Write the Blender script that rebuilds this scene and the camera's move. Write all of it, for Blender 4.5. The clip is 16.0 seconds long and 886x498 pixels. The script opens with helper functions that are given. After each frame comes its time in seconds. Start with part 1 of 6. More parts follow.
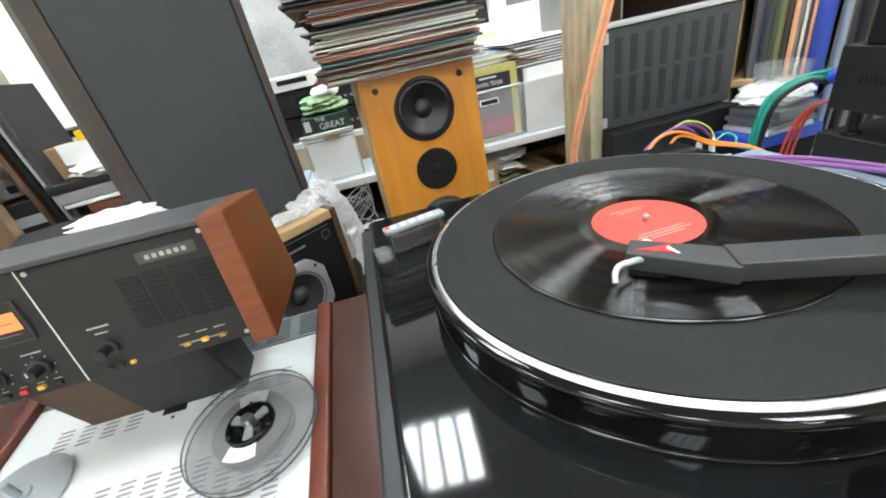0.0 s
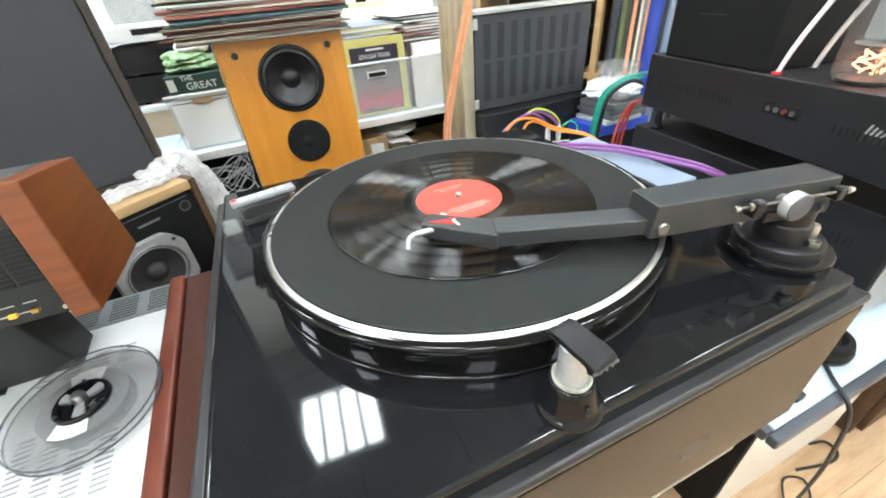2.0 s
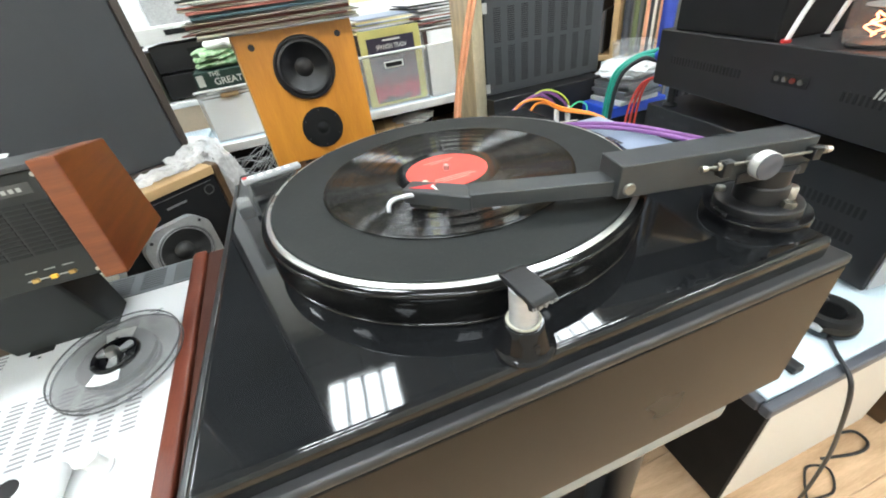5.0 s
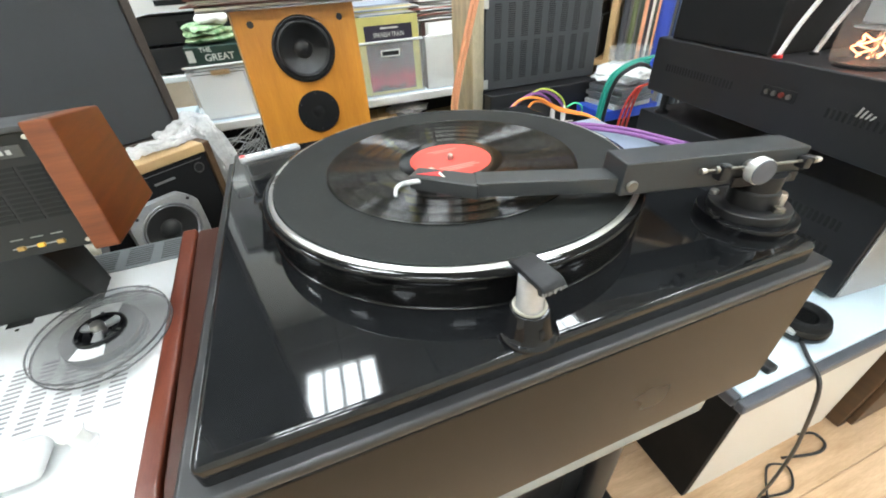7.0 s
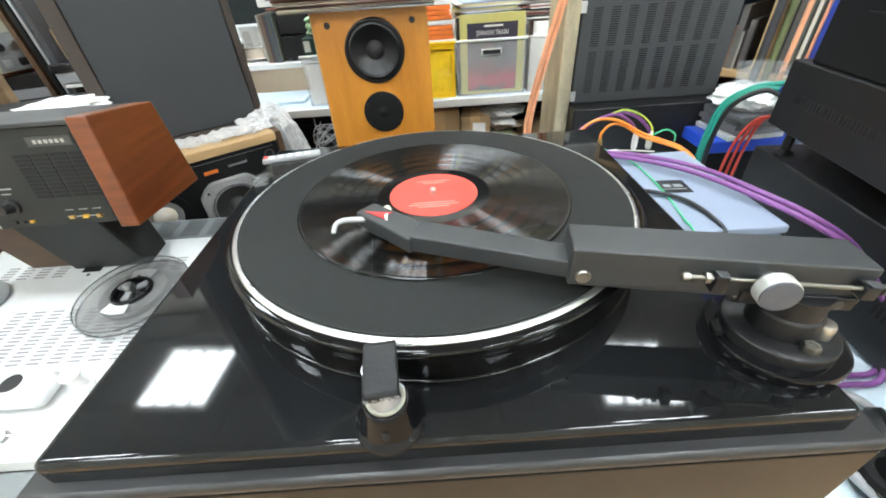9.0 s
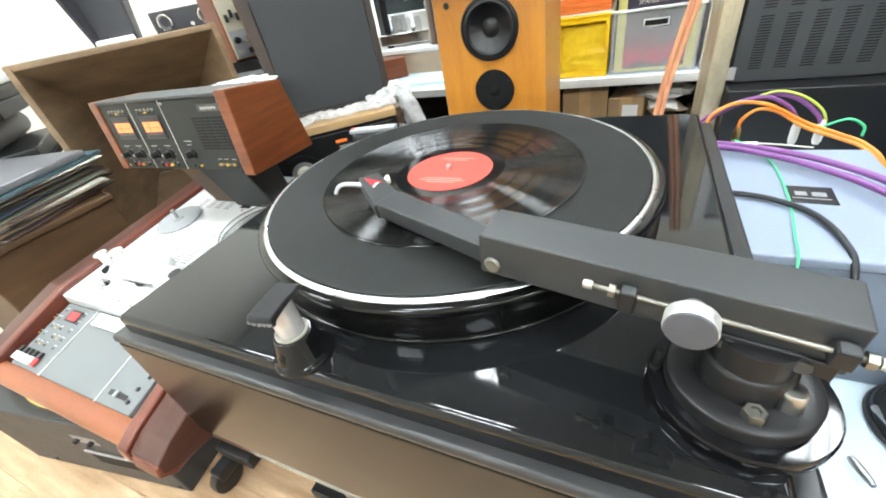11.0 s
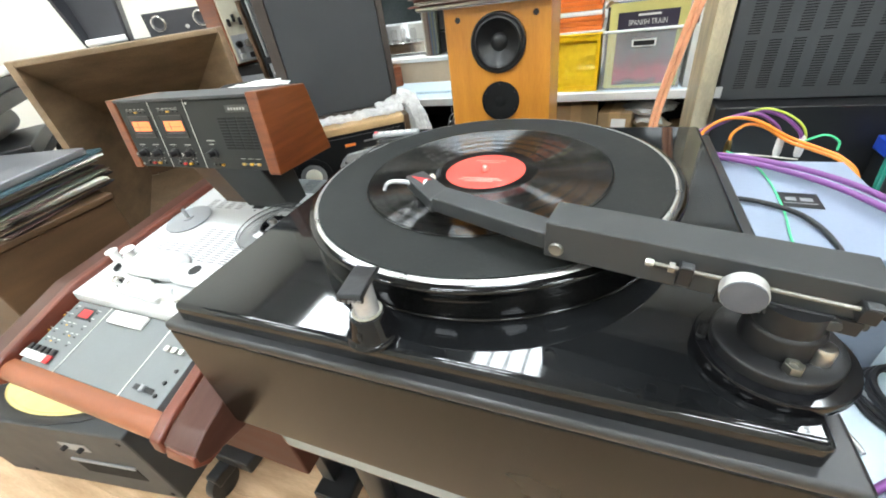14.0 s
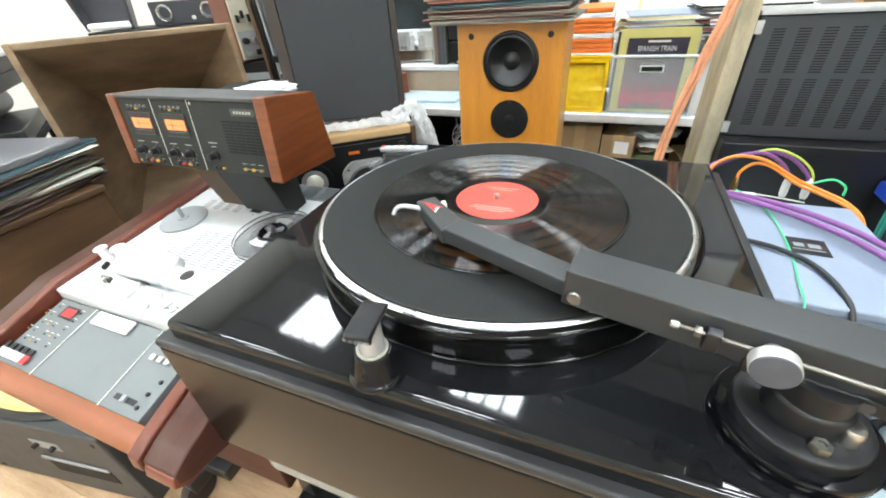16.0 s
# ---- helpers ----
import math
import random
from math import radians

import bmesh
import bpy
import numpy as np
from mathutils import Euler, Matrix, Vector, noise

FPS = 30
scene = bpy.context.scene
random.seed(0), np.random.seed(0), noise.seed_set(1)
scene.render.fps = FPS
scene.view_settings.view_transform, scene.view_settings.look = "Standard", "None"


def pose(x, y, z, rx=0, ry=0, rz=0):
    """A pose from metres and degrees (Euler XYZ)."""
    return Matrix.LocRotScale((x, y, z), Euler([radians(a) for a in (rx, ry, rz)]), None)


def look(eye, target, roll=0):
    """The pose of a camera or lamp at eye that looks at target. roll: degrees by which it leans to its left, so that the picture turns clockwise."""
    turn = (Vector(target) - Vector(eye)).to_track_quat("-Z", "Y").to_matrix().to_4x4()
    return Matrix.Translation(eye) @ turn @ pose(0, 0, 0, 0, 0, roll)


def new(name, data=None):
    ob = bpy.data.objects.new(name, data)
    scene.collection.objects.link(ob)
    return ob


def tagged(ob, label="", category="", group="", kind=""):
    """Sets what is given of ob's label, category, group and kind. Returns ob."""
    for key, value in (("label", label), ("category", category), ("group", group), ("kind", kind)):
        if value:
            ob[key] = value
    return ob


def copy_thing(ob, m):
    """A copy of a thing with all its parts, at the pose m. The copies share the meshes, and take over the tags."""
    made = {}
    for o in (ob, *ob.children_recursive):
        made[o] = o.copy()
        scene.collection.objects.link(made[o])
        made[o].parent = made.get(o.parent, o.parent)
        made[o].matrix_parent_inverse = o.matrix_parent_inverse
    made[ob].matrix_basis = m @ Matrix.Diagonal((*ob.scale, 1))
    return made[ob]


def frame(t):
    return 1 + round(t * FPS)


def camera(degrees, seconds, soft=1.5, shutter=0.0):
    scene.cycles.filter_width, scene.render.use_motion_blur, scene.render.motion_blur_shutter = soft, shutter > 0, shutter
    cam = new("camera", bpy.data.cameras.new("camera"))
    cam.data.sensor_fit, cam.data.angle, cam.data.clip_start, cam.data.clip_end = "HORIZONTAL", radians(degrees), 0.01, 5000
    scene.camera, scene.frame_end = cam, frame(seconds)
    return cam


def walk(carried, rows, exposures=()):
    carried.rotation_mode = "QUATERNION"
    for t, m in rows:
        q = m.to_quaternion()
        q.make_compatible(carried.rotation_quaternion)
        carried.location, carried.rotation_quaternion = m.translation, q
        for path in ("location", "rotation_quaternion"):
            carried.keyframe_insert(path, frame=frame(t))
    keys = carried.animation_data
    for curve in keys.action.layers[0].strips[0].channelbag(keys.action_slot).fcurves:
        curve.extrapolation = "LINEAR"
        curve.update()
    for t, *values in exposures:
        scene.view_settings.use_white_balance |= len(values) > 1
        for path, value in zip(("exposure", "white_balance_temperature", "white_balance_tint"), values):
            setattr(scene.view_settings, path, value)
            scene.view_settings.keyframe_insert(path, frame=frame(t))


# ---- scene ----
cam = camera(97.3, 16.0, soft=1.9)
PATH = [
    (0, (-0.2395, -0.3051, 1.1917), (-0.0296, 1.4429, 0.2427), -12.15),
    (0.5, (-0.1518, -0.3301, 1.1698), (-0.0480, 1.4013, 0.1740), -11.96),
    (1, (-0.1332, -0.3450, 1.1686), (0.0460, 1.3510, 0.1237), -11.64),
    (1.5, (-0.1625, -0.3547, 1.1956), (0.2817, 1.2738, 0.1229), -7.79),
    (2, (-0.1688, -0.3727, 1.2038), (0.4255, 1.1701, 0.0783), -5.20),
    (2.5, (-0.1439, -0.3822, 1.1931), (0.3689, 1.1652, 0.0343), -7.00),
    (3, (-0.1220, -0.4077, 1.1909), (0.3708, 1.1697, 0.0643), -9.46),
    (3.5, (-0.1114, -0.4333, 1.1868), (0.3689, 1.1414, 0.0512), -9.43),
    (4, (-0.1164, -0.4326, 1.1913), (0.3122, 1.1670, 0.0698), -10.63),
    (6.5, (-0.1664, -0.4176, 1.1868), (0.3626, 1.1152, 0.0161), -4.14),
    (7, (-0.1638, -0.4264, 1.1872), (0.3647, 1.1107, 0.0218), -3.72),
    (7.5, (-0.1584, -0.4199, 1.1960), (0.3193, 1.1446, 0.0453), -2.30),
    (8, (-0.1042, -0.4104, 1.2061), (0.2099, 1.2100, 0.0767), -2.48),
    (10.5, (0.1462, -0.3894, 1.1921), (-0.4344, 1.0905, -0.0215), -10.35),
    (11, (0.1836, -0.3817, 1.1853), (-0.6146, 1.0440, 0.0320), -11.56),
    (11.5, (0.1541, -0.3655, 1.1946), (-0.6285, 1.0967, 0.0768), -8.24),
    (12, (0.1186, -0.3659, 1.2096), (-0.5755, 1.1328, 0.0817), -6.54),
    (12.5, (0.0900, -0.3793, 1.2270), (-0.5531, 1.1339, 0.0883), -3.58),
    (13, (0.1042, -0.3922, 1.2183), (-0.5847, 1.1197, 0.1049), -5.27),
    (13.5, (0.1155, -0.4209, 1.2051), (-0.6272, 1.0601, 0.0848), -8.08),
    (14, (0.1327, -0.4423, 1.1999), (-0.5685, 1.0517, 0.0702), -8.72),
    (14.5, (0.1271, -0.4362, 1.2023), (-0.5651, 1.0846, 0.1031), -7.15),
    (15, (0.1151, -0.4159, 1.1998), (-0.5669, 1.0971, 0.0837), -5.86),
    (15.5, (0.1135, -0.4155, 1.2073), (-0.5583, 1.0980, 0.0857), -4.81),
    (16, (0.1078, -0.4229, 1.2170), (-0.5581, 1.0977, 0.1015), -4.31),
]
EXPOSURES = ((0, .85), (.6, .87), (2, 1.16), (4, 1.07), (8, .98), (10.3, 1.13), (11.0, 1.28), (11.8, 1.21), (13, 1.09), (16, 1.09))
walk(cam, [(t, look(eye, target, roll)) for t, eye, target, roll in PATH], EXPOSURES)

# ---- world, lights ----
world = bpy.data.worlds.new("room_world")
world.use_nodes = True
world.node_tree.nodes["Background"].inputs[0].default_value = (0.75, 0.82, 0.9, 1)
world.node_tree.nodes["Background"].inputs[1].default_value = 0.35
scene.world = world
TUBE_POWER = 25.5


# ---- materials ----
def mat(name, color, rough=0.5, metal=0.0, vary=0.15, scale=12.0, fine=180.0, bump=0.0, coat=0.0, stretch=None,
        dark=None, emit=None, power=0.0, alpha=None, transmission=0.0, aniso=0.0, spread=0.1, dust=0.0, spec=0.5):
    m = bpy.data.materials.new(name)
    m.use_nodes = True
    nt = m.node_tree
    n, l = nt.nodes, nt.links
    b = n["Principled BSDF"]
    co = n.new("ShaderNodeTexCoord")
    mp = n.new("ShaderNodeMapping")
    l.new(co.outputs["Object"], mp.inputs[0])
    if stretch:
        mp.inputs["Scale"].default_value = stretch
    big = n.new("ShaderNodeTexNoise")
    big.inputs["Scale"].default_value, big.inputs["Detail"].default_value = scale, 4.0
    sml = n.new("ShaderNodeTexNoise")
    sml.inputs["Scale"].default_value, sml.inputs["Detail"].default_value = fine, 2.0
    l.new(mp.outputs[0], big.inputs["Vector"])
    l.new(mp.outputs[0], sml.inputs["Vector"])
    add = n.new("ShaderNodeMath")
    add.operation = "MULTIPLY_ADD"
    l.new(sml.outputs["Fac"], add.inputs[0])
    add.inputs[1].default_value = 0.35
    l.new(big.outputs["Fac"], add.inputs[2])
    ramp = n.new("ShaderNodeValToRGB")
    ramp.color_ramp.elements[0].position, ramp.color_ramp.elements[1].position = 0.42, 0.95
    lo = dark or tuple(c * (1 - vary) for c in color)
    hi = tuple(min(1.0, c * (1 + vary * 0.6)) for c in color)
    ramp.color_ramp.elements[0].color = (*lo, 1)
    ramp.color_ramp.elements[1].color = (*hi, 1)
    l.new(add.outputs[0], ramp.inputs[0])
    last = ramp.outputs[0]
    rnd = n.new("ShaderNodeObjectInfo")
    if dust:
        dn = n.new("ShaderNodeTexNoise")
        dn.inputs["Scale"].default_value, dn.inputs["Detail"].default_value = 800.0, 1.0
        dr = n.new("ShaderNodeValToRGB")
        dr.color_ramp.elements[0].position, dr.color_ramp.elements[1].position = 0.7, 0.76
        l.new(co.outputs["Object"], dn.inputs["Vector"])
        l.new(dn.outputs["Fac"], dr.inputs[0])
        mx = n.new("ShaderNodeMix")
        mx.data_type = "RGBA"
        ml = n.new("ShaderNodeMath")
        ml.operation = "MULTIPLY"
        ml.inputs[1].default_value = dust
        l.new(dr.outputs[0], ml.inputs[0])
        l.new(ml.outputs[0], mx.inputs[0])
        l.new(last, mx.inputs[6])
        mx.inputs[7].default_value = (0.5, 0.5, 0.5, 1)
        last = mx.outputs[2]
    l.new(last, b.inputs["Base Color"])
    mr = n.new("ShaderNodeMapRange")
    mr.inputs[3].default_value, mr.inputs[4].default_value = max(0.02, rough * (1 - spread * 2)), min(1, rough * (1 + spread * 2))
    l.new(big.outputs["Fac"], mr.inputs[0])
    l.new(mr.outputs[0], b.inputs["Roughness"])
    b.inputs["Metallic"].default_value = metal
    b.inputs["Specular IOR Level"].default_value = spec
    b.inputs["Coat Weight"].default_value, b.inputs["Coat Roughness"].default_value = coat, 0.06
    b.inputs["Transmission Weight"].default_value = transmission
    if aniso:
        b.inputs["Anisotropic"].default_value = aniso
        tg = n.new("ShaderNodeTangent")
        tg.direction_type, tg.axis = "RADIAL", "Z"
        l.new(tg.outputs[0], b.inputs["Tangent"])
        b.inputs["Anisotropic Rotation"].default_value = 0.25
    if alpha is not None:
        b.inputs["Alpha"].default_value = alpha
    if emit:
        b.inputs["Emission Color"].default_value = (*emit, 1)
        b.inputs["Emission Strength"].default_value = power
    if bump:
        bp = n.new("ShaderNodeBump")
        bp.inputs["Strength"].default_value, bp.inputs["Distance"].default_value = bump, 0.002
        l.new(add.outputs[0], bp.inputs["Height"])
        l.new(bp.outputs[0], b.inputs["Normal"])
    return m


def random_mat(name, colors, rough=0.6, bump=0.1, island=False):
    """Colour picked per object by its random number: sleeves, spines, boxes."""
    m = mat(name, (0.5, 0.5, 0.5), rough, bump=bump)
    nt = m.node_tree
    n, l = nt.nodes, nt.links
    ob = n.new("ShaderNodeObjectInfo")
    ramp = n.new("ShaderNodeValToRGB")
    ramp.color_ramp.interpolation = "CONSTANT"
    els = ramp.color_ramp.elements
    els[0].color = (*colors[0], 1)
    els[1].position, els[1].color = 1 / len(colors), (*colors[1], 1)
    for i, c in enumerate(colors[2:], 2):
        els.new(i / len(colors)).color = (*c, 1)
    geo = n.new("ShaderNodeNewGeometry")
    l.new(geo.outputs["Random Per Island"] if island else ob.outputs["Random"], ramp.inputs[0])
    noise_tex = n.new("ShaderNodeTexNoise")
    noise_tex.inputs["Scale"].default_value = 60.0
    co = n.new("ShaderNodeTexCoord")
    l.new(co.outputs["Object"], noise_tex.inputs["Vector"])
    mx = n.new("ShaderNodeMix")
    mx.data_type, mx.blend_type = "RGBA", "MULTIPLY"
    mx.inputs[0].default_value = 0.35
    l.new(ramp.outputs[0], mx.inputs[6])
    l.new(noise_tex.outputs["Color"], mx.inputs[7])
    l.new(mx.outputs[2], n["Principled BSDF"].inputs["Base Color"])
    return m


M_gloss = mat("black_lacquer", (0.0085, 0.0090, 0.0098), 0.042, vary=0.5, spec=0.37, dust=0.006, spread=0.5, scale=6, fine=20, bump=0.05)
M_platter = mat("black_gloss_rim", (0.005, 0.005, 0.005), 0.07, vary=0.3, spread=0.3, spec=0.35)
M_rubber = mat("rubber_mat", (0.0092, 0.0105, 0.0098), 0.6, vary=0.2, scale=9, bump=0.2, spec=0.28, dust=0.05)
M_chrome = mat("polished_ring", (0.8, 0.8, 0.78), 0.14, metal=1.0, vary=0.06)
M_nickel = mat("nickel", (0.6, 0.595, 0.57), 0.3, metal=1.0, vary=0.15)
M_brass = mat("brass", (0.62, 0.42, 0.16), 0.3, metal=1.0)
M_creamdull = mat("dull_cream_panel", (0.5, 0.47, 0.37), 0.45, vary=0.15)
M_deadred = mat("dull_red_plastic", (0.2, 0.03, 0.02), 0.5)
M_satin = mat("satin_nickel", (0.46, 0.465, 0.475), 0.22, metal=0.35, vary=0.2, scale=60)
M_palegrey = mat("pale_grey_plastic", (0.33, 0.33, 0.32), 0.32, vary=0.25, scale=30)
M_leverblk = mat("worn_black_tape", (0.010, 0.010, 0.011), 0.42, vary=0.4, bump=0.3, scale=40, spec=0.3)
M_socket = mat("black_socket", (0.006, 0.006, 0.007), 0.07, vary=0.3, spec=0.3)
M_dullsteel = mat("dull_steel", (0.27, 0.262, 0.235), 0.42, metal=1.0, vary=0.2, scale=60)
M_vinyl = mat("vinyl", (0.002, 0.002, 0.0022), 0.045, vary=0.3, scale=5, spec=0.6, spread=0.0)


def groove(m, slope, bands):
    """Concentric grooves: the surface normal rocks to and fro along the radius."""
    nt = m.node_tree
    n, l = nt.nodes, nt.links

    def node(kind, op, *inputs):
        o = n.new(kind)
        o.operation = op
        for k, v in enumerate(inputs):
            if v is None:
                continue
            if hasattr(v, "links"):
                l.new(v, o.inputs[k])
            else:
                o.inputs[k].default_value = v
        return o
    co = n.new("ShaderNodeTexCoord")
    flat = node("ShaderNodeVectorMath", "MULTIPLY", co.outputs["Object"], (1, 1, 0))
    radius = node("ShaderNodeVectorMath", "LENGTH", flat.outputs[0]).outputs["Value"]
    unit = node("ShaderNodeVectorMath", "NORMALIZE", flat.outputs[0]).outputs[0]
    a = node("ShaderNodeMath", "SINE", node("ShaderNodeMath", "MULTIPLY", radius, 410000.0).outputs[0]).outputs[0]
    b = node("ShaderNodeMath", "SINE", node("ShaderNodeMath", "MULTIPLY", radius, 263000.0).outputs[0]).outputs[0]
    c = node("ShaderNodeMath", "SINE", node("ShaderNodeMath", "MULTIPLY", radius, bands).outputs[0]).outputs[0]
    depth = node("ShaderNodeMath", "MULTIPLY_ADD", b, slope * 0.07, slope).outputs[0]
    depth = node("ShaderNodeMath", "MULTIPLY", depth, node("ShaderNodeMath", "MULTIPLY_ADD", c, 0.012, 0.985).outputs[0]).outputs[0]
    wall = node("ShaderNodeMath", "MULTIPLY", node("ShaderNodeMath", "ARCSINE", a).outputs[0], 0.6366).outputs[0]
    rock = node("ShaderNodeMath", "MULTIPLY", wall, depth).outputs[0]
    lean = node("ShaderNodeVectorMath", "SCALE", unit)
    l.new(rock, lean.inputs["Scale"])
    geo = n.new("ShaderNodeNewGeometry")
    total = node("ShaderNodeVectorMath", "ADD", geo.outputs["Normal"], lean.outputs[0])
    tilted = node("ShaderNodeVectorMath", "NORMALIZE", total.outputs[0]).outputs[0]
    for socket in ("Normal", "Coat Normal"):
        l.new(tilted, n["Principled BSDF"].inputs[socket])


groove(M_vinyl, 0.78, 700.0)
M_vinylflat = mat("smooth_vinyl", (0.006, 0.006, 0.006), 0.1, vary=0.3, spec=0.45, spread=0.1)
M_label = mat("record_label", (0.60, 0.062, 0.044), 0.45, vary=0.1, scale=30)
M_labeltext = mat("label_print", (0.8, 0.3, 0.25), 0.5)
M_pinkprint = mat("pink_print", (0.8, 0.3, 0.36), 0.5)
M_arm = mat("arm_grey", (0.031, 0.0335, 0.035), 0.45, vary=0.12, scale=20, bump=0.08)
M_armtop = mat("arm_matte_black", (0.012, 0.012, 0.013), 0.38, vary=0.2, bump=0.05, spec=0.35)
M_base = mat("satin_black_box", (0.0065, 0.0054, 0.0042), 0.24, vary=0.25, scale=4, bump=0.05, spread=0.2, spec=0.2)
M_rim = mat("satin_rim", (0.020, 0.020, 0.021), 0.34, vary=0.3, scale=9, bump=0.08, spec=0.5, spread=0.25)
M_wornring = mat("worn_ivory_ring", (0.36, 0.345, 0.29), 0.38, vary=0.25, scale=90)
M_slate = mat("slate_grey_disc", (0.085, 0.09, 0.105), 0.35, spec=0.25, vary=0.15, scale=60, fine=300)
M_slot = mat("pale_grey_slot", (0.27, 0.266, 0.275), 0.6, vary=0.1)
M_red = mat("red_paint", (0.6, 0.03, 0.03), 0.4)
M_white = mat("white_plastic", (0.8, 0.8, 0.78), 0.4, vary=0.06)
M_clear = mat("clear_plastic", (0.6, 0.62, 0.62), 0.08, transmission=0.0, alpha=0.16, vary=0.05, spec=0.7)
M_cherry = mat("orange_cherry_veneer", (0.56, 0.235, 0.032), 0.38, vary=0.2, scale=5, fine=60, stretch=(6, 6, 0.7), dark=(0.44, 0.165, 0.02), coat=0.15)
M_mahog = mat("mahogany", (0.185, 0.052, 0.015), 0.35, vary=0.3, scale=7, fine=60, stretch=(1, 1.0, 13.0), dark=(0.105, 0.025, 0.008), coat=0.12)
for _n in M_mahog.node_tree.nodes:
    if _n.bl_idname == "ShaderNodeMapping":
        _n.inputs["Rotation"].default_value = (0.7, 0, 0)
M_redwood = mat("red_stained_wood", (0.155, 0.038, 0.018), 0.38, vary=0.3, scale=8, stretch=(5, 0.6, 5), dark=(0.085, 0.018, 0.010), coat=0.1)
M_outer = mat("brown_stained_wood", (0.075, 0.034, 0.026), 0.3, vary=0.25, scale=7, stretch=(5, 0.7, 5), dark=(0.052, 0.018, 0.012), coat=0.05, spec=0.3)
# red-brown wood with the shade below the recorder's deck put into its colour
M_shadewood = mat("shaded_red_brown_wood", (0.062, 0.019, 0.011), 0.6, vary=0.25, scale=6, stretch=(1, 1, 5), spec=0.3)
M_rail = mat("padded_rail", (0.27, 0.085, 0.034), 0.38, vary=0.15, scale=10, bump=0.1)
M_brownwood = mat("dark_walnut", (0.095, 0.052, 0.024), 0.5, vary=0.35, scale=5, stretch=(1, 1, 5), dark=(0.045, 0.024, 0.011))
M_hornwood = mat("horn_plywood", (0.27, 0.19, 0.115), 0.55, vary=0.35, scale=7, stretch=(1, 1, 3), dark=(0.13, 0.083, 0.045), bump=0.05)
M_darkframe = mat("dark_frame_wood", (0.045, 0.033, 0.027), 0.5, vary=0.25)
M_oak = mat("light_wood", (0.5, 0.33, 0.16), 0.5, vary=0.2, scale=6, stretch=(1, 6, 6))
M_deck = mat("silver_deck", (0.69, 0.70, 0.70), 0.42, metal=0.15, vary=0.04, scale=10, fine=300)
M_panel = mat("dark_grey_panel", (0.0185, 0.0205, 0.0198), 0.5, vary=0.08, bump=0.03, spec=0.3)
M_console = mat("console_grey", (0.155, 0.168, 0.172), 0.5, vary=0.07, bump=0.03)
M_black = mat("black_plastic", (0.011, 0.011, 0.012), 0.4, vary=0.2)
M_mattblk = mat("matte_black", (0.0065, 0.0065, 0.007), 0.7, vary=0.25, bump=0.1, spec=0.25)
M_amp = mat("amp_black", (0.0095, 0.0095, 0.0105), 0.5, vary=0.15, scale=8, bump=0.05)
M_dark = mat("dark_hole", (0.004, 0.004, 0.004), 0.9, vary=0.1)
M_cloth = mat("grille_cloth", (0.055, 0.057, 0.06), 0.9, vary=0.08, fine=900, bump=0.2, spec=0.2)
M_cone = mat("paper_cone", (0.012, 0.012, 0.013), 0.4, vary=0.2, scale=20)
M_conedk = mat("dark_grey_cone", (0.05, 0.05, 0.048), 0.5, vary=0.2)
M_conelt = mat("grey_cone", (0.16, 0.16, 0.16), 0.5, vary=0.2)
M_silver = mat("silver_paint", (0.6, 0.6, 0.58), 0.4, metal=0.5, vary=0.1)
M_yellowcone = mat("yellow_fibre_cone", (0.75, 0.62, 0.25), 0.55, vary=0.12, scale=30, fine=300, bump=0.2)
M_blue = mat("blue_grey_lid", (0.26, 0.31, 0.40), 0.45, vary=0.08, scale=5)
M_bluedark = mat("blue_grey_side", (0.2, 0.24, 0.31), 0.5, vary=0.1)
M_table = mat("pale_blue_laminate", (0.62, 0.74, 0.82), 0.4, vary=0.05, scale=4)
M_tabfront = mat("cream_board", (0.66, 0.63, 0.58), 0.5, vary=0.06, scale=3)
M_edge = mat("grey_edge_band", (0.075, 0.08, 0.095), 0.45, vary=0.1)
M_glass = mat("frosted_glass_edge", (0.19, 0.225, 0.235), 0.2, vary=0.08)
M_vent = mat("vented_case", (0.047, 0.050, 0.053), 0.55, vary=0.1, bump=0.06)
M_galv = mat("yellowed_steel", (0.6, 0.53, 0.37), 0.38, metal=0.55, vary=0.35, scale=14, stretch=(3, 3, 0.8))
M_wall = mat("white_wall", (0.83, 0.81, 0.735), 0.8, vary=0.05, scale=2, bump=0.05)
M_ceil = mat("ceiling_tile", (0.42, 0.425, 0.43), 0.85, vary=0.03, scale=3)
M_frame = mat("white_window_frame", (0.82, 0.84, 0.85), 0.35, vary=0.04)
M_pane = mat("misted_glass", (0.5, 0.51, 0.5), 0.2, vary=0.4, scale=2.5, dark=(0.2, 0.2, 0.2))
M_panedark = mat("night_glass", (0.035, 0.04, 0.04), 0.06, vary=0.5, scale=3, dark=(0.008, 0.01, 0.01))
M_tray = mat("grey_lamp_tray", (0.1, 0.1, 0.1), 0.5, vary=0.1)
M_tube = mat("lamp_tube", (0.9, 0.9, 0.9), 0.5, emit=(0.86, 0.945, 0.99), power=TUBE_POWER)
M_crate = mat("translucent_crate", (0.95, 0.96, 0.94), 0.3, vary=0.04, alpha=0.15)
M_milky = mat("milky_plastic", (0.93, 0.93, 0.88), 0.3, vary=0.08, scale=14, alpha=0.42)
M_cratehard = mat("milky_crate_rim", (0.9, 0.92, 0.9), 0.3, vary=0.04, alpha=0.7)
M_reel = mat("smoky_reel", (0.26, 0.26, 0.26), 0.05, vary=0.4, scale=25, alpha=0.2, spec=0.9)
M_reeledge = mat("smoky_reel_edge", (0.10, 0.105, 0.11), 0.12, vary=0.4, scale=60, alpha=0.5, spec=0.9)
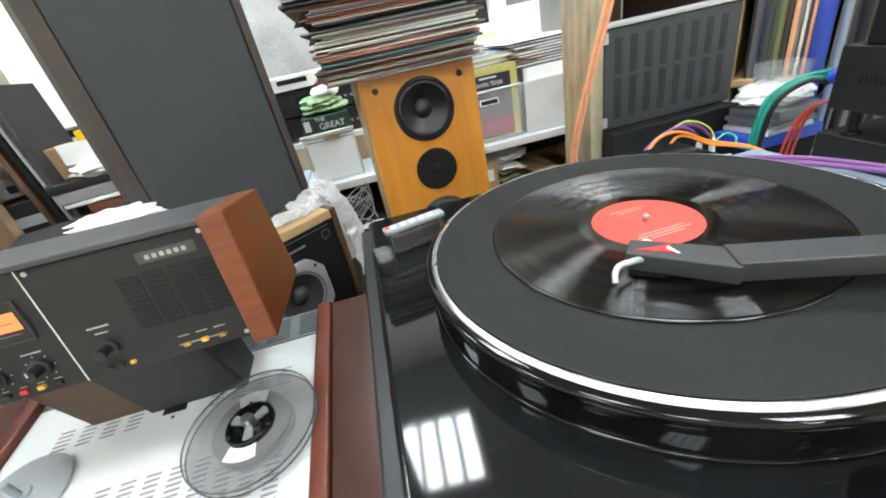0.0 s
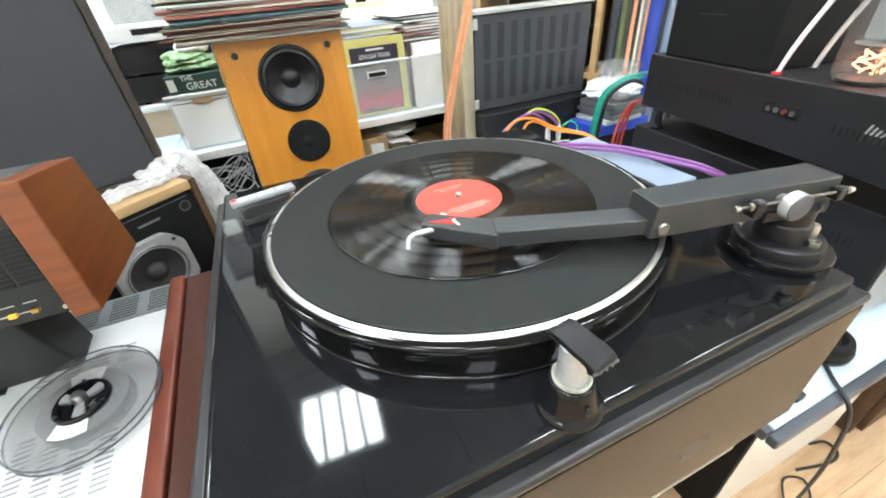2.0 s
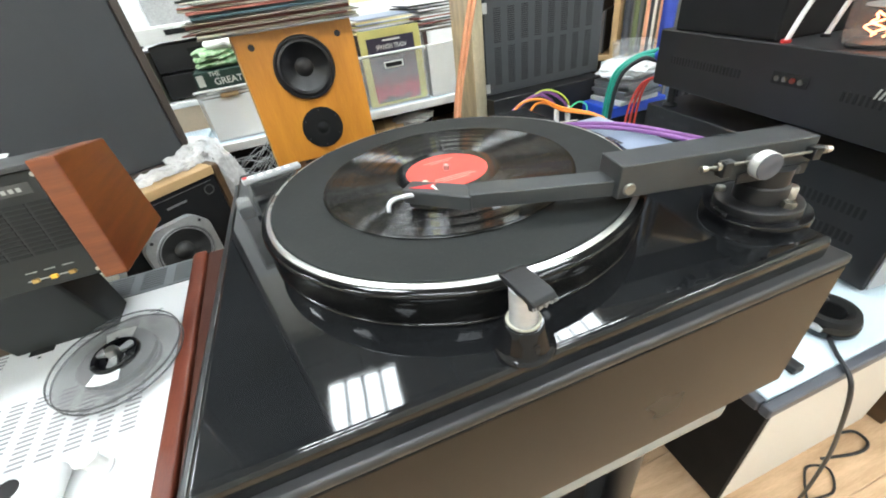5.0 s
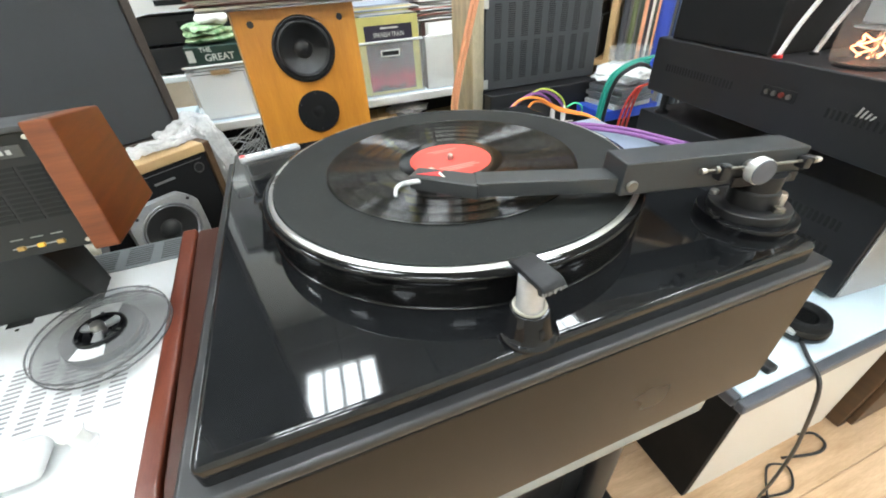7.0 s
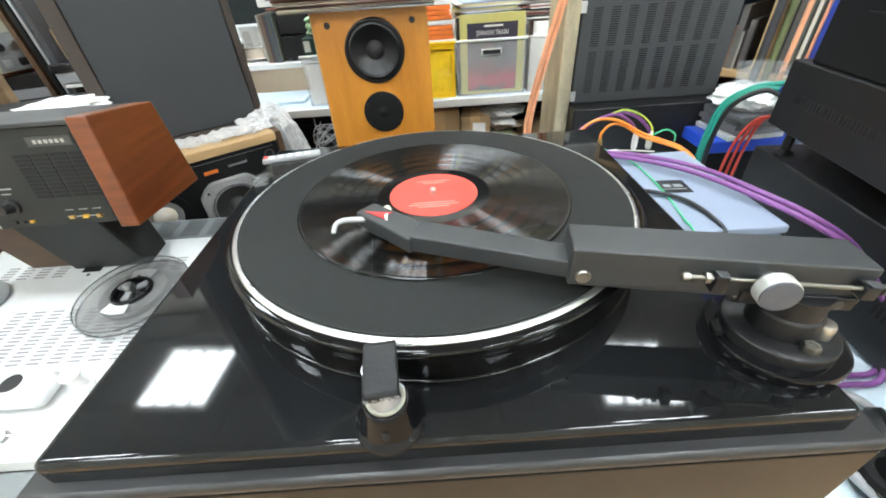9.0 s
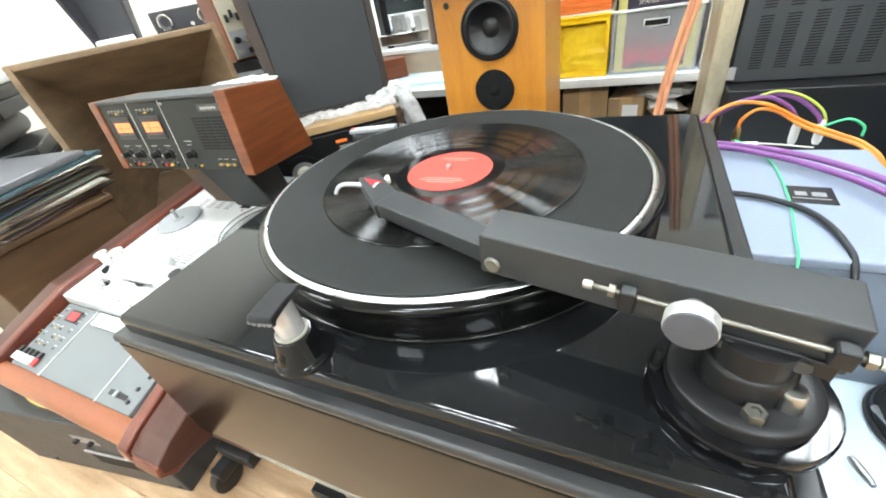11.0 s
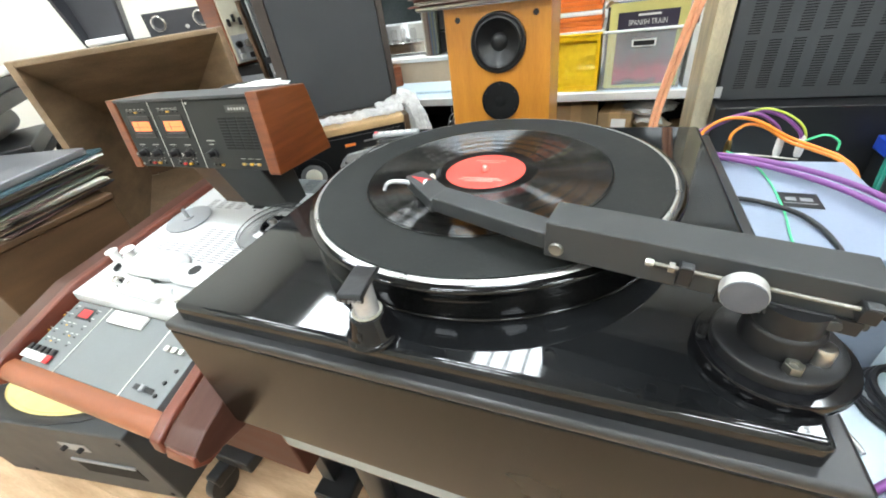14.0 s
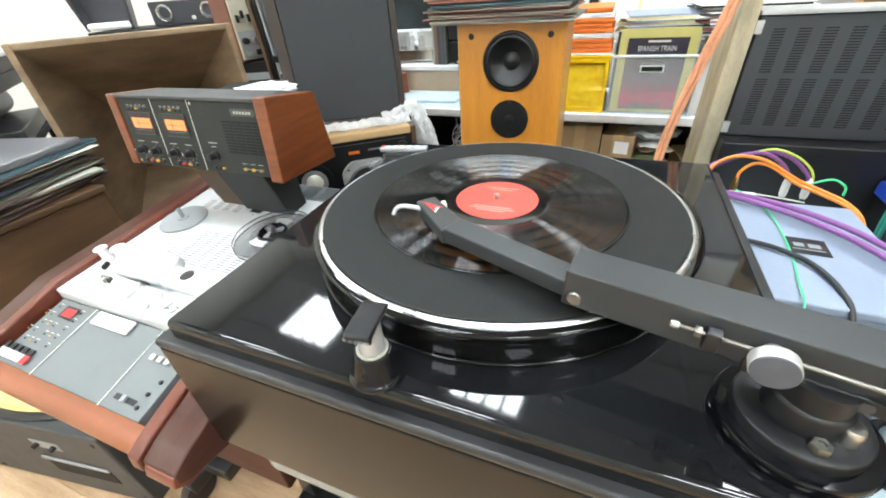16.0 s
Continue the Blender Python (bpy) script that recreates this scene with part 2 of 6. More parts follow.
M_yelcrate = mat("yellow_crate", (0.95, 0.58, 0.008), 0.3, vary=0.12, alpha=0.97)
M_yelfilm = mat("yellow_film", (1.0, 0.62, 0.03), 0.12, vary=0.2, scale=24, fine=70, bump=0.35, coat=0.6)
M_orange = mat("orange_sleeve", (0.85, 0.2, 0.03), 0.5, vary=0.12)
M_cabO = mat("orange_cable", (0.85, 0.26, 0.03), 0.45, vary=0.1)
M_cabP = mat("purple_cable", (0.22, 0.075, 0.26), 0.45, vary=0.1)
M_cabG = mat("green_cable", (0.08, 0.6, 0.27), 0.45, vary=0.1)
M_cabYG = mat("yellow_green_wire", (0.55, 0.7, 0.1), 0.45, vary=0.1)
M_cabK = mat("black_cable", (0.014, 0.014, 0.016), 0.4, vary=0.1)
M_cabR = mat("red_cable", (0.6, 0.06, 0.04), 0.45, vary=0.1)
M_cabT = mat("teal_cable", (0.02, 0.3, 0.22), 0.45, vary=0.1)
M_salmon = mat("copper_flex", (0.85, 0.4, 0.22), 0.4, vary=0.15, scale=40)
M_bluep = mat("blue_plug", (0.02, 0.07, 0.5), 0.4, vary=0.1)
M_blueled = mat("blue_fabric", (0.03, 0.06, 0.35), 0.6, vary=0.1)
M_wrap = mat("bubble_wrap", (0.92, 0.92, 0.90), 0.16, vary=0.25, alpha=0.5, bump=0.5, scale=45)
M_bag = mat("white_plastic_film", (0.85, 0.86, 0.86), 0.22, vary=0.12, alpha=0.8, bump=0.8, scale=50)
M_card = mat("cardboard", (0.4, 0.27, 0.14), 0.75, vary=0.2, scale=8)
M_tan = mat("bare_tan_board", (0.52, 0.40, 0.28), 0.7, vary=0.15, scale=6)
M_olive = mat("olive_green_cable", (0.12, 0.14, 0.06), 0.5, vary=0.1)
M_manila = mat("manila_card", (0.86, 0.74, 0.36), 0.6, vary=0.08, scale=6)
M_paper = mat("white_paper", (0.87, 0.87, 0.85), 0.7, vary=0.06)
M_cover = mat("olive_cover", (0.55, 0.5, 0.17), 0.4, vary=0.1)
M_covergrad = mat("cover_picture", (0.07, 0.055, 0.09), 0.4, vary=0.5, scale=14)
_nt = M_covergrad.node_tree
_co = _nt.nodes.new("ShaderNodeTexCoord")
_sep = _nt.nodes.new("ShaderNodeSeparateXYZ")
_no = _nt.nodes.new("ShaderNodeTexNoise")
_no.inputs["Scale"].default_value = 22.0
_ma = _nt.nodes.new("ShaderNodeMath")
_ma.operation = "MULTIPLY_ADD"
_ma.inputs[1].default_value = 0.11
_ra = _nt.nodes.new("ShaderNodeValToRGB")
_e = _ra.color_ramp.elements
_e[0].position, _e[0].color = 0.07, (0.05, 0.03, 0.05, 1)
_e[1].position, _e[1].color = 0.27, (0.028, 0.022, 0.04, 1)
_e.new(0.10).color = (0.42, 0.03, 0.08, 1)
_e.new(0.15).color = (0.2, 0.035, 0.07, 1)
_e.new(0.20).color = (0.1, 0.07, 0.1, 1)
_nt.links.new(_co.outputs["Object"], _sep.inputs[0])
_nt.links.new(_co.outputs["Object"], _no.inputs["Vector"])
_nt.links.new(_no.outputs["Fac"], _ma.inputs[0])
_nt.links.new(_sep.outputs["Z"], _ma.inputs[2])
_nt.links.new(_ma.outputs[0], _ra.inputs[0])
_nt.links.new(_ra.outputs[0], _nt.nodes["Principled BSDF"].inputs["Base Color"])
M_vu = mat("lit_meter", (0.5, 0.13, 0.04), 0.4, emit=(1.0, 0.21, 0.06), power=0.7)
M_deepgreen = mat("deep_green_box", (0.018, 0.05, 0.038), 0.45, vary=0.3)
M_redled = mat("red_readout", (0.22, 0.01, 0.015), 0.3, emit=(1.0, 0.03, 0.03), power=0.4)
M_amber = mat("amber_button", (0.75, 0.42, 0.05), 0.4)
M_glow = mat("heater_glow", (0.9, 0.4, 0.2), 0.4, emit=(1.0, 0.34, 0.13), power=4.0)
M_smoke = mat("tube_glass", (0.32, 0.29, 0.27), 0.03, vary=0.05, alpha=0.2, spec=1.0)
M_ring = mat("satin_metal_ring", (0.7, 0.7, 0.69), 0.28, metal=0.95, vary=0.05)
M_discs = random_mat("disc_case_edges", [(0.10, 0.10, 0.10), (0.22, 0.22, 0.22), (0.42, 0.42, 0.40), (0.16, 0.16, 0.17), (0.6, 0.6, 0.58), (0.3, 0.3, 0.3)], rough=0.3)
M_ivory = mat("cream_plastic", (0.78, 0.74, 0.62), 0.35)
M_floor = mat("oak_floor", (0.62, 0.43, 0.275), 0.4, vary=0.25, scale=4, fine=40, stretch=(1, 9, 1), dark=(0.43, 0.275, 0.155), bump=0.05)
M_sleeves = random_mat("sleeve_edges", [(0.1, 0.09, 0.08), (0.55, 0.5, 0.42), (0.02, 0.02, 0.025), (0.24, 0.08, 0.06), (0.75, 0.72, 0.66), (0.05, 0.1, 0.12), (0.25, 0.2, 0.16), (0.05, 0.05, 0.05), (0.13, 0.07, 0.05), (0.3, 0.28, 0.26), (0.03, 0.03, 0.03), (0.36, 0.12, 0.09)])
M_spines = random_mat("record_spines", [(0.06, 0.06, 0.065), (0.7, 0.68, 0.6), (0.3, 0.22, 0.16), (0.1, 0.12, 0.17), (0.55, 0.52, 0.46), (0.15, 0.09, 0.08), (0.75, 0.72, 0.66), (0.16, 0.17, 0.13), (0.04, 0.04, 0.04)])
M_islands = random_mat("shelved_spines", [(0.05, 0.05, 0.055), (0.3, 0.28, 0.25), (0.2, 0.12, 0.08), (0.05, 0.08, 0.15), (0.15, 0.14, 0.13), (0.1, 0.04, 0.04), (0.02, 0.02, 0.022), (0.08, 0.09, 0.06)], island=True)
M_green = mat("green_print_paper", (0.42, 0.52, 0.34), 0.6, vary=0.5, scale=55, dark=(0.05, 0.22, 0.06))
M_lettering = mat("pale_lettering", (0.75, 0.75, 0.7), 0.5)
M_ash = mat("ash_lettering", (0.4, 0.4, 0.38), 0.5)
M_laptop = mat("worn_grey_lid", (0.2, 0.2, 0.21), 0.3, metal=0.3, vary=0.2, scale=8)
M_grey = mat("mid_grey_plastic", (0.3, 0.31, 0.32), 0.45, vary=0.1)
M_navy = mat("dark_slate_box", (0.04, 0.040, 0.047), 0.5, vary=0.15)


# ---- mesh helpers ----
def finish(name, bm, material, parent=None, label="", smooth=50):
    me = bpy.data.meshes.new(name)
    bmesh.ops.recalc_face_normals(bm, faces=bm.faces)
    bm.to_mesh(me)
    bm.free()
    me.materials.append(material)
    if smooth:
        me.shade_smooth()
        me.set_sharp_from_angle(angle=radians(smooth))
    ob = new(name, me)
    if smooth:
        wn = ob.modifiers.new("normals", "WEIGHTED_NORMAL")
        wn.keep_sharp = True
    if parent:
        ob.parent = parent
    if label:
        ob["label"] = label
    return ob


def part(name, bm, material, parent, label="", smooth=50):
    return finish(name, bm, material, parent, label, smooth)


def thing(name, m, label, category, group="", kind=""):
    ob = new(name)
    ob.empty_display_size = 0.05
    ob.matrix_world = m
    return tagged(ob, label, category, group, kind)


def solo(name, bm, material, label, category, m=None, group="", kind="", smooth=50):
    ob = finish(name, bm, material, None, "", smooth)
    if m:
        ob.matrix_world = m
    return tagged(ob, label, category, group, kind)


def box(bm, lo, hi, bev=0.0, seg=2, m=None):
    lo, hi = Vector(lo), Vector(hi)
    r = bmesh.ops.create_cube(bm, size=1.0, matrix=Matrix.LocRotScale((lo + hi) / 2, None, hi - lo))
    vs = r["verts"]
    if bev:
        es = list({e for v in vs for e in v.link_edges})
        r = bmesh.ops.bevel(bm, geom=es, offset=bev, segments=seg, affect="EDGES", profile=0.5)
        vs = list({v for f in r["faces"] for v in f.verts} | {v for v in vs if v.is_valid})
        seen, todo = set(vs), list(vs)
        while todo:
            for e in todo.pop().link_edges:
                for v in e.verts:
                    if v not in seen:
                        seen.add(v)
                        todo.append(v)
        vs = list(seen)
    if m:
        bmesh.ops.transform(bm, matrix=m, verts=vs)
    return bm


def B(lo, hi, bev=0.002, seg=2, m=None):
    return box(bmesh.new(), lo, hi, bev, seg, m)


def lathe(bm, profile, segs=48, m=None):
    """Profile of (radius, height) turned round z."""
    rings = []
    for r, z in profile:
        if r < 1e-6:
            rings.append([bm.verts.new((0, 0, z))])
        else:
            rings.append([bm.verts.new((r * math.cos(2 * math.pi * i / segs), r * math.sin(2 * math.pi * i / segs), z)) for i in range(segs)])
    for a, b in zip(rings, rings[1:]):
        for i in range(segs):
            j = (i + 1) % segs
            f = [a[i % len(a)], a[j % len(a)], b[j % len(b)], b[i % len(b)]]
            f = list(dict.fromkeys(f))
            if len(f) > 2:
                bm.faces.new(f)
    if m:
        bmesh.ops.transform(bm, matrix=m, verts=[v for r in rings for v in r])
    return bm


def L(profile, segs=48, m=None):
    return lathe(bmesh.new(), profile, segs, m)


def prism(bm, poly, axis, a, b, bev=0.0):
    """A polygon in the plane across an axis, drawn out from a to b."""
    def at(p, v):
        return {"x": (v, p[0], p[1]), "y": (p[0], v, p[1]), "z": (p[0], p[1], v)}[axis]
    lo = [bm.verts.new(at(p, a)) for p in poly]
    hi = [bm.verts.new(at(p, b)) for p in poly]
    bm.faces.new(lo)
    bm.faces.new(hi[::-1])
    for i in range(len(poly)):
        j = (i + 1) % len(poly)
        bm.faces.new([lo[j], lo[i], hi[i], hi[j]])
    if bev:
        bmesh.ops.recalc_face_normals(bm, faces=bm.faces)
        bmesh.ops.bevel(bm, geom=bm.edges[:], offset=bev, segments=2, affect="EDGES", profile=0.5)
    return bm


def curve_points(pts, steps=8):
    pts = [Vector(p) for p in pts]
    full = [2 * pts[0] - pts[1], *pts, 2 * pts[-1] - pts[-2]]
    out = []
    for i in range(1, len(full) - 2):
        p0, p1, p2, p3 = full[i - 1:i + 3]
        for s in range(steps):
            t = s / steps
            out.append(0.5 * ((2 * p1) + (p2 - p0) * t + (2 * p0 - 5 * p1 + 4 * p2 - p3) * t * t + (3 * p1 - p0 - 3 * p2 + p3) * t ** 3))
    return out + [pts[-1]]


def sweep(bm, pts, r, segs=8, steps=8, r_end=None):
    pts = curve_points(pts, steps) if steps > 1 else [Vector(p) for p in pts]
    up = Vector((0, 0, 1))
    rings = []
    for i, p in enumerate(pts):
        d = (pts[min(i + 1, len(pts) - 1)] - pts[max(i - 1, 0)]).normalized()
        side = d.cross(up)
        if side.length < 1e-3:
            side = d.cross(Vector((0, 1, 0)))
        side.normalize()
        other = side.cross(d)
        rr = r if r_end is None else r + (r_end - r) * i / (len(pts) - 1)
        rings.append([bm.verts.new(p + rr * (side * math.cos(2 * math.pi * k / segs) + other * math.sin(2 * math.pi * k / segs))) for k in range(segs)])
    for a, b in zip(rings, rings[1:]):
        for k in range(segs):
            j = (k + 1) % segs
            bm.faces.new([a[k], a[j], b[j], b[k]])
    bm.faces.new(rings[0][::-1])
    bm.faces.new(rings[-1])
    return bm


def S(pts, r, segs=8, steps=8, r_end=None):
    return sweep(bmesh.new(), pts, r, segs, steps, r_end)


def rod(a, b, r, segs=12):
    return S([a, b], r, segs, 1)


def text_part(name, words, size, m, material, parent, label="", bold=0.0):
    cu = bpy.data.curves.new(name, "FONT")
    cu.body, cu.size, cu.extrude, cu.align_x, cu.align_y = words, size, 0.0003, "CENTER", "CENTER"
    cu.offset = bold
    tmp = bpy.data.objects.new(name, cu)
    scene.collection.objects.link(tmp)
    me = bpy.data.meshes.new_from_object(tmp.evaluated_get(bpy.context.evaluated_depsgraph_get()))
    bpy.data.objects.remove(tmp)
    bpy.data.curves.remove(cu)
    me.transform(m)
    me.materials.clear()
    me.materials.append(material)
    ob = new(name, me)
    ob.parent = parent
    if label:
        ob["label"] = label
    return ob




# ---- setting ----
CEIL = 3.0
X0, X1, Y0, Y1 = -2.7, 3.0, -2.4, 2.1
floor = solo("floor", B((X0 - .1, Y0 - .1, -0.06), (X1 + .1, Y1 + .1, -0.004), 0), M_floor, "warm oak laminate floor boards", "floor", kind="structure")
ceiling = solo("ceiling", B((X0 - .1, Y0 - .1, CEIL + 0.06), (X1 + .1, Y1 + .1, CEIL + 0.12), 0), M_ceil, "white office ceiling", "ceiling", kind="structure")
bm = bmesh.new()
for i in range(10):
    for j in range(8):
        x, y = X0 + 0.6 * i, Y0 + 0.6 * j
        box(bm, (x + .004, y + .004, CEIL), (min(x + .596, X1), min(y + .596, Y1), CEIL + 0.059), 0)
solo("ceiling_tiles", bm, M_ceil, "square white ceiling tiles in a grid", "ceiling", kind="structure")
solo("wall_west", B((X0 - 0.1, Y0 - .1, 0), (X0, Y1 + .1, CEIL + .06), 0), M_wall, "plain cream white wall", "wall", kind="structure")
solo("wall_east", B((X1, Y0 - .1, 0), (X1 + 0.1, Y1 + .1, CEIL + .06), 0), M_wall, "plain white wall", "wall", kind="structure")
solo("wall_south", B((X0, Y0 - 0.1, 0), (X1, Y0, CEIL + .06), 0), M_wall, "plain white wall", "wall", kind="structure")
WX0, WX1, WZ0, WZ1 = -1.35, 1.5, 0.945, 2.3
bm = bmesh.new()
box(bm, (X0, Y1, 0), (X1, Y1 + .1, WZ0))
box(bm, (X0, Y1, WZ1), (X1, Y1 + .1, CEIL + .06))
box(bm, (X0, Y1, WZ0), (WX0, Y1 + .1, WZ1))
box(bm, (WX1, Y1, WZ0), (X1, Y1 + .1, WZ1))
solo("wall_north", bm, M_wall, "white wall with a wide window", "wall", kind="structure")
win = thing("window_1", pose(0, Y1 + .02, 0), "wide white-framed window with dark and misted panes", "window", kind="structure")
bars = [(-1.35, -1.29), (-0.80, -0.72), (-0.12, -0.06), (0.58, 0.68), (1.44, 1.5)]
for a, b in bars:
    part("window_frame", B((a, -.03, WZ0), (b, .05, WZ1), .006), M_frame, win)
for z in (WZ0, WZ1 - .06):
    part("window_frame", B((WX0 + .06, -.028, z), (WX1 - .06, .048, z + .06), .004), M_frame, win)
part("window_sill", B((WX0 - .04, -.16, WZ0 - .035), (WX1 + .04, -.022, WZ0 - .002), .008), M_frame, win)
for k, ((a, b), (c, d)) in enumerate(zip(bars, bars[1:])):
    part("pane", B((b, .008, WZ0 + .06), (c, .016, WZ1 - .06), 0), M_pane if k % 2 else M_panedark, win, "misted grey pane" if k % 2 else "dark pane")


# ---- ceiling lights ----
def ceiling_light(x, y):
    t = thing("ceiling_light", pose(x, y, CEIL, 0, 0, -4), "square white recessed ceiling light with four bright tubes", "ceiling light", "ceiling lights")
    fr = bmesh.new()
    for a, b in (((-.27, -.27), (.27, -.24)), ((-.27, .24), (.27, .27)), ((-.27, -.24), (-.24, .24)), ((.24, -.24), (.27, .24))):
        box(fr, (*a, -.022), (*b, -.001), 0.002)
    part("frame", fr, M_white, t)
    part("tray", B((-.24, -.24, -.004), (.24, .24, -.001), 0), M_tray, t)
    for i in range(4):
        cx = -.1845 + .123 * i
        part("lamp_tube", B((cx - .048, -.228, -.011), (cx + .048, .228, -.006), .002), M_tube, t)
    return t


first = ceiling_light(-0.337, 1.298)
for i in range(-1, 3):
    for j in range(3):
        if (i, j) != (0, 0):
            c, q = math.cos(radians(4)), math.sin(radians(4))
            x, y = -0.337 + 1.565 * i * c - 1.55 * j * q, 1.298 - 1.565 * i * q - 1.55 * j * c
            if X0 + .35 < x < X1 - .35:
                copy_thing(first, pose(x, y, CEIL, 0, 0, -4))


# ---- turntable ----
PZ = 0.95
tt = thing("turntable", pose(0, 0, 0), "large gloss black turntable on a deep satin black box", "turntable")
slab = bmesh.new()
box(slab, (-.279, -.2645, .9235), (.279, .29, PZ + .003), .0065, 3)
part("plinth", slab, M_gloss, tt, "gloss black lacquered plinth top")
body = bmesh.new()
box(body, (-.295, -.2742, .742), (.300, .31, .9190), .003, 2)
box(body, (-.270, -.252, .9305), (.270, .28, .9345), 0)
part("top_rim", B((-.2955, -.2752, .9192), (.3005, .3105, .9312), .0042, 2), M_rim, tt, "satin grey-black rim of the base box")
part("base_box", body, M_base, tt, "satin dark brown-black base box")
PT = PZ - .0025
part("platter_well", L([(0.2195, PZ + .002), (.2215, PZ + .0036), (.2222, PZ + .005), (.2215, PZ + .0066), (.2190, PZ + .007), (.2, PZ + .006)], 96), M_platter, tt, "", 60)
part("platter", L([(.19, PZ + .006), (.2185, PZ + .006), (.2195, PZ + .009), (.2197, PZ + .010), (.2197, PT + .025), (.2193, PT + .0275), (.2188, PT + .0300), (.2194, PT + .0318), (.2208, PT + .0335), (.2224, PT + .036),
                   (.2234, PT + .0388), (.2234, PT + .0405), (.2226, PT + .0420), (.2208, PT + .0431), (.2164, PT + .0437), (.209, PT + .0437), (0, PT + .0437)], 128), M_platter, tt, "gloss black heavy platter", 60)
part("platter_ring", L([(.2164, PT + .0436), (.2161, PT + .0443), (.2150, PT + .0453), (.2136, PT + .0459), (.2122, PT + .0461), (.2113, PT + .0457), (.2111, PT + .0437)], 128), M_ring, tt, "polished metal ring round the platter")
part("mat", L([(.2107, PT + .0437), (.2105, PT + .0464), (.2091, PT + .0470), (.2084, PT + .04695), (.165, PT + .0468), (.164, PT + .0468), (0, PT + .0466)], 128), M_rubber, tt, "thick black rubber mat")
part("spindle", L([(.0036, PT + .047), (.0036, PT + .0535), (.0024, PT + .0552), (0, PT + .0556)], 16), M_nickel, tt)

RZ = PT + .0468
rec = thing("record", pose(0, 0, RZ), "black twelve inch vinyl record with a red label on the platter", "record")
part("disc", L([(.0, .0002), (.1495, .0002), (.151, .0009), (.1510, .0014), (.1492, .0019), (.147, .0016), (.1465, .0016), (.0645, .0016), (.0640, .0012), (.0, .0012)], 160), M_vinyl, rec, "black grooved vinyl", 60)
part("run_out", L([(.0642, .0011), (.0638, .00145), (.0512, .00145), (.0508, .00145), (.050, .00145)], 128), M_vinylflat, rec, "smooth run-out ring round the label", 60)
part("lead_in", L([(.1474, .0015), (.1478, .0019), (.1500, .00195), (.1509, .0016), (.1511, .0010)], 160), M_vinylflat, rec, "smooth raised rim", 60)
for r in (.0805, .0985, .1150, .1315):
    part("track_gap", L([(r - .00035, .0015), (r - .00025, .00166), (r + .00025, .00166), (r + .00035, .0015)], 128), M_vinylflat, rec, "", 60)
lab = part("label", L([(.0502, .0014), (.0498, .0019), (.0037, .0020), (.0036, .0014)], 64), M_label, rec, "red paper label with pale print")
for i, (w, y) in enumerate(((.040, .030), (.026, .025), (.046, -.022), (.054, -.0265), (.034, -.031))):
    part("print_bar", B((-w / 2, y - .0008, .0020), (w / 2, y + .0008, .00212), 0), M_labeltext, lab)

# start lever with its chrome collar
LV = pose(-.037, -.248, PZ)
knob = part("lever_base", L([(.0, .002), (.0236, .002), (.0244, .0038), (.0240, .0058), (.0224, .0074), (.0212, .0082), (.0204, .0105), (.0182, .0190), (.0163, .0265), (.0152, .0290), (.0142, .0295), (.0, .0295)], 48, LV), M_socket, tt, "gloss black lever socket")
part("collar", L([(.0, .0295), (.0106, .0295), (.0104, .0610), (.0, .0610)], 32, LV), M_satin, knob, "worn nickel collar")
part("washer", L([(.0106, .0295), (.0131, .0295), (.0133, .0304), (.0129, .0313), (.0121, .0315), (.0115, .0306), (.0106, .0304)], 32, LV), M_wornring, knob, "pale ring round the post")
part("socket_slot", B((-.0020, -.0202, .012), (.0020, -.0176, .020), .0006, 1, LV), M_dark, knob)
lv = bmesh.new()
prism(lv, [(-.0215, .0545), (-.0220, .0590), (-.0195, .0615), (.000, .0622), (.0150, .0618), (.0185, .0600), (.0190, .0575), (.0165, .0568), (.0, .0570), (-.0140, .0562), (-.0175, .0535)], "x", -.0103, .0103, .0012)
bmesh.ops.subdivide_edges(lv, edges=lv.edges, cuts=2, use_grid_fill=True)
for v in lv.verts:
    v.co += Vector((noise.noise(v.co * 160), noise.noise(v.co * 160 + Vector((5, 1, 0))), noise.noise(v.co * 160 + Vector((2, 8, 4))))) * (.0004 + .0016 * max(0, (-.008 - v.co.y) / .014))
bmesh.ops.transform(lv, matrix=pose(-.0355, -.248, PZ + .0035) @ pose(0, 0, 0, 0, 0, 6), verts=lv.verts)
fray = bmesh.new()
for k in range(13):
    x = -.0096 + .0016 * k
    box(fray, (x - .0007, -.0216 - .0008 * math.sin(k * 2.3), .0550 + .0006 * math.sin(k * 1.7)), (x + .0007, -.0200, .0578 + .0006 * math.sin(k * 3.1)), .0003, 1)
bmesh.ops.transform(fray, matrix=pose(-.0355, -.248, PZ + .0035) @ pose(0, 0, 0, 0, 0, 6), verts=fray.verts)
part("frayed_end", fray, M_conelt, knob, "frayed silvery end of the lever")
part("lever", lv, M_leverblk, knob, "black plastic lever with a frayed end")

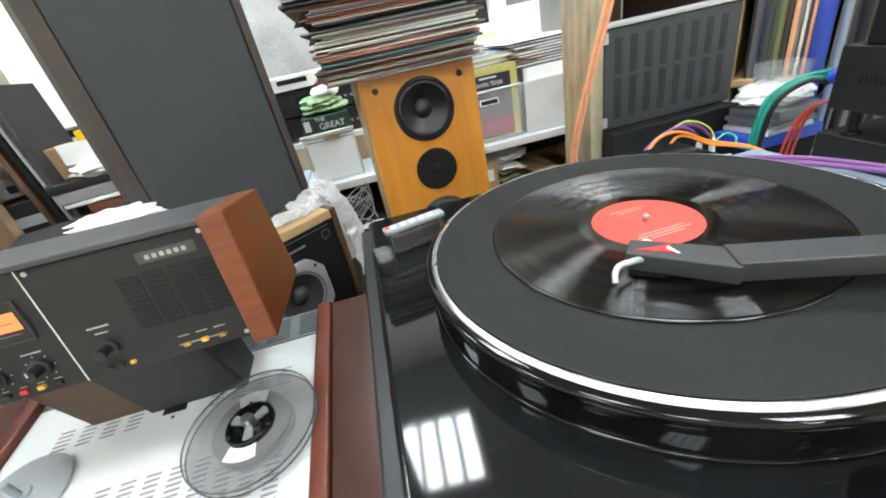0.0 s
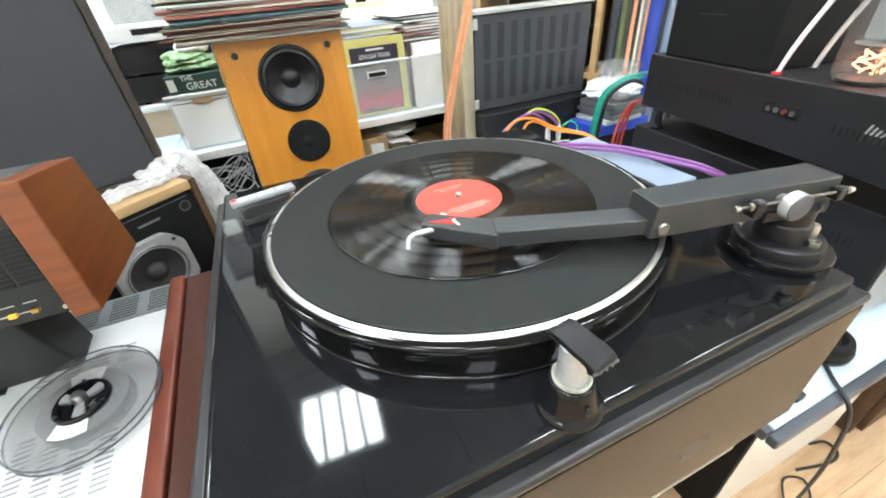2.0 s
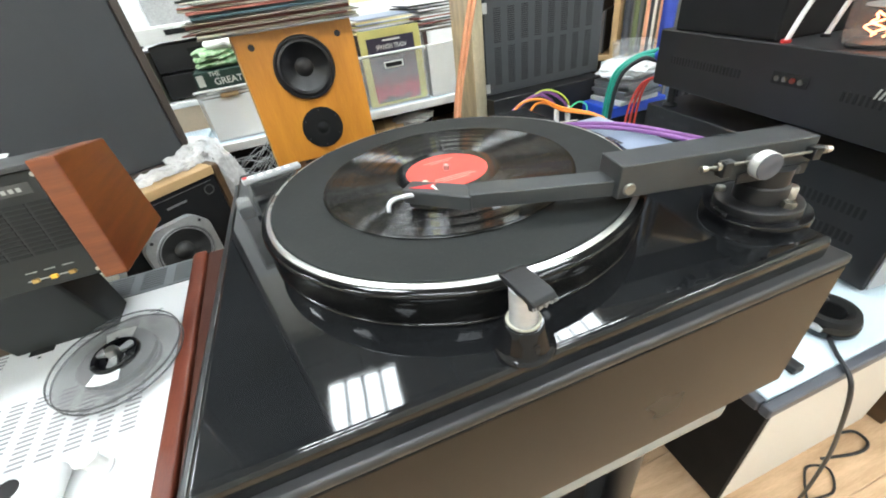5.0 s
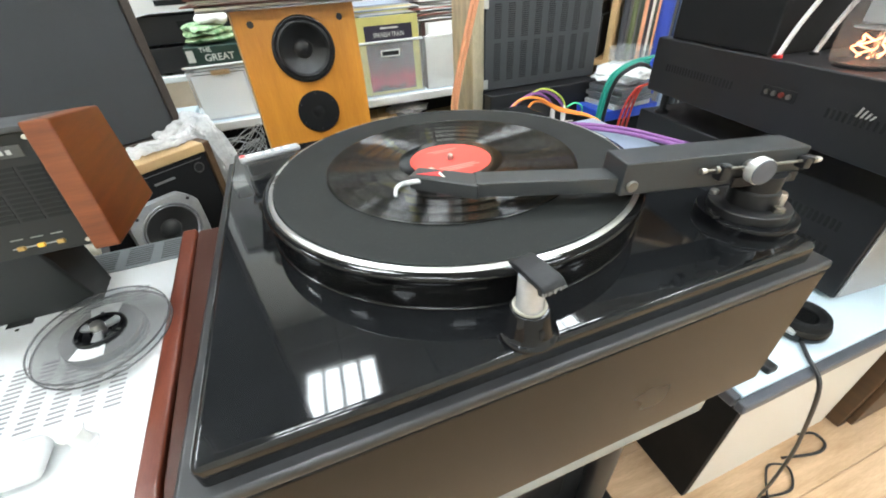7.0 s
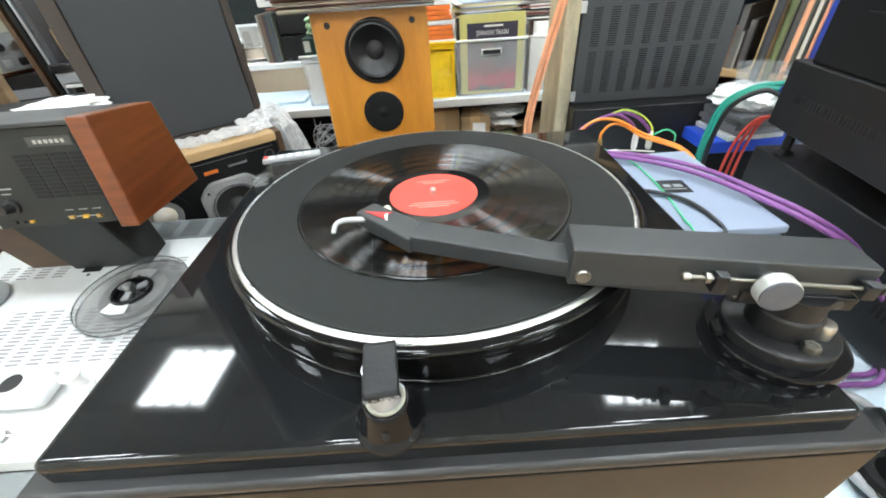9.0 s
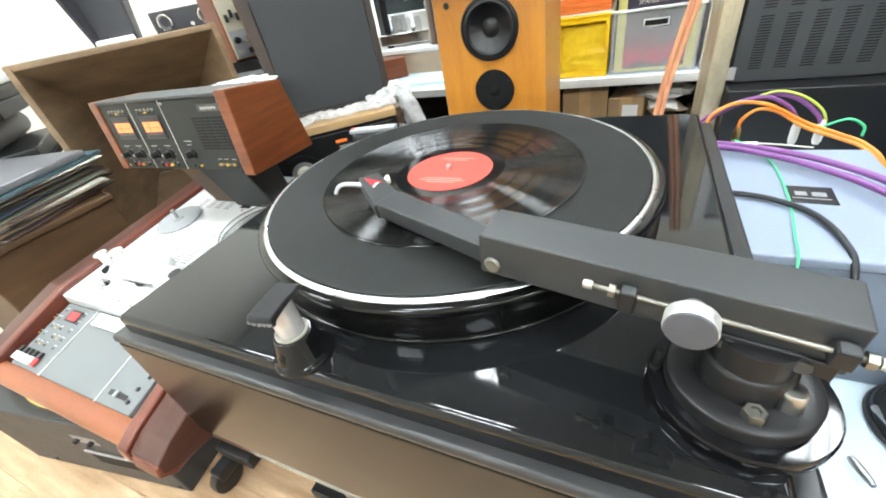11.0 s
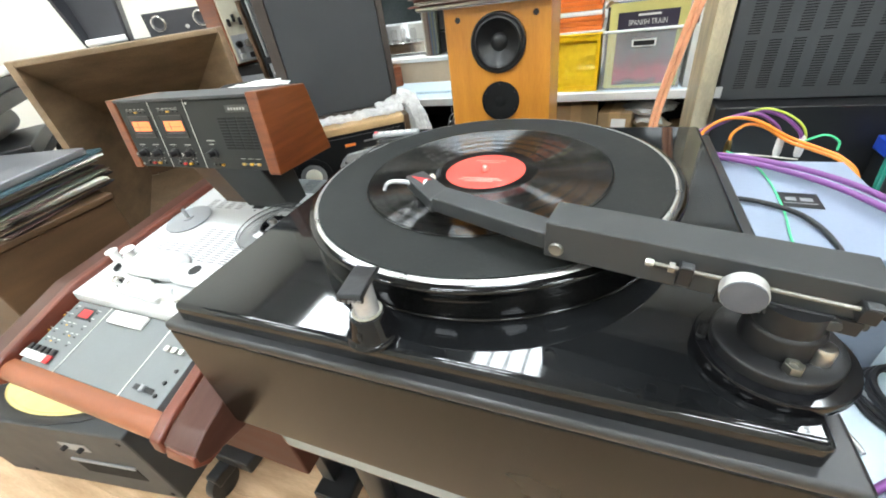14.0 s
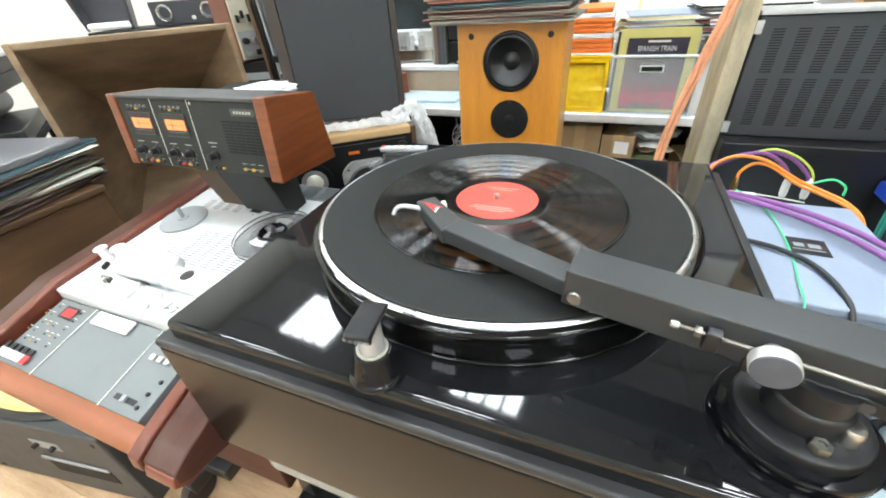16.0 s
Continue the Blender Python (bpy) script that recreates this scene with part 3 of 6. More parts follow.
# tonearm on its round base
AX, AY = .257, -.201
AB = pose(AX, AY, PZ + .003)
ab = part("arm_base", L([(0, .0005), (.0462, .0005), (.0472, .002), (.0472, .0085), (.0460, .0102), (.0385, .0104), (0, .0104)], 64, AB), M_socket, tt, "round gloss black tonearm base")
part("base_step", L([(.0378, .0104), (.0376, .0180), (.0364, .0196), (.0300, .0200), (0, .0200)], 64, AB), M_armtop, ab, "matte black raised collar")
part("arm_pillar", L([(.0225, .0200), (.0222, .0350), (.0206, .0370), (.0195, .0375), (.0195, .0540), (.0, .0540)], 48, AB), M_armtop, ab)
part("base_slot", B((-.0085, -.0032, .0103), (.0085, .0032, .0110), .0030, 3, AB @ pose(-.0405, .006, 0, 0, 0, 70)), M_dark, ab, "oval slot through the base")
part("bolt", L([(.0058, .0104), (.0058, .0245), (.0050, .0256), (.0030, .0256), (.0024, .0240), (0, .0240)], 6, pose(.258, -.2285, PZ + .003)), M_dullsteel, ab, "hexagon socket bolt")
part("bolt", L([(.0066, .0104), (.0066, .030), (.0056, .0325), (.0030, .0332), (0, .0332)], 24, pose(.2745, -.216, PZ + .003)), M_nickel, ab, "bright round post")
part("bolt", L([(.0046, .0104), (.0046, .0235), (.0036, .0245), (0, .0240)], 16, pose(.240, -.173, PZ + .003)), M_nickel, ab)
P0 = Vector((.1015, -.1625, 0))
beam_len = .195
# the beam falls slightly towards its rear end
AM = pose(P0.x, P0.y, 1.022, 0, 2.2, -10) @ pose(0, 0, -1.022)
beam = part("tonearm", B((0, -.0178, 1.006), (beam_len, .0178, 1.038), .0015, 2, AM), M_arm, tt, "dark grey square-section tonearm beam")
part("side_plate", B((.118, -.0212, 1.003), (beam_len - .004, -.0181, 1.014), .001, 1, AM), M_armtop, beam)
part("pivot_screw", L([(0, .0), (.0058, 0), (.0058, .0015), (.0048, .0026), (0, .0020)], 20, AM @ pose(.010, -.0179, 1.0155, 90)), M_dullsteel, beam)
for x in (.0975, .1875):
    part("rod_block", B((x - .0045, -.0280, 1.0155 if x < .15 else 1.0190), (x + .0045, -.0181, 1.0300), .001, 1, AM), M_armtop, beam)
    part("block_screw", B((x - .0035, -.0285, 1.0301), (x + .0040, -.0215, 1.0318), .0008, 1, AM), M_arm, beam, "grey clamp piece on top")
part("threaded_rod", rod(AM @ Vector((.0755, -.0240, 1.0265)), AM @ Vector((.201, -.0240, 1.0265)), .0015), M_dullsteel, beam)
for x in (.0755, .201):
    part("rod_tip", L([(0, -.003), (.0026, -.0025), (.0031, 0), (.0026, .0025), (0, .003)], 14, AM @ pose(x, -.0240, 1.0265, 0, 90)), M_nickel, beam)
for x in (.0890, .1955):
    part("nut", L([(0, -.0018), (.0040, -.0018), (.0040, .0018), (0, .0018)], 6, AM @ pose(x, -.0240, 1.0265, 0, 90)), M_dullsteel, beam)
kb = part("adjusting_knob", L([(0, 0), (.0117, 0), (.0127, .001), (.0127, .0090), (.0123, .0095), (0, .0095)], 64, AM @ pose(.1290, -.0265, 1.0250, 90)), M_silver, beam, "bright knurled rim of the knob")
part("knob_face", L([(0, .0090), (.0120, .0090), (.0120, .0106), (.0116, .0110), (0, .0110)], 48, AM @ pose(.1290, -.0265, 1.0250, 90)), M_slate, kb, "slate grey face of the knob")
part("knob_post", rod(AM @ Vector((.1290, -.0179, 1.0250)), AM @ Vector((.1290, -.0275, 1.0250)), .006), M_nickel, beam)
for x in (.148, .164, .178):
    part("plate_screw", L([(0, 0), (.0042, 0), (.0042, .0016), (.0034, .0022), (0, .0018)], 16, AM @ pose(x, -.0213, 1.009, 90)), M_arm, beam)
# wand: a thinner bar to the elbow
E0, E1 = Vector((-.014, -.113, 0)), Vector((.108, -.1630, 0))
wa = math.degrees(math.atan2(E1.y - E0.y, E1.x - E0.x))
WM = pose(E0.x, E0.y, 0, 0, 0, wa)
wlen = (E1 - E0).length
wand = part("arm_wand", prism(bmesh.new(), [(-.004, -.0125), (-.004, .0145), (wlen, .0120), (wlen, -.0120)], "z", 1.0060, 1.0215, .0015), M_arm, beam, "grey tapered arm wand")
wand.data.transform(WM)
# headshell
H0, H1 = Vector((-.014, -.113, 0)), Vector((-.066, -.065, 0))
ha = math.degrees(math.atan2(H1.y - H0.y, H1.x - H0.x))
HM = pose(H0.x, H0.y, 0, 0, 0, ha)
hl = (H1 - H0).length
hs = part("headshell", prism(bmesh.new(), [(-.006, -.0125), (-.003, .0150), (hl, .0115), (hl, -.0115)], "z", 1.0050, 1.0200, .0015), M_arm, tt, "angular grey headshell")
hs.data.transform(HM)
arrow = bmesh.new()
prism(arrow, [(hl - .006, .006), (hl - .030, -.008), (hl - .027, -.0005), (hl - .034, .004)], "z", 1.0200, 1.0206)
arrow.transform(HM)
part("red_arrow", arrow, M_red, hs, "red arrow mark with a white edge")
part("arrow_edge", prism(bmesh.new(), [(hl - .034, .0045), (hl - .027, -.0005), (hl - .0275, -.0045), (hl - .0365, .0045)], "z", 1.0200, 1.0207), M_white, hs).data.transform(HM)
part("finger_lift", S([HM @ Vector(p) for p in ((hl - .012, .0095, 1.015), (hl - .006, .018, 1.017), (hl + .001, .027, 1.0178), (hl + .003, .034, 1.016), (hl + .002, .039, 1.010))], .0029, 10, 6, .0022), M_satin, hs, "bent silver finger lift")
part("thumb_screw", L([(0, 0), (.0028, 0), (.0028, .004), (.0045, .004), (.0045, .0075), (0, .008)], 16, HM @ pose(hl - .012, -.0112, 1.013, 90)), M_ivory, hs)
part("cartridge", prism(bmesh.new(), [(hl - .028, -.008), (hl - .028, .008), (hl - .004, .008), (hl - .004, -.008)], "z", RZ + .0045, 1.0052, .001), M_black, hs).data.transform(HM)
part("stylus", rod(HM @ Vector((hl - .008, 0, RZ + .005)), HM @ Vector((hl - .0055, 0, RZ + .0017)), .0007, 8), M_nickel, hs)

# clear rest block at the rear corner of the plinth
rest = thing("brush_holder", pose(-.213, .172, PZ + .003, 0, 0, 12), "clear acrylic brush holder with a grey bar", "brush holder")
part("block", B((-.038, -.013, .0005), (.038, .015, .0275), .003), M_reel, rest, "smoky clear body")
part("brush", B((-.034, -.008, .006), (.034, .008, .0235), .003), M_armtop, rest, "dark brush inside the clear body")
part("bar", B((-.042, -.010, .0278), (.042, .008, .0345), .002), M_grey, rest, "worn grey bar with pale marks")
for k in range(5):
    part("bar_mark", B((-.032 + k * .013, -.006, .0345), (-.025 + k * .013, .003, .0349), 0), M_lettering, rest)
part("wedge", prism(bmesh.new(), [(-.022, .0), (-.022, .016), (.02, .004)], "x", -.062, -.042, .002), M_clear, rest)
part("red_tip", B((-.0405, -.004, .0346), (-.034, .003, .0365), .001, 1), M_red, rest)
# ---- stand under the turntable ----
st = thing("turntable_stand", pose(0, 0, 0), "black metal stand with a pale glass top", "stand")
part("glass_top", B((-.238, -.268, .692), (.240, .26, .7415), .013, 3), M_glass, st, "thick pale grey glass shelf")
for x, y in ((-.18, -.20), (.18, -.20), (-.18, .2), (.18, .2)):
    part("leg", rod((x, y, 0.0), (x, y, .6895), .022, 16), M_black, st)
part("lower_shelf", B((-.23, -.25, .30), (.23, .25, .32), .004), M_black, st)
pw = thing("power_supply", pose(.02, -.02, .3205), "black power supply box on the stand's lower shelf", "power supply")
part("case", B((-.12, -.15, 0), (.12, .15, .09), .004), M_mattblk, pw)

# ---- table to the right ----
tb = thing("side_table", pose(0, 0, 0), "pale blue topped white table with grey edging", "table")
part("tabletop", B((.308, -.272, .668), (2.0, .62, .6935), .003), M_table, tb, "pale blue laminate top")
part("edge_band", B((.295, -.286, .674), (2.0, -.2722, .6925), .003), M_edge, tb)
part("edge_band", B((.2935, -.2715, .674), (.3078, .62, .6925), .003), M_edge, tb)
part("front_panel", B((.565, -.204, 0), (1.10, -.184, .6675), .002), M_tabfront, tb, "cream front board")
part("end_panel", B((1.6, -.2, 0), (1.62, .6, .6675), .002), M_tabfront, tb)
part("side_panel", B((.545, -.203, 0), (.564, .6, .6675), .002), M_mattblk, tb)

# blue-grey equipment box
bx = thing("equipment_case", pose(.418, .192, .694), "blue-grey metal case with a dark badge on its lid", "case")
part("lid", B((-.103, -.14, .170), (.085, .142, .183), .003), M_blue, bx)
part("body", B((-.100, -.137, 0), (.082, .139, .1695), .003), M_bluedark, bx)
bd = part("badge", B((-.024, -.022, .1832), (.024, .022, .1845), .0005, 1), M_black, bx, "small black badge with grey marks")
bd.matrix_basis = pose(-.013, -.003, 0, 0, 0, -4)
for x, w in ((-.010, .012), (.008, .014)):
    part("badge_mark", B((x - w / 2, -.004, .1846), (x + w / 2, .006, .185), 0), M_grey, bd)
part("badge_mark", B((-.02, -.012, .1846), (.018, -.010, .185), 0), M_grey, bd)

bc = thing("side_cabinet", pose(1.122, -.236, 0), "dark brown wooden cabinet standing on the floor", "cabinet")
part("body", B((0, 0, .0), (.46, .5, .655), .004), M_brownwood, bc)
part("door", B((.01, -.016, .03), (.225, -.0005, .64), .003), M_brownwood, bc)
part("door", B((.235, -.016, .03), (.45, -.0005, .64), .003), M_brownwood, bc)


# ---- tape recorder ----
tr = thing("tape_recorder", pose(0, 0, 0), "studio tape recorder in a red-brown wooden trolley with a meter bridge", "tape recorder")
XL, XR = -.795, -.395
# deck and sloping console in one side profile
plate = part("deck_plate", prism(bmesh.new(), [(.205, .832), (-.172, .794), (-.172, .773), (.205, .81)], "x", XL, XR, .002), M_deck, tr, "bright silver deck plate")
rear = part("rear_grille", prism(bmesh.new(), [(.262, .838), (.206, .832), (.206, .80), (.262, .80)], "x", XL, XR, .001), M_console, tr)
SL = math.degrees(math.atan2(.038, .377))
DM = pose(-.61, .034, .8149, SL)
# vent slots: rows of dark slits let into thin dark strips
rows = [(-.118 + .030 * k, .117, 5, .009) for k in range(4)] + [(.081 + .0297 * k, .117, 5, .009) for k in range(4)]
rows += [(-.110 + .028 * k, -.043, 6, .0085) for k in range(3)] + [(-.026 + .028 * k, .012, 15, .0085) for k in range(8)]
for gx, gy, n, hw in rows:
    for i in range(n):
        part("slot", B((gx - hw, gy - i * .0066 - .0013, .0002), (gx + hw, gy - i * .0066 + .0013, .0006), 0, m=DM), M_slot, plate)
for gx in (.06, .11, .16):
    for i in range(8):
        part("slot", B((XR - .19 + gx, .2545 - i * .0058 - .0011, .8368 - i * .00062 - .001), (XR - .155 + gx, .2545 - i * .0058 + .0011, .8368 - i * .00062 + .0009), 0), M_black, rear)
part("small_window", B((.010, .097, .0002), (.040, .115, .0012), 0, m=DM), M_dark, plate)
part("window_stud", L([(0, 0), (.0028, 0), (.0026, .0016), (0, .002)], 14, DM @ pose(.026, .089, 0)), M_chrome, plate)
# left platter: turntable disc with spindle
part("supply_table", L([(0, 0.002), (.050, .002), (.051, .004), (.049, .006), (.012, .0065), (.011, .0085), (.004, .009), (.004, .03), (.0, .032)], 48, DM @ pose(-.124, .035, 0)), M_grey, tr, "bare grey reel table with a spindle")
# right reel of clear plastic
RM = DM @ pose(.147, .024, 0)
rr = part("take_up_table", L([(0, .002), (.046, .002), (.046, .008), (.0, .0085)], 40, RM), M_grey, tr)
for z in (.011, .0205):
    fl = bmesh.new()
    lathe(fl, [(.024, z), (.0762, z), (.0772, z + .0006), (.0762, z + .0013), (.024, z + .0013), (.024, z)], 72, RM)
    part("reel_flange", fl, M_reel, rr, "clear plastic reel flange")
    part("reel_rim", L([(.0758, z - .0003), (.0772, z - .0002), (.0776, z + .0007), (.0772, z + .0017), (.0758, z + .0018), (.0758, z - .0003)], 72, RM), M_reeledge, rr)
part("reel_hub", L([(.010, .010), (.027, .010), (.0285, .0115), (.0285, .0235), (.0262, .0255), (.0225, .0245), (.0215, .0205), (.012, .0205), (.010, .010)], 48, RM), M_socket, rr, "dark glossy reel hub")
part("tape_pack", L([(.0288, .0125), (.0450, .0125), (.0450, .0195), (.0288, .0195)], 60, RM), M_conelt, rr, "thin winding of dark tape")
part("hub_cap", L([(0, .0205), (.0075, .0205), (.0078, .030), (.0062, .0345), (.0, .0355)], 20, RM), M_nickel, rr)
for a in (35, 155, 275):
    part("hub_spoke", prism(bmesh.new(), [(.006, -.0042), (.022, -.0062), (.0238, 0), (.022, .0062), (.006, .0042)], "z", .0212, .0258, .0008), M_conelt, rr).data.transform(RM @ pose(0, 0, 0, 0, 0, a))
    part("hub_slot", B((.0235, -.0016, .0249), (.0285, .0016, .0262), 0, 1, RM @ pose(0, 0, 0, 0, 0, a + 60)), M_dark, rr)
for a in (92, 262):
    part("reel_label", prism(bmesh.new(), [(.030 * math.cos(radians(q)), .030 * math.sin(radians(q))) for q in range(-30, 31, 15)] + [(.046 * math.cos(radians(q)), .046 * math.sin(radians(q))) for q in range(24, -25, -12)], "z", .0219, .0223), M_palegrey if a == 92 else M_deck, rr, "pale paper reel label").data.transform(RM @ pose(0, 0, 0, 0, 0, a))
# head covers and guide rollers along the front of the plate
for a, b, bv in (((-.095, -.150, .002), (.03, -.085, .030), .012), ((.035, -.150, .002), (.13, -.105, .026), .010), ((-.06, -.192, .002), (.0, -.155, .018), .006), ((.01, -.195, .002), (.05, -.158, .014), .004)):
    part("head_cover", B(a, b, bv, 3, DM), M_deck, tr, "rounded silver head cover")
part("cover_hole", L([(0, .0262), (.012, .0262), (.012, .0268), (0, .0268)], 24, DM @ pose(.085, -.125, 0)), M_black, tr)
for x, y, r, h in ((-.165, -.115, .012, .03), (-.125, -.105, .014, .032), (.155, -.12, .012, .03), (.06, -.178, .014, .022), (.10, -.182, .010, .02)):
    part("guide_roller", L([(0, .001), (r, .001), (r, .004), (r * .7, .006), (r * .7, h - .004), (r, h - .003), (r, h), (0, h + .001)], 24, DM @ pose(x, y, 0)), M_white if r > .011 else M_chrome, tr)
for x, y in ((-.14, -.135), (-.01, -.178), (.035, -.165), (-.085, -.17)):
    part("tape_guide", B((-.009, -.0035, .002), (.009, .0035, .012), .002, 1, DM @ pose(x, y, 0, 0, 0, 900 * (x + y))), M_black, tr)
for k in range(16):
    x, y = -.10 + .017 * k + .006 * math.sin(k * 2.7), -.160 - .014 * math.sin(k * 1.9)
    if k % 3 == 0 and x < .03:
        part("tape_lever", B((x - .011, y - .003, .004), (x + .013, y + .003, .012), .001, 1, DM @ pose(x * .0, 0, 0, 0, 0, 14 * math.sin(k))), M_dullsteel, tr)
    elif k % 3 == 1 and x < .06:
        part("pin", L([(0, .002), (.004, .002), (.004, .018), (.0055, .018), (.0055, .021), (0, .0215)], 14, DM @ pose(x, y, 0)), M_chrome, tr)
    elif k % 3 == 2 and x < .03:
        part("recess", B((-.008, -.003, .0004), (.007, .0028, .0014), 0, 1, DM @ pose(x, y, 0, 0, 0, 40 * math.sin(k * 1.7))), M_black, tr)
# console
cy0, cz0, cy1, cz1 = -.174, .777, -.296, .746
con = part("console_panel", prism(bmesh.new(), [(cy0, cz0), (cy1, cz1), (cy1, cz1 - .03), (cy0, cz0 - .03)], "x", XL + .012, XR - .03, .0015), M_console, tr, "grey control panel")
CM = pose((XL + XR) / 2, (cy0 + cy1) / 2, (cz0 + cz1) / 2, math.degrees(math.atan2(cz0 - cz1, cy0 - cy1)))
for x in (-.085, .085):
    part("panel_line", B((x - .0008, -.072, .0016), (x + .0008, .072, .0021), 0, m=CM), M_lettering, con)
part("readout", B((-.150, .033, .0016), (-.122, .049, .0030), .0005, 1, CM), M_redled, con, "red lit counter readout")
part("readout_bezel", B((-.155, .029, .0014), (-.117, .053, .0024), .0005, 1, CM), M_black, con)
for i in range(5):
    part("transport_key", B((-.192 + i * .0165, -.056, .002), (-.1785 + i * .0165, -.042, .006), .001, 1, CM), (M_white, M_white, M_white, M_white, M_red)[i], con)
    part("key_cap", B((-.191 + i * .0165, -.043, .0018), (-.182 + i * .0165, -.031, .006), .0008, 1, CM), M_black, con)
for i in range(6):
    for j in range(5):
        if (i * 3 + j * 2) % 4 and not (j > 2 and 1 < i < 5):
            part("small_button", B((-.189 + i * .0155, -.021 + j * .0165, .0016), (-.185 + i * .0155, -.0185 + j * .0165, .003), .0004, 1, CM), (M_ash, M_black, M_amber, M_black)[(i + 2 * j) % 4], con)
            part("button_mark", B((-.191 + i * .0155, -.0145 + j * .0165, .0016), (-.183 + i * .0155, -.0135 + j * .0165, .002), 0, 1, CM), M_lettering, con)
part("label_strip", B((-.065, .036, .0017), (.025, .060, .0075), .0015, 2, CM), M_paper, con, "thick white label block")
part("slider", B((.10, -.048, .0014), (.145, -.040, .0022), .0004, 1, CM), M_black, con)
part("slider_tab", B((.118, -.049, .0022), (.126, -.039, .007), .001, 1, CM), M_grey, con)
for x, y in ((.152, -.028), (.152, -.048), (.157, -.008)):
    part("button", L([(0, .001), (.0034, .001), (.0030, .0030), (0, .0032)], 16, CM @ pose(x, y, 0)), M_black, con)
for i in range(3):
    part("slide_switch", B((.108 + i * .016, .015, .0018), (.118 + i * .016, .024, .008), .0008, 1, CM), M_nickel, con)
# wooden sides, kinked like the deck, and the rounded front rail
for a, b in ((XL - .072, XL - .0225), (XR + .0225, XR + .082)):
    part("outer_board", prism(bmesh.new(), [(.262, .842), (-.16, .800), (-.305, .754), (-.330, .741), (-.332, .722), (-.318, .712), (-.20, .685), (-.10, .62), (.20, .60), (.262, .64)], "x", a, b, .003), M_outer, tr, "brown outer board")
for a, b in ((XL - .022, XL), (XR, XR + .022)):
    part("side_board", prism(bmesh.new(), [(.262, .848), (-.16, .806), (-.305, .760), (-.333, .747), (-.336, .722), (-.320, .710), (-.20, .682), (-.10, .62), (.20, .60), (.262, .64)], "x", a, b, .004), M_redwood, tr, "red-stained wooden side board")
rail = bmesh.new()
prof = [(-.2965, .7475)] + [(-.307 + .021 * math.cos(radians(a)), .7315 + .0185 * math.sin(radians(a))) for a in range(90, 271, 15)] + [(-.2965, .713)]
prism(rail, prof, "x", XL, XR)
part("front_rail", rail, M_rail, tr, "rounded tan leather-look front rail", smooth=60)
part("rail_end", prism(bmesh.new(), [(-.333, .738), (-.338, .722), (-.322, .706), (-.300, .706), (-.300, .738)], "x", XR + .027, XR + .0815, .003), M_redwood, tr)
part("lower_body", B((XL, -.19, .60), (XR, .26, .735), .004), M_brownwood, tr)
# lower cabinet: its dark tone carries the shade under the deck
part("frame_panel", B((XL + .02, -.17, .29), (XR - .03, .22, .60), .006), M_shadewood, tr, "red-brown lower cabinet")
for x in (XL + .06, XR - .06):
    for y in (-.10, .16):
        part("frame_leg", B((x - .02, y - .02, .1452), (x + .02, y + .02, .2898), .003), M_black, tr)
part("foot_beam", B((XL - .055, -.16, .10), (XL + .085, .28, .145), .006), M_black, tr)
part("foot_beam", B((XR - .085, -.16, .10), (XR + .02, .28, .145), .006), M_black, tr)
for x in (XL - .032, XR - .02):
    for y in (-.19, .24):
        w = part("castor", L([(0, -.018), (.034, -.018), (.046, -.014), (.048, 0), (.046, .014), (.034, .018), (0, .018)], 28, pose(x, y, .0485, 0, 90)), M_black, tr, "black twin-wheel castor")
        part("castor_fork", B((x - .022, y - .022, .06), (x + .022, y + .045, .099), .006), M_black, w)

# meter bridge, its face leaning back towards the deck
VX0, VX1 = -.762, -.4095
br = part("meter_bridge", prism(bmesh.new(), [(.0705, 1.0815), (.0575, .9560), (.192, .9480), (.174, 1.070)], "x", VX0, VX1, .002), M_panel, tr, "dark grey meter bridge housing")
part("bridge_top", prism(bmesh.new(), [(.066, 1.0822), (.066, 1.0878), (.176, 1.0762), (.176, 1.0707)], "x", VX0 + .001, VX1 - .001, .001), M_vent, br)
for a, b, q in ((VX0 - .0235, VX0 - .0005, .010), (VX1 + .0005, VX1 + .0255, 0)):
    part("wood_cheek", prism(bmesh.new(), [(.058 + q, 1.0925 - q * .5), (.0445 + q, .9545), (.199, .9465), (.176, 1.0765)], "x", a, b, .002), M_mahog, tr, "glossy mahogany end cheek")
part("neck", prism(bmesh.new(), [(.095, .952), (.150, .80), (.2, .80), (.180, .952)], "x", -.62, -.49, .004), M_panel, tr, "dark grey neck block")
part("neck_side", prism(bmesh.new(), [(.105, .950), (.160, .80), (.2, .80), (.172, .950)], "x", -.70, -.6205, .004), M_brownwood, tr)
VM = pose((VX0 + VX1) / 2, .0643, 1.0205, 90 - 5.9)
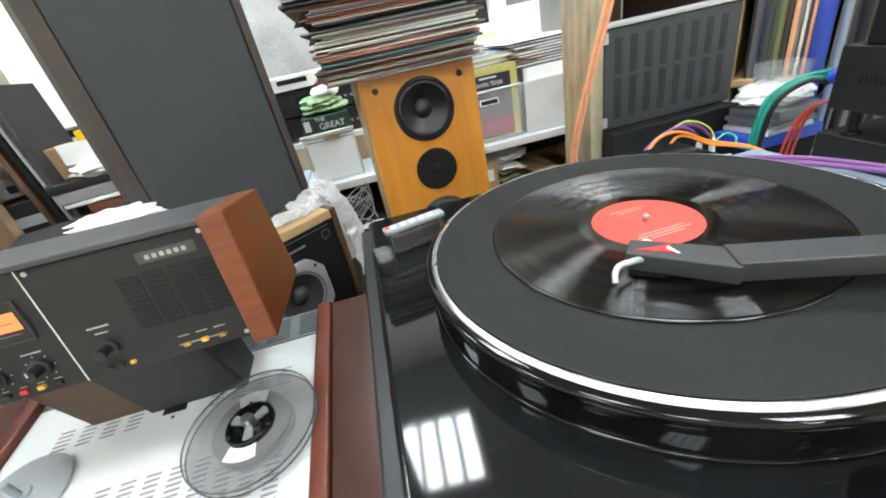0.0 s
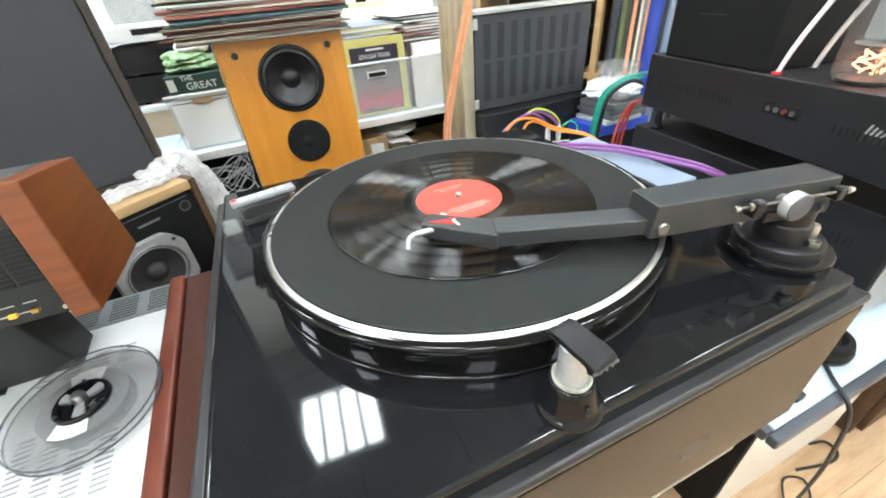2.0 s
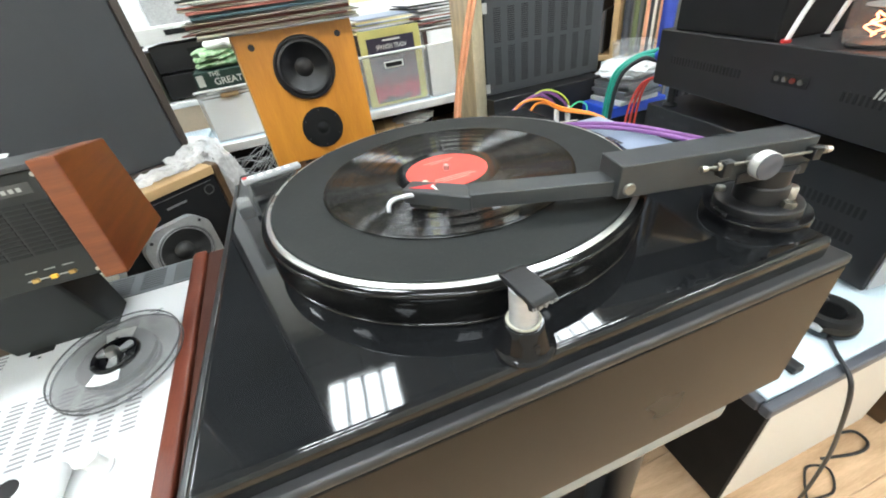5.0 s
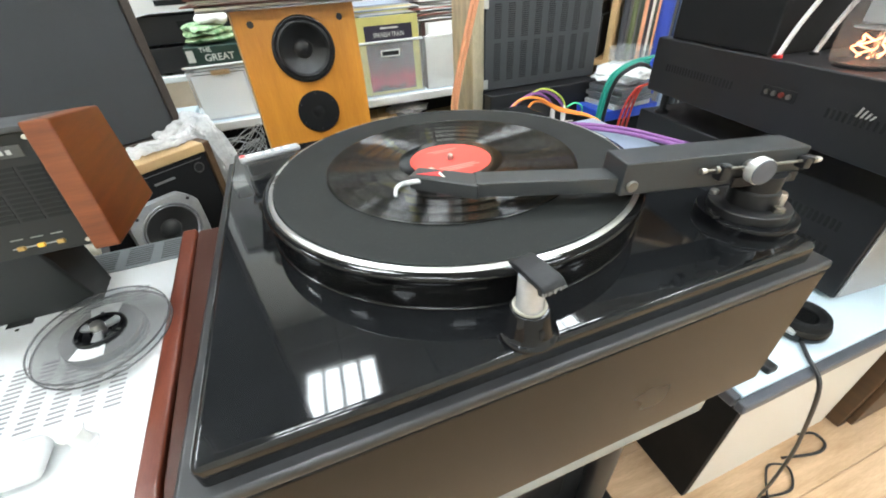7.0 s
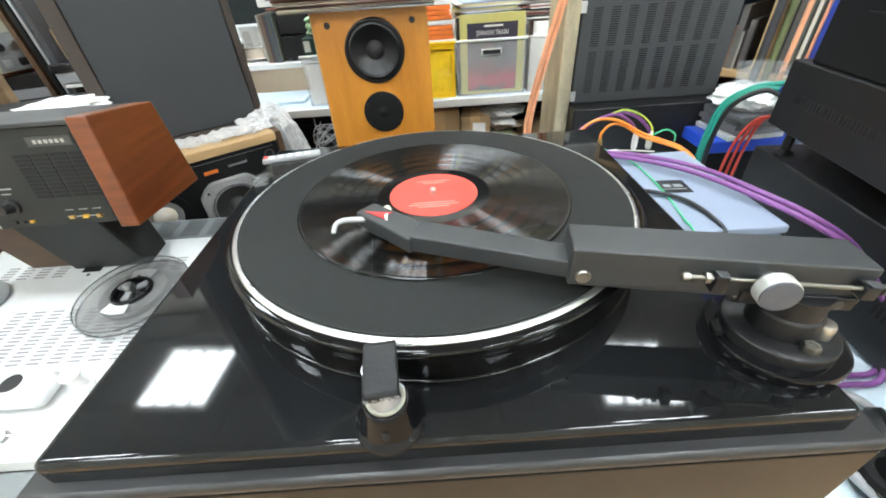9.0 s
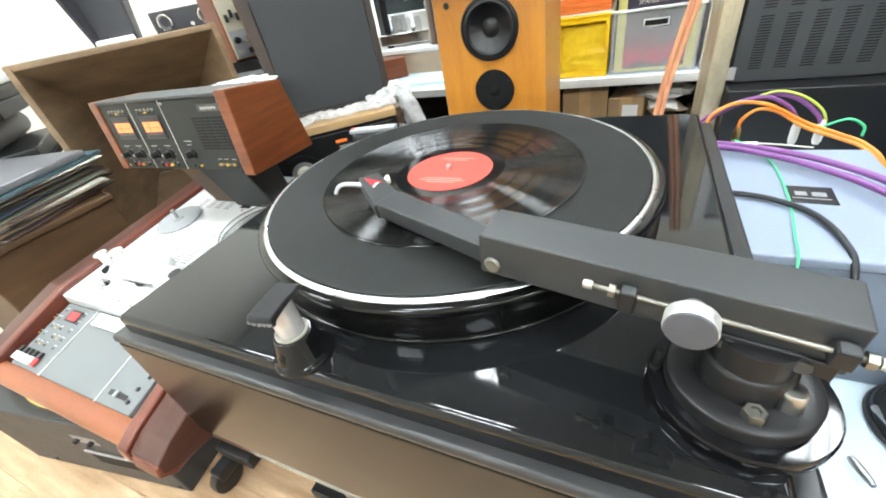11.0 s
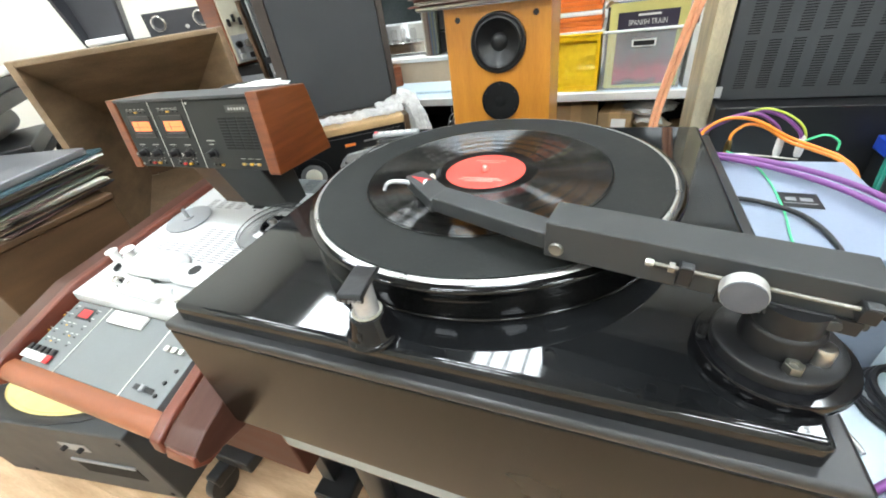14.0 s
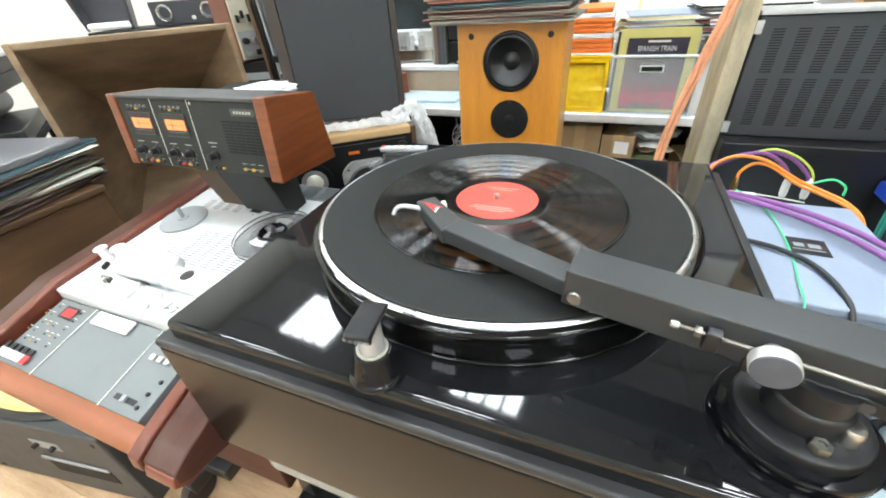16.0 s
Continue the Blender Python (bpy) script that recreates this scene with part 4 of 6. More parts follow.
# face: x right, y up the face, z out
for gx in (-.1235, -.0330):
    mt = part("meter", B((gx - .032, -.004, .0005), (gx + .029, .036, .0024), .001, 1, VM), M_black, tr, "lit orange level meter")
    part("meter_glow", B((gx - .024, .008, .0024), (gx + .025, .026, .0030), 0, 1, VM), M_vu, mt)
    part("meter_scale", B((gx - .020, .0155, .0030), (gx + .021, .0163, .0032), 0, 1, VM), M_black, mt)
    part("meter_marks", B((gx - .022, .0035, .0025), (gx + .022, .0045, .0030), 0, 1, VM), M_conelt, mt)
    part("meter_needle", B((gx - .009, .009, .0030), (gx - .008, .025, .0032), 0, 1, VM), M_black, mt)
    for q in ((gx - .032, -.005, gx + .029, -.0035), (gx - .032, .0355, gx + .029, .0365), (gx - .0325, -.004, gx - .0313, .036), (gx + .0285, -.004, gx + .0297, .036)):
        part("meter_trim", B((q[0], q[1], .0003), (q[2], q[3], .0030), 0, 1, VM), M_conedk, mt)
    for i in range(5):
        part("indicator", B((gx - .030 + i * .0115, .0415, .0003), (gx - .0235 + i * .0115, .0442, .0022), 0, 1, VM), M_amber if i == 2 else M_black, mt)
        part("indicator_line", B((gx - .030 + i * .0115, .0480, .0003), (gx - .0235 + i * .0115, .0492, .0006), 0, 1, VM), M_ash, mt)
    part("indicator_rule", B((gx - .030, .0458, .0003), (gx + .024, .0463, .0006), 0, 1, VM), M_ash, mt)
    for i in range(2):
        kx = gx - .025 + i * .040
        kn = part("level_knob", L([(0, 0), (.0092, 0), (.0092, .004), (.0062, .005), (.0055, .017), (0, .0175)], 20, VM @ pose(kx, -.035, 0)), M_black, tr)
        part("knob_line", B((kx - .0006, -.0345, .0176), (kx + .0006, -.0300, .0180), 0, 1, VM), M_lettering, kn)
        part("knob_tick", B((kx - .010, -.0195, .0003), (kx + .008, -.0180, .0008), 0, 1, VM), M_ash, mt)
        for k in range(7):
            w = radians(-60 + 50 * k)
            part("scale_dot", B((kx + .0125 * math.sin(w) - .0006, -.035 + .0125 * math.cos(w) - .0006, .0002), (kx + .0125 * math.sin(w) + .0006, -.035 + .0125 * math.cos(w) + .0006, .0006), 0, 1, VM), M_ash, mt)
    for i in range(4):
        part("push_key", B((gx - .030 + i * .016, -.0575, .0005), (gx - .0235 + i * .016, -.0535, .004), 0, 1, VM), (M_black, M_red, M_amber, M_black)[i], mt)
        part("key_line", B((gx - .030 + i * .016, -.0515, .0003), (gx - .0235 + i * .016, -.0507, .0006), 0, 1, VM), M_ash, mt)
for x in (-.0845, .0105):
    part("seam", B((x, -.0635, .0002), (x + .0010, .0610, .0007), 0, 1, VM), M_lettering, br)
part("level_knob", L([(0, 0), (.0095, 0), (.0095, .004), (.0064, .005), (.0058, .017), (0, .0175)], 20, VM @ pose(.045, -.034, 0)), M_black, tr)
part("knob_tick", B((.036, -.0115, .0003), (.056, -.0098, .0008), 0, 1, VM), M_ash, br)
part("knob_tick", B((.040, -.0180, .0003), (.052, -.0168, .0008), 0, 1, VM), M_ash, br)
for i in range(3):
    part("push_key", B((.034 + i * .011, -.0575, .0005), (.0385 + i * .011, -.0540, .0035), 0, 1, VM), M_amber if i == 2 else M_black, br)
    part("push_key", B((.1095 + i * .0178, -.0550, .0005), (.1155 + i * .0178, -.0510, .0040), 0, 1, VM), M_amber if i % 2 else M_brass, br)
    part("key_line", B((.1065 + i * .0178, -.0440, .0003), (.1175 + i * .0178, -.0430, .0007), 0, 1, VM), M_ash, br)
part("key_rail", B((.104, -.0537, .0002), (.152, -.0525, .0006), 0, 1, VM), M_ash, br)
for i in range(11):
    for j in range(4):
        part("speaker_slot", B((.0820 + j * .0226, -.0258 + i * .0052, .0002), (.1016 + j * .0226, -.0223 + i * .0052, .0008), 0, 1, VM), M_dark, br)
lg = part("name_plate", B((.1085, .0385, .0003), (.1625, .0500, .0014), .0004, 1, VM), M_conedk, br, "small plate with pale marks")
for i in range(6):
    part("mark_bar", B((.1165 + i * .0066, .0418, .0014), (.1205 + i * .0066, .0462, .0017), 0, 1, VM), M_ash, lg)
for x, z in ((.170, -.058), (-.170, -.058), (.170, .056), (.018, .056)):
    part("face_screw", L([(0, .0002), (.0024, .0002), (.0024, .0010), (0, .0012)], 10, VM @ pose(x, z, 0)), M_nickel, br)


# ---- back benches ----
bn = thing("low_bench", pose(0, 0, 0), "low dark bench behind the turntable", "bench")
part("benchtop", B((-.95, .33, .56), (.36, 1.60, .59), .003), M_mattblk, bn)
for x, y in ((-.9, .38), (.25, .38), (-.9, 1.55), (.25, 1.55)):
    part("leg", B((x - .02, y - .02, 0), (x + .02, y + .02, .5595), .003), M_mattblk, bn)
bd2 = thing("long_desk", pose(0, 0, 0), "long pale desk under the window with a white edge", "desk")
part("desktop", B((-1.7, 1.186, .758), (1.05, 2.09, .78), .002), M_table, bd2, "pale blue desktop")
part("front_edge", B((-1.7, 1.170, .752), (1.05, 1.1855, .782), .003), M_white, bd2)
part("back_panel", B((-1.7, 1.7, .0), (1.05, 1.72, .7575), .002), M_mattblk, bd2)
for x in (-1.66, -1.0, .98):
    part("leg_frame", B((x - .02, 1.25, 0), (x + .02, 1.69, .7575), .003), M_grey, bd2)


def carton(name, m, size, label, material=M_card):
    t = thing(name, m, label, "box")
    a, b, c = size
    part("carton_body", B((-a / 2, -b / 2, 0), (a / 2, b / 2, c), .004), material, t)
    part("tape_strip", B((-.02, -b / 2 - .0006, .002), (.02, b / 2 + .0006, c + .0006), 0), M_oak, t)
    return t


carton("carton", pose(.022, 1.28, .5905, 0, 0, 4), (.16, .17, .140), "brown cardboard carton on the low bench")
carton("carton", pose(.180, 1.26, .5905, 0, 0, -9), (.12, .14, .110), "small brown cardboard carton with torn flaps on the bench")
solo("carton_label", B((-.026, -.0015, -.024), (.026, 0, .024), 0), M_paper, "white paper label on a carton", "label", pose(.185, 1.187, .655, 0, 0, -9))
carton("carton", pose(.50, 1.34, 0, 0, 0, 6), (.20, .2, .60), "brown cardboard carton under the desk")
carton("carton", pose(.72, 1.4, 0, 0, 0, 5), (.5, .3, .6), "brown cardboard carton in the shade under the desk")
for k, (x, y, w, rz, mt) in enumerate(((.300, 1.26, .11, 12, M_card), (.285, 1.24, .10, -6, M_olive), (.300, 1.27, .12, 20, M_tan), (.290, 1.25, .09, 4, M_paper))):
    o = thing("folded_paper", pose(x, y, .5905 + .021 * k, 0, 0, rz), "crumpled folded wrapping paper on the bench", "paper", "papers on the bench")
    sheet = bmesh.new()
    bmesh.ops.create_grid(sheet, x_segments=14, y_segments=10, size=.5, matrix=Matrix.Diagonal((w, .13, 1, 1)))
    for v in sheet.verts:
        v.co.z = .010 + .009 * noise.noise(v.co * 26 + Vector((k * 3, 0, 0))) + .004 * noise.noise(v.co * 70)
    sol = part("sheet", sheet, mt, o, smooth=30).modifiers.new("paper", "SOLIDIFY")
    sol.thickness = .0012
bag = bmesh.new()
bmesh.ops.create_icosphere(bag, subdivisions=4, radius=1)
for v in bag.verts:
    k = 1 + .35 * noise.noise(v.co * 2.2) + .12 * noise.noise(v.co * 7)
    v.co = Vector((v.co.x * .085 * k, v.co.y * .06 * k, v.co.z * .022 * k))
solo("plastic_bag", bag, M_wrap, "crumpled translucent plastic bag on the papers", "bag", pose(.290, 1.25, .703))


gbag = bmesh.new()
bmesh.ops.create_icosphere(gbag, subdivisions=4, radius=1)
for v in gbag.verts:
    k = 1 + .35 * noise.noise(v.co * 2.4 + Vector((4, 1, 2))) + .14 * noise.noise(v.co * 8)
    v.co = Vector((v.co.x * .095 * k, v.co.y * .055 * k, v.co.z * .055 * k))
solo("plastic_bag", gbag, M_cabG, "crumpled bright green plastic bag on the low bench", "bag", pose(.125, .585, .640, 0, 0, 24))
wcar = thing("carton", pose(.150, .545, .5905, 0, 0, 24), "small white carton beside the green bag", "box")
part("carton_body", B((-.055, -.03, 0), (.055, .012, .085), .003), M_paper, wcar)

# ---- loudspeaker drivers ----
def driver(parent, m, r, material=M_cone, surround=M_black, plug=False, frame=True, name="woofer"):
    ring = part(name, L([(r, 0), (r, .004), (r * .97, .006), (r * .93, .006), (r * .90, .0035), (r * .86, .007), (r * .80, .0075), (r * .745, .004), (r * .74, .001)], 48, m), surround, parent)
    part("cone", L([(r * .745, .0035), (r * .70, .0005), (r * .33, -r * .23), (r * .30, -r * .23), (r * .28, -r * .20), (r * .2, -r * .14), (0, -r * .11)], 48, m), material, ring)
    for a in range(45, 405, 90):
        x, y = r * .95 * math.cos(radians(a)), r * .95 * math.sin(radians(a))
        part("screw", L([(.0022, .005), (.0022, .0068), (0, .0072)], 10, m @ pose(x, y, 0)), M_black, ring)
    return ring


def cabinet(parent, name, w, d, h, material, holes=()):
    """A box whose front, at y = 0, has round holes; x from -w/2, z from 0."""
    bm = bmesh.new()
    box(bm, (-w / 2, 0.018, 0), (w / 2, d, h), .0015, 1)
    ob = part(name, bm, material, parent)
    front = bmesh.new()
    segs = 40
    # baffle: bands between hole rows, each hole framed by a ring of quads
    zs = sorted(holes, key=lambda q: q[1])

    def rect(x0, z0, x1, z1):
        front.faces.new([front.verts.new(p) for p in ((x0, 0, z0), (x1, 0, z0), (x1, 0, z1), (x0, 0, z1))])
    last = 0.0
    for cx, cz, r in zs:
        lo, hi = cz - r * 1.12, cz + r * 1.12
        rect(-w / 2, last, w / 2, lo)
        sq = r * 1.12
        rect(-w / 2, lo, cx - sq, hi)
        rect(cx + sq, lo, w / 2, hi)
        a = []
        for i in range(segs):
            t = 2 * math.pi * i / segs
            c, s = math.cos(t), math.sin(t)
            k = sq / max(abs(c), abs(s))
            a.append((front.verts.new((cx + r * c, 0, cz + r * s)), front.verts.new((cx + k * c, 0, cz + k * s)), front.verts.new((cx + r * c, .03, cz + r * s))))
        for i in range(segs):
            p, q = a[i], a[(i + 1) % segs]
            front.faces.new([p[0], q[0], q[1], p[1]])
            front.faces.new([p[0], p[2], q[2], q[0]])
        last = hi
    rect(-w / 2, last, w / 2, h)
    for a, b in (((-w / 2, 0), (w / 2, 0)), ((w / 2, 0), (w / 2, h)), ((w / 2, h), (-w / 2, h)), ((-w / 2, h), (-w / 2, 0))):
        front.faces.new([front.verts.new(p) for p in ((a[0], 0, a[1]), (b[0], 0, b[1]), (b[0], .018, b[1]), (a[0], .018, a[1]))])
    bmesh.ops.remove_doubles(front, verts=front.verts, dist=1e-5)
    part("baffle", front, material, parent, smooth=0)
    return ob


# ---- orange tower loudspeaker ----
sp = thing("tower_loudspeaker", pose(-.115, .548, .59, 0, 0, 2.5), "orange cherry veneered tower loudspeaker with black drivers", "loudspeaker")
cabinet(sp, "cabinet", .242, .28, .552, M_cherry, ((.002, .473, .06), (.003, .210, .06)))
part("side_veneer", B((-.1245, .004, 0), (-.1215, .28, .552), .0008, 1), M_oak, sp)
driver(sp, pose(.002, -.0005, .473, 90), .0645)
tw = part("tweeter_plate", L([(.0, .001), (.0465, .001), (.0465, .003), (.045, .004), (.02, .0045), (.016, .003), (.012, .003), (.009, .0055), (0, .0075)], 48, pose(.003, -.0005, .343, 90)), M_mattblk, sp, "round black tweeter plate with a small dome")
for a in range(30, 390, 60):
    part("screw", L([(.0018, .0035), (.0018, .005), (0, .0052)], 8, pose(.003 + .0405 * math.cos(radians(a)), -.0005, .343 + .0405 * math.sin(radians(a)), 90)), M_black, tw)
driver(sp, pose(.003, -.0005, .210, 90), .0645)
for x, z in ((-.090, .527), (.088, .527), (-.09, .05), (.09, .05)):
    part("grille_socket", L([(.0066, -.0004), (.0066, .0006), (.0, .0007)], 16, pose(x, -.0005, z, 90)), M_black, sp)

# records piled flat on the loudspeaker
base_z = .59 + .552
rnd = random.Random(7)
z = base_z + .0008
for i in range(46):
    h = rnd.choice((.003, .0035, .004, .0045, .006))
    dx, dy = rnd.uniform(-.012, .012) - .02, rnd.uniform(-.012, .015)
    if i > 30:
        dx -= .02
    o = thing("record_sleeve", pose(-.125 + dx, .675 + dy, z, 0, 0, 4 + rnd.uniform(-5, 5)), "worn cardboard record sleeve in a flat pile on the loudspeaker", "record sleeve", "records piled on the loudspeaker")
    part("sleeve", B((-.157, -.157, 0), (.157, .157, h - .0004), .0008, 1), M_sleeves, o)
    z += h

# ---- low black loudspeaker on its side with wooden top ----
JM = pose(-.523, .3725, .6265, 0, 0, 37)
jb = thing("studio_loudspeaker", JM, "black studio loudspeaker with silver-framed cones and wooden sides", "loudspeaker")
part("cabinet", B((-.24, .0, 0), (.200, .27, .276), .002), M_mattblk, jb)
part("groove_line", B((-.20, -.0006, .2665), (.188, .0004, .2675), 0), M_conelt, jb)
part("wood_top", B((-.242, -.003, .2762), (.202, .272, .295), .002), M_oak, jb, "pale wood side panel turned upward")
part("wood_end", B((.2022, -.003, 0), (.216, .272, .2948), .002), M_brownwood, jb)
fr = bmesh.new()
N = 48
loops = []
for y, inner in ((-.002, False), (-.0150, False), (-.0162, False), (-.0162, True), (-.004, True)):
    ring = []
    for a in range(N):
        c, s_ = math.cos(2 * math.pi * a / N), math.sin(2 * math.pi * a / N)
        r = .057 if inner else min(.0675 / max(abs(c), abs(s_)), .0765)
        if y == -.0162 and not inner:
            r -= .001
        ring.append(fr.verts.new((.074 + r * c, y, .158 + r * s_)))
    loops.append(ring)
for p, q in zip(loops, loops[1:]):
    for a in range(N):
        fr.faces.new((p[a], p[(a + 1) % N], q[(a + 1) % N], q[a]))
bmesh.ops.recalc_face_normals(fr, faces=fr.faces)
part("cone_frame", fr, M_palegrey, jb, "squared silver cone frame")
mid = part("midrange", L([(.0572, .0005), (.0572, .0030), (.0560, .0036), (.0535, .0020), (.051, .0032), (.048, .0005)], 48, pose(.074, -.0145, .158, 90)), M_satin, jb, "bright ring round a dark cone")
part("cone", L([(.0545, .0022), (.052, .0030), (.049, .0005), (.021, -.0110), (.0195, -.0108), (.019, -.006), (.014, -.0015), (.007, .0008), (0, .0012)], 48, pose(.074, -.0145, .158, 90)), M_conedk, mid, "dark paper cone with a domed cap")
for a in range(45, 405, 90):
    part("screw", L([(.0032, -.0002), (.0032, .0012), (.002, .0018), (0, .0016)], 12, pose(.074 + .0695 * math.cos(radians(a)), -.0163, .158 + .0695 * math.sin(radians(a)), 90)), M_black, mid)
part("tweeter", L([(.050, .0), (.050, .004), (.046, .006), (.036, .005), (.034, .0035)], 40, pose(-.066, -.001, .183, 90)), M_mattblk, jb)
part("tweeter_cone", L([(.034, .004), (.031, .005), (.022, .002), (.021, .0015)], 40, pose(-.066, -.001, .183, 90)), M_palegrey, jb)
part("dust_cap", L([(.022, .001), (.021, .006), (.012, .011), (0, .012)], 24, pose(-.066, -.001, .183, 90)), M_ivory, jb)
part("port_hole", L([(.0085, -.002), (.0085, .001), (.0105, .0015), (.011, .0005)], 28, pose(.1765, -.0005, .250, 90)), M_conedk, jb)
part("port_disc", L([(0, .0002), (.0085, .0002), (.0085, .0006), (0, .0006)], 24, pose(.1765, -.0005, .250, 90)), M_dark, jb)
part("badge", B((.085, -.0025, .2465), (.125, -.0003, .2505), 0), M_conelt, jb)
part("badge", B((.034, -.0025, .2425), (.062, -.0003, .2495), 0), M_orange, jb)
solo("speaker_shelf", B((-.86, .31, .5905), (-.28, .82, .6262), .003), M_mattblk, "black board under the studio loudspeaker", "board")
# plastic wrap on top, falling over the right end
def film_sheet(name, pts, width, label, seed, crumple=.010, across=9, steps=14):
    """A crumpled sheet of film along a path, gathered in folds."""
    bm = bmesh.new()
    line = curve_points(pts, steps)
    rows_v = []
    for i, p in enumerate(line):
        d = (line[min(i + 1, len(line) - 1)] - line[max(i - 1, 0)]).normalized()
        side = d.cross(Vector((.3, -.9, .25))).normalized()
        up = side.cross(d)
        row = []
        for j in range(across):
            u = j / (across - 1) - .5
            q = p + side * (u * width * (1 + .35 * noise.noise(Vector((i * .21, seed, 0))))) + up * (.003 * noise.noise(Vector((j * .9, i * .35, seed))))
            k = q * 17 + Vector((seed * 3.1, 0, 0))
            row.append(bm.verts.new(q + (Vector((noise.noise(k), noise.noise(k + Vector((9, 2, 5))), noise.noise(k + Vector((1, 7, 3))))) + Vector((noise.noise(k * 3.7), noise.noise(k * 3.7 + Vector((4, 2, 1))), noise.noise(k * 3.7 + Vector((8, 6, 3))))) * .7) * crumple))
        rows_v.append(row)
    for r0, r1 in zip(rows_v, rows_v[1:]):
        for j in range(across - 1):
            bm.faces.new([r0[j], r0[j + 1], r1[j + 1], r1[j]])
    ob = solo(name, bm, M_wrap, label, "plastic wrap", smooth=60)
    sol = ob.modifiers.new("film", "SOLIDIFY")
    sol.thickness = .0006
    return ob


film_sheet("plastic_wrap", [JM @ Vector((-.16 + .046 * i, .030 + .008 * math.sin(i * 1.7), .3065 + .003 * math.sin(i * 2.3))) for i in range(9)], .022, "crumpled clear plastic wrap over the wooden top", 1.0, .006, 15, 18)
film_sheet("plastic_wrap", [JM @ Vector(p) for p in ((.14, .04, .312), (.185, .045, .318), (.215, .04, .332), (.236, .035, .320), (.250, .03, .285), (.262, .03, .23), (.268, .03, .16), (.270, .03, .09))], .036, "crumpled clear plastic film falling over the loudspeaker's end", 4.0, .005, 15, 14)
film_sheet("plastic_wrap", [JM @ Vector(p) for p in ((.16, .085, .310), (.195, .09, .322), (.225, .085, .316), (.240, .08, .28), (.250, .07, .21), (.256, .06, .13))], .030, "second fold of crumpled plastic film", 7.0, .005, 11, 14)
wt = thing("wire_tangle", pose(-.36, 1.03, .653), "tangle of thin grey wires on a dark box", "wires")
for k in range(9):
    part("wire", S([(.075 * math.sin(k * 1.3 + i * 1.1), .05 * math.cos(k * 2.1 + i * .9), .047 + .045 * math.sin(k + i * 1.7) + .006 * k) for i in range(7)], .0016, 5, 6), M_grey, wt)
bxw = thing("carton", pose(-.36, 1.03, .5905, 0, 0, 8), "low dark box under a tangle of wires on the bench", "box")
part("carton_body", B((-.10, -.06, 0), (.10, .06, .062), .003), M_mattblk, bxw)
part("carton_label", B((-.05, -.055, .0625), (.09, -.02, .0690), .002, 1), M_paper, bxw, "folded white paper strip")

# ---- tall panel loudspeaker ----
pl = thing("panel_loudspeaker", pose(-.512, .470, .930, 0, 0, 33), "tall loudspeaker with a dark grey cloth grille in a brown frame", "loudspeaker")
part("grille", B((-.125, -.004, .012), (.125, .012, 1.23), .003), M_cloth, pl, "dark grey cloth grille")
part("cabinet", B((-.149, .0125, 0), (.139, .16, 1.25), .003), M_darkframe, pl)
for a, b in (((-.150, -.008, 0), (-.1255, .012, 1.25)), ((.1255, -.008, 0), (.140, .012, 1.25)), ((-.1253, -.008, 0), (.1253, .012, .0115)), ((-.1253, -.008, 1.2305), (.1253, .012, 1.25))):
    part("frame_bar", B(a, b, .0015), M_darkframe, pl)

# ---- crates and things on the long desk ----
def crate(name, m, w, d, h, material, label, group="", grip=True):
    t = thing(name, m, label, "crate", group)
    part("crate_floor", B((-w / 2, 0, 0), (w / 2, d, .004), .001, 1), material, t)
    part("crate_side", B((-w / 2, .004, .0042), (-w / 2 + .004, d - .004, h), .001, 1), material, t)
    part("crate_side", B((w / 2 - .004, .004, .0042), (w / 2, d - .004, h), .001, 1), material, t)
    part("crate_back", B((-w / 2, d - .0038, .0042), (w / 2, d, h), .001, 1), material, t)
    fr = bmesh.new()
    if grip:
        box(fr, (-w / 2, 0, .0042), (w / 2, .0038, h * .76), .001, 1)
        box(fr, (-w / 2, 0, h * .86), (w / 2, .0038, h), .001, 1)
        box(fr, (-w / 2, 0, h * .76), (-.035, .0038, h * .86))
        box(fr, (.035, 0, h * .76), (w / 2, .0038, h * .86))
    else:
        box(fr, (-w / 2, 0, .0042), (w / 2, .0038, h), .001, 1)
    if material is M_yelcrate:
        fr.clear()
        for q in ((-w / 2, .0042, w / 2, .020), (-w / 2, h - .016, w / 2, h), (-w / 2, .020, -w / 2 + .012, h - .016), (w / 2 - .012, .020, w / 2, h - .016)):
            box(fr, (q[0], 0, q[1]), (q[2], .0038, q[3]), .001, 1)
    part("crate_front", fr, material, t)
    for a, b in (((-w / 2 - .004, -.004, h), (w / 2 + .004, .008, h + .008)), ((-w / 2 - .004, d - .008, h), (w / 2 + .004, d + .004, h + .008))):
        part("rim", B(a, b, .002, 1), M_cratehard if material is M_crate else material, t)
    if not grip:
        return t
    gr = part("grip_frame", B((-.038, -.0022, h * .75), (.038, -.0003, h * .87), .0008, 1), M_white, t)
    part("grip_hole", B((-.033, -.0026, h * .77), (.033, -.0023, h * .85), 0), M_dark, gr)
    return t


def lp(m, label, material, group=""):
    t = thing("record_sleeve", m, label, "record sleeve", group)
    part("sleeve", B((-.157, 0, 0), (.157, .004, .315), .001, 1), material, t)
    return t


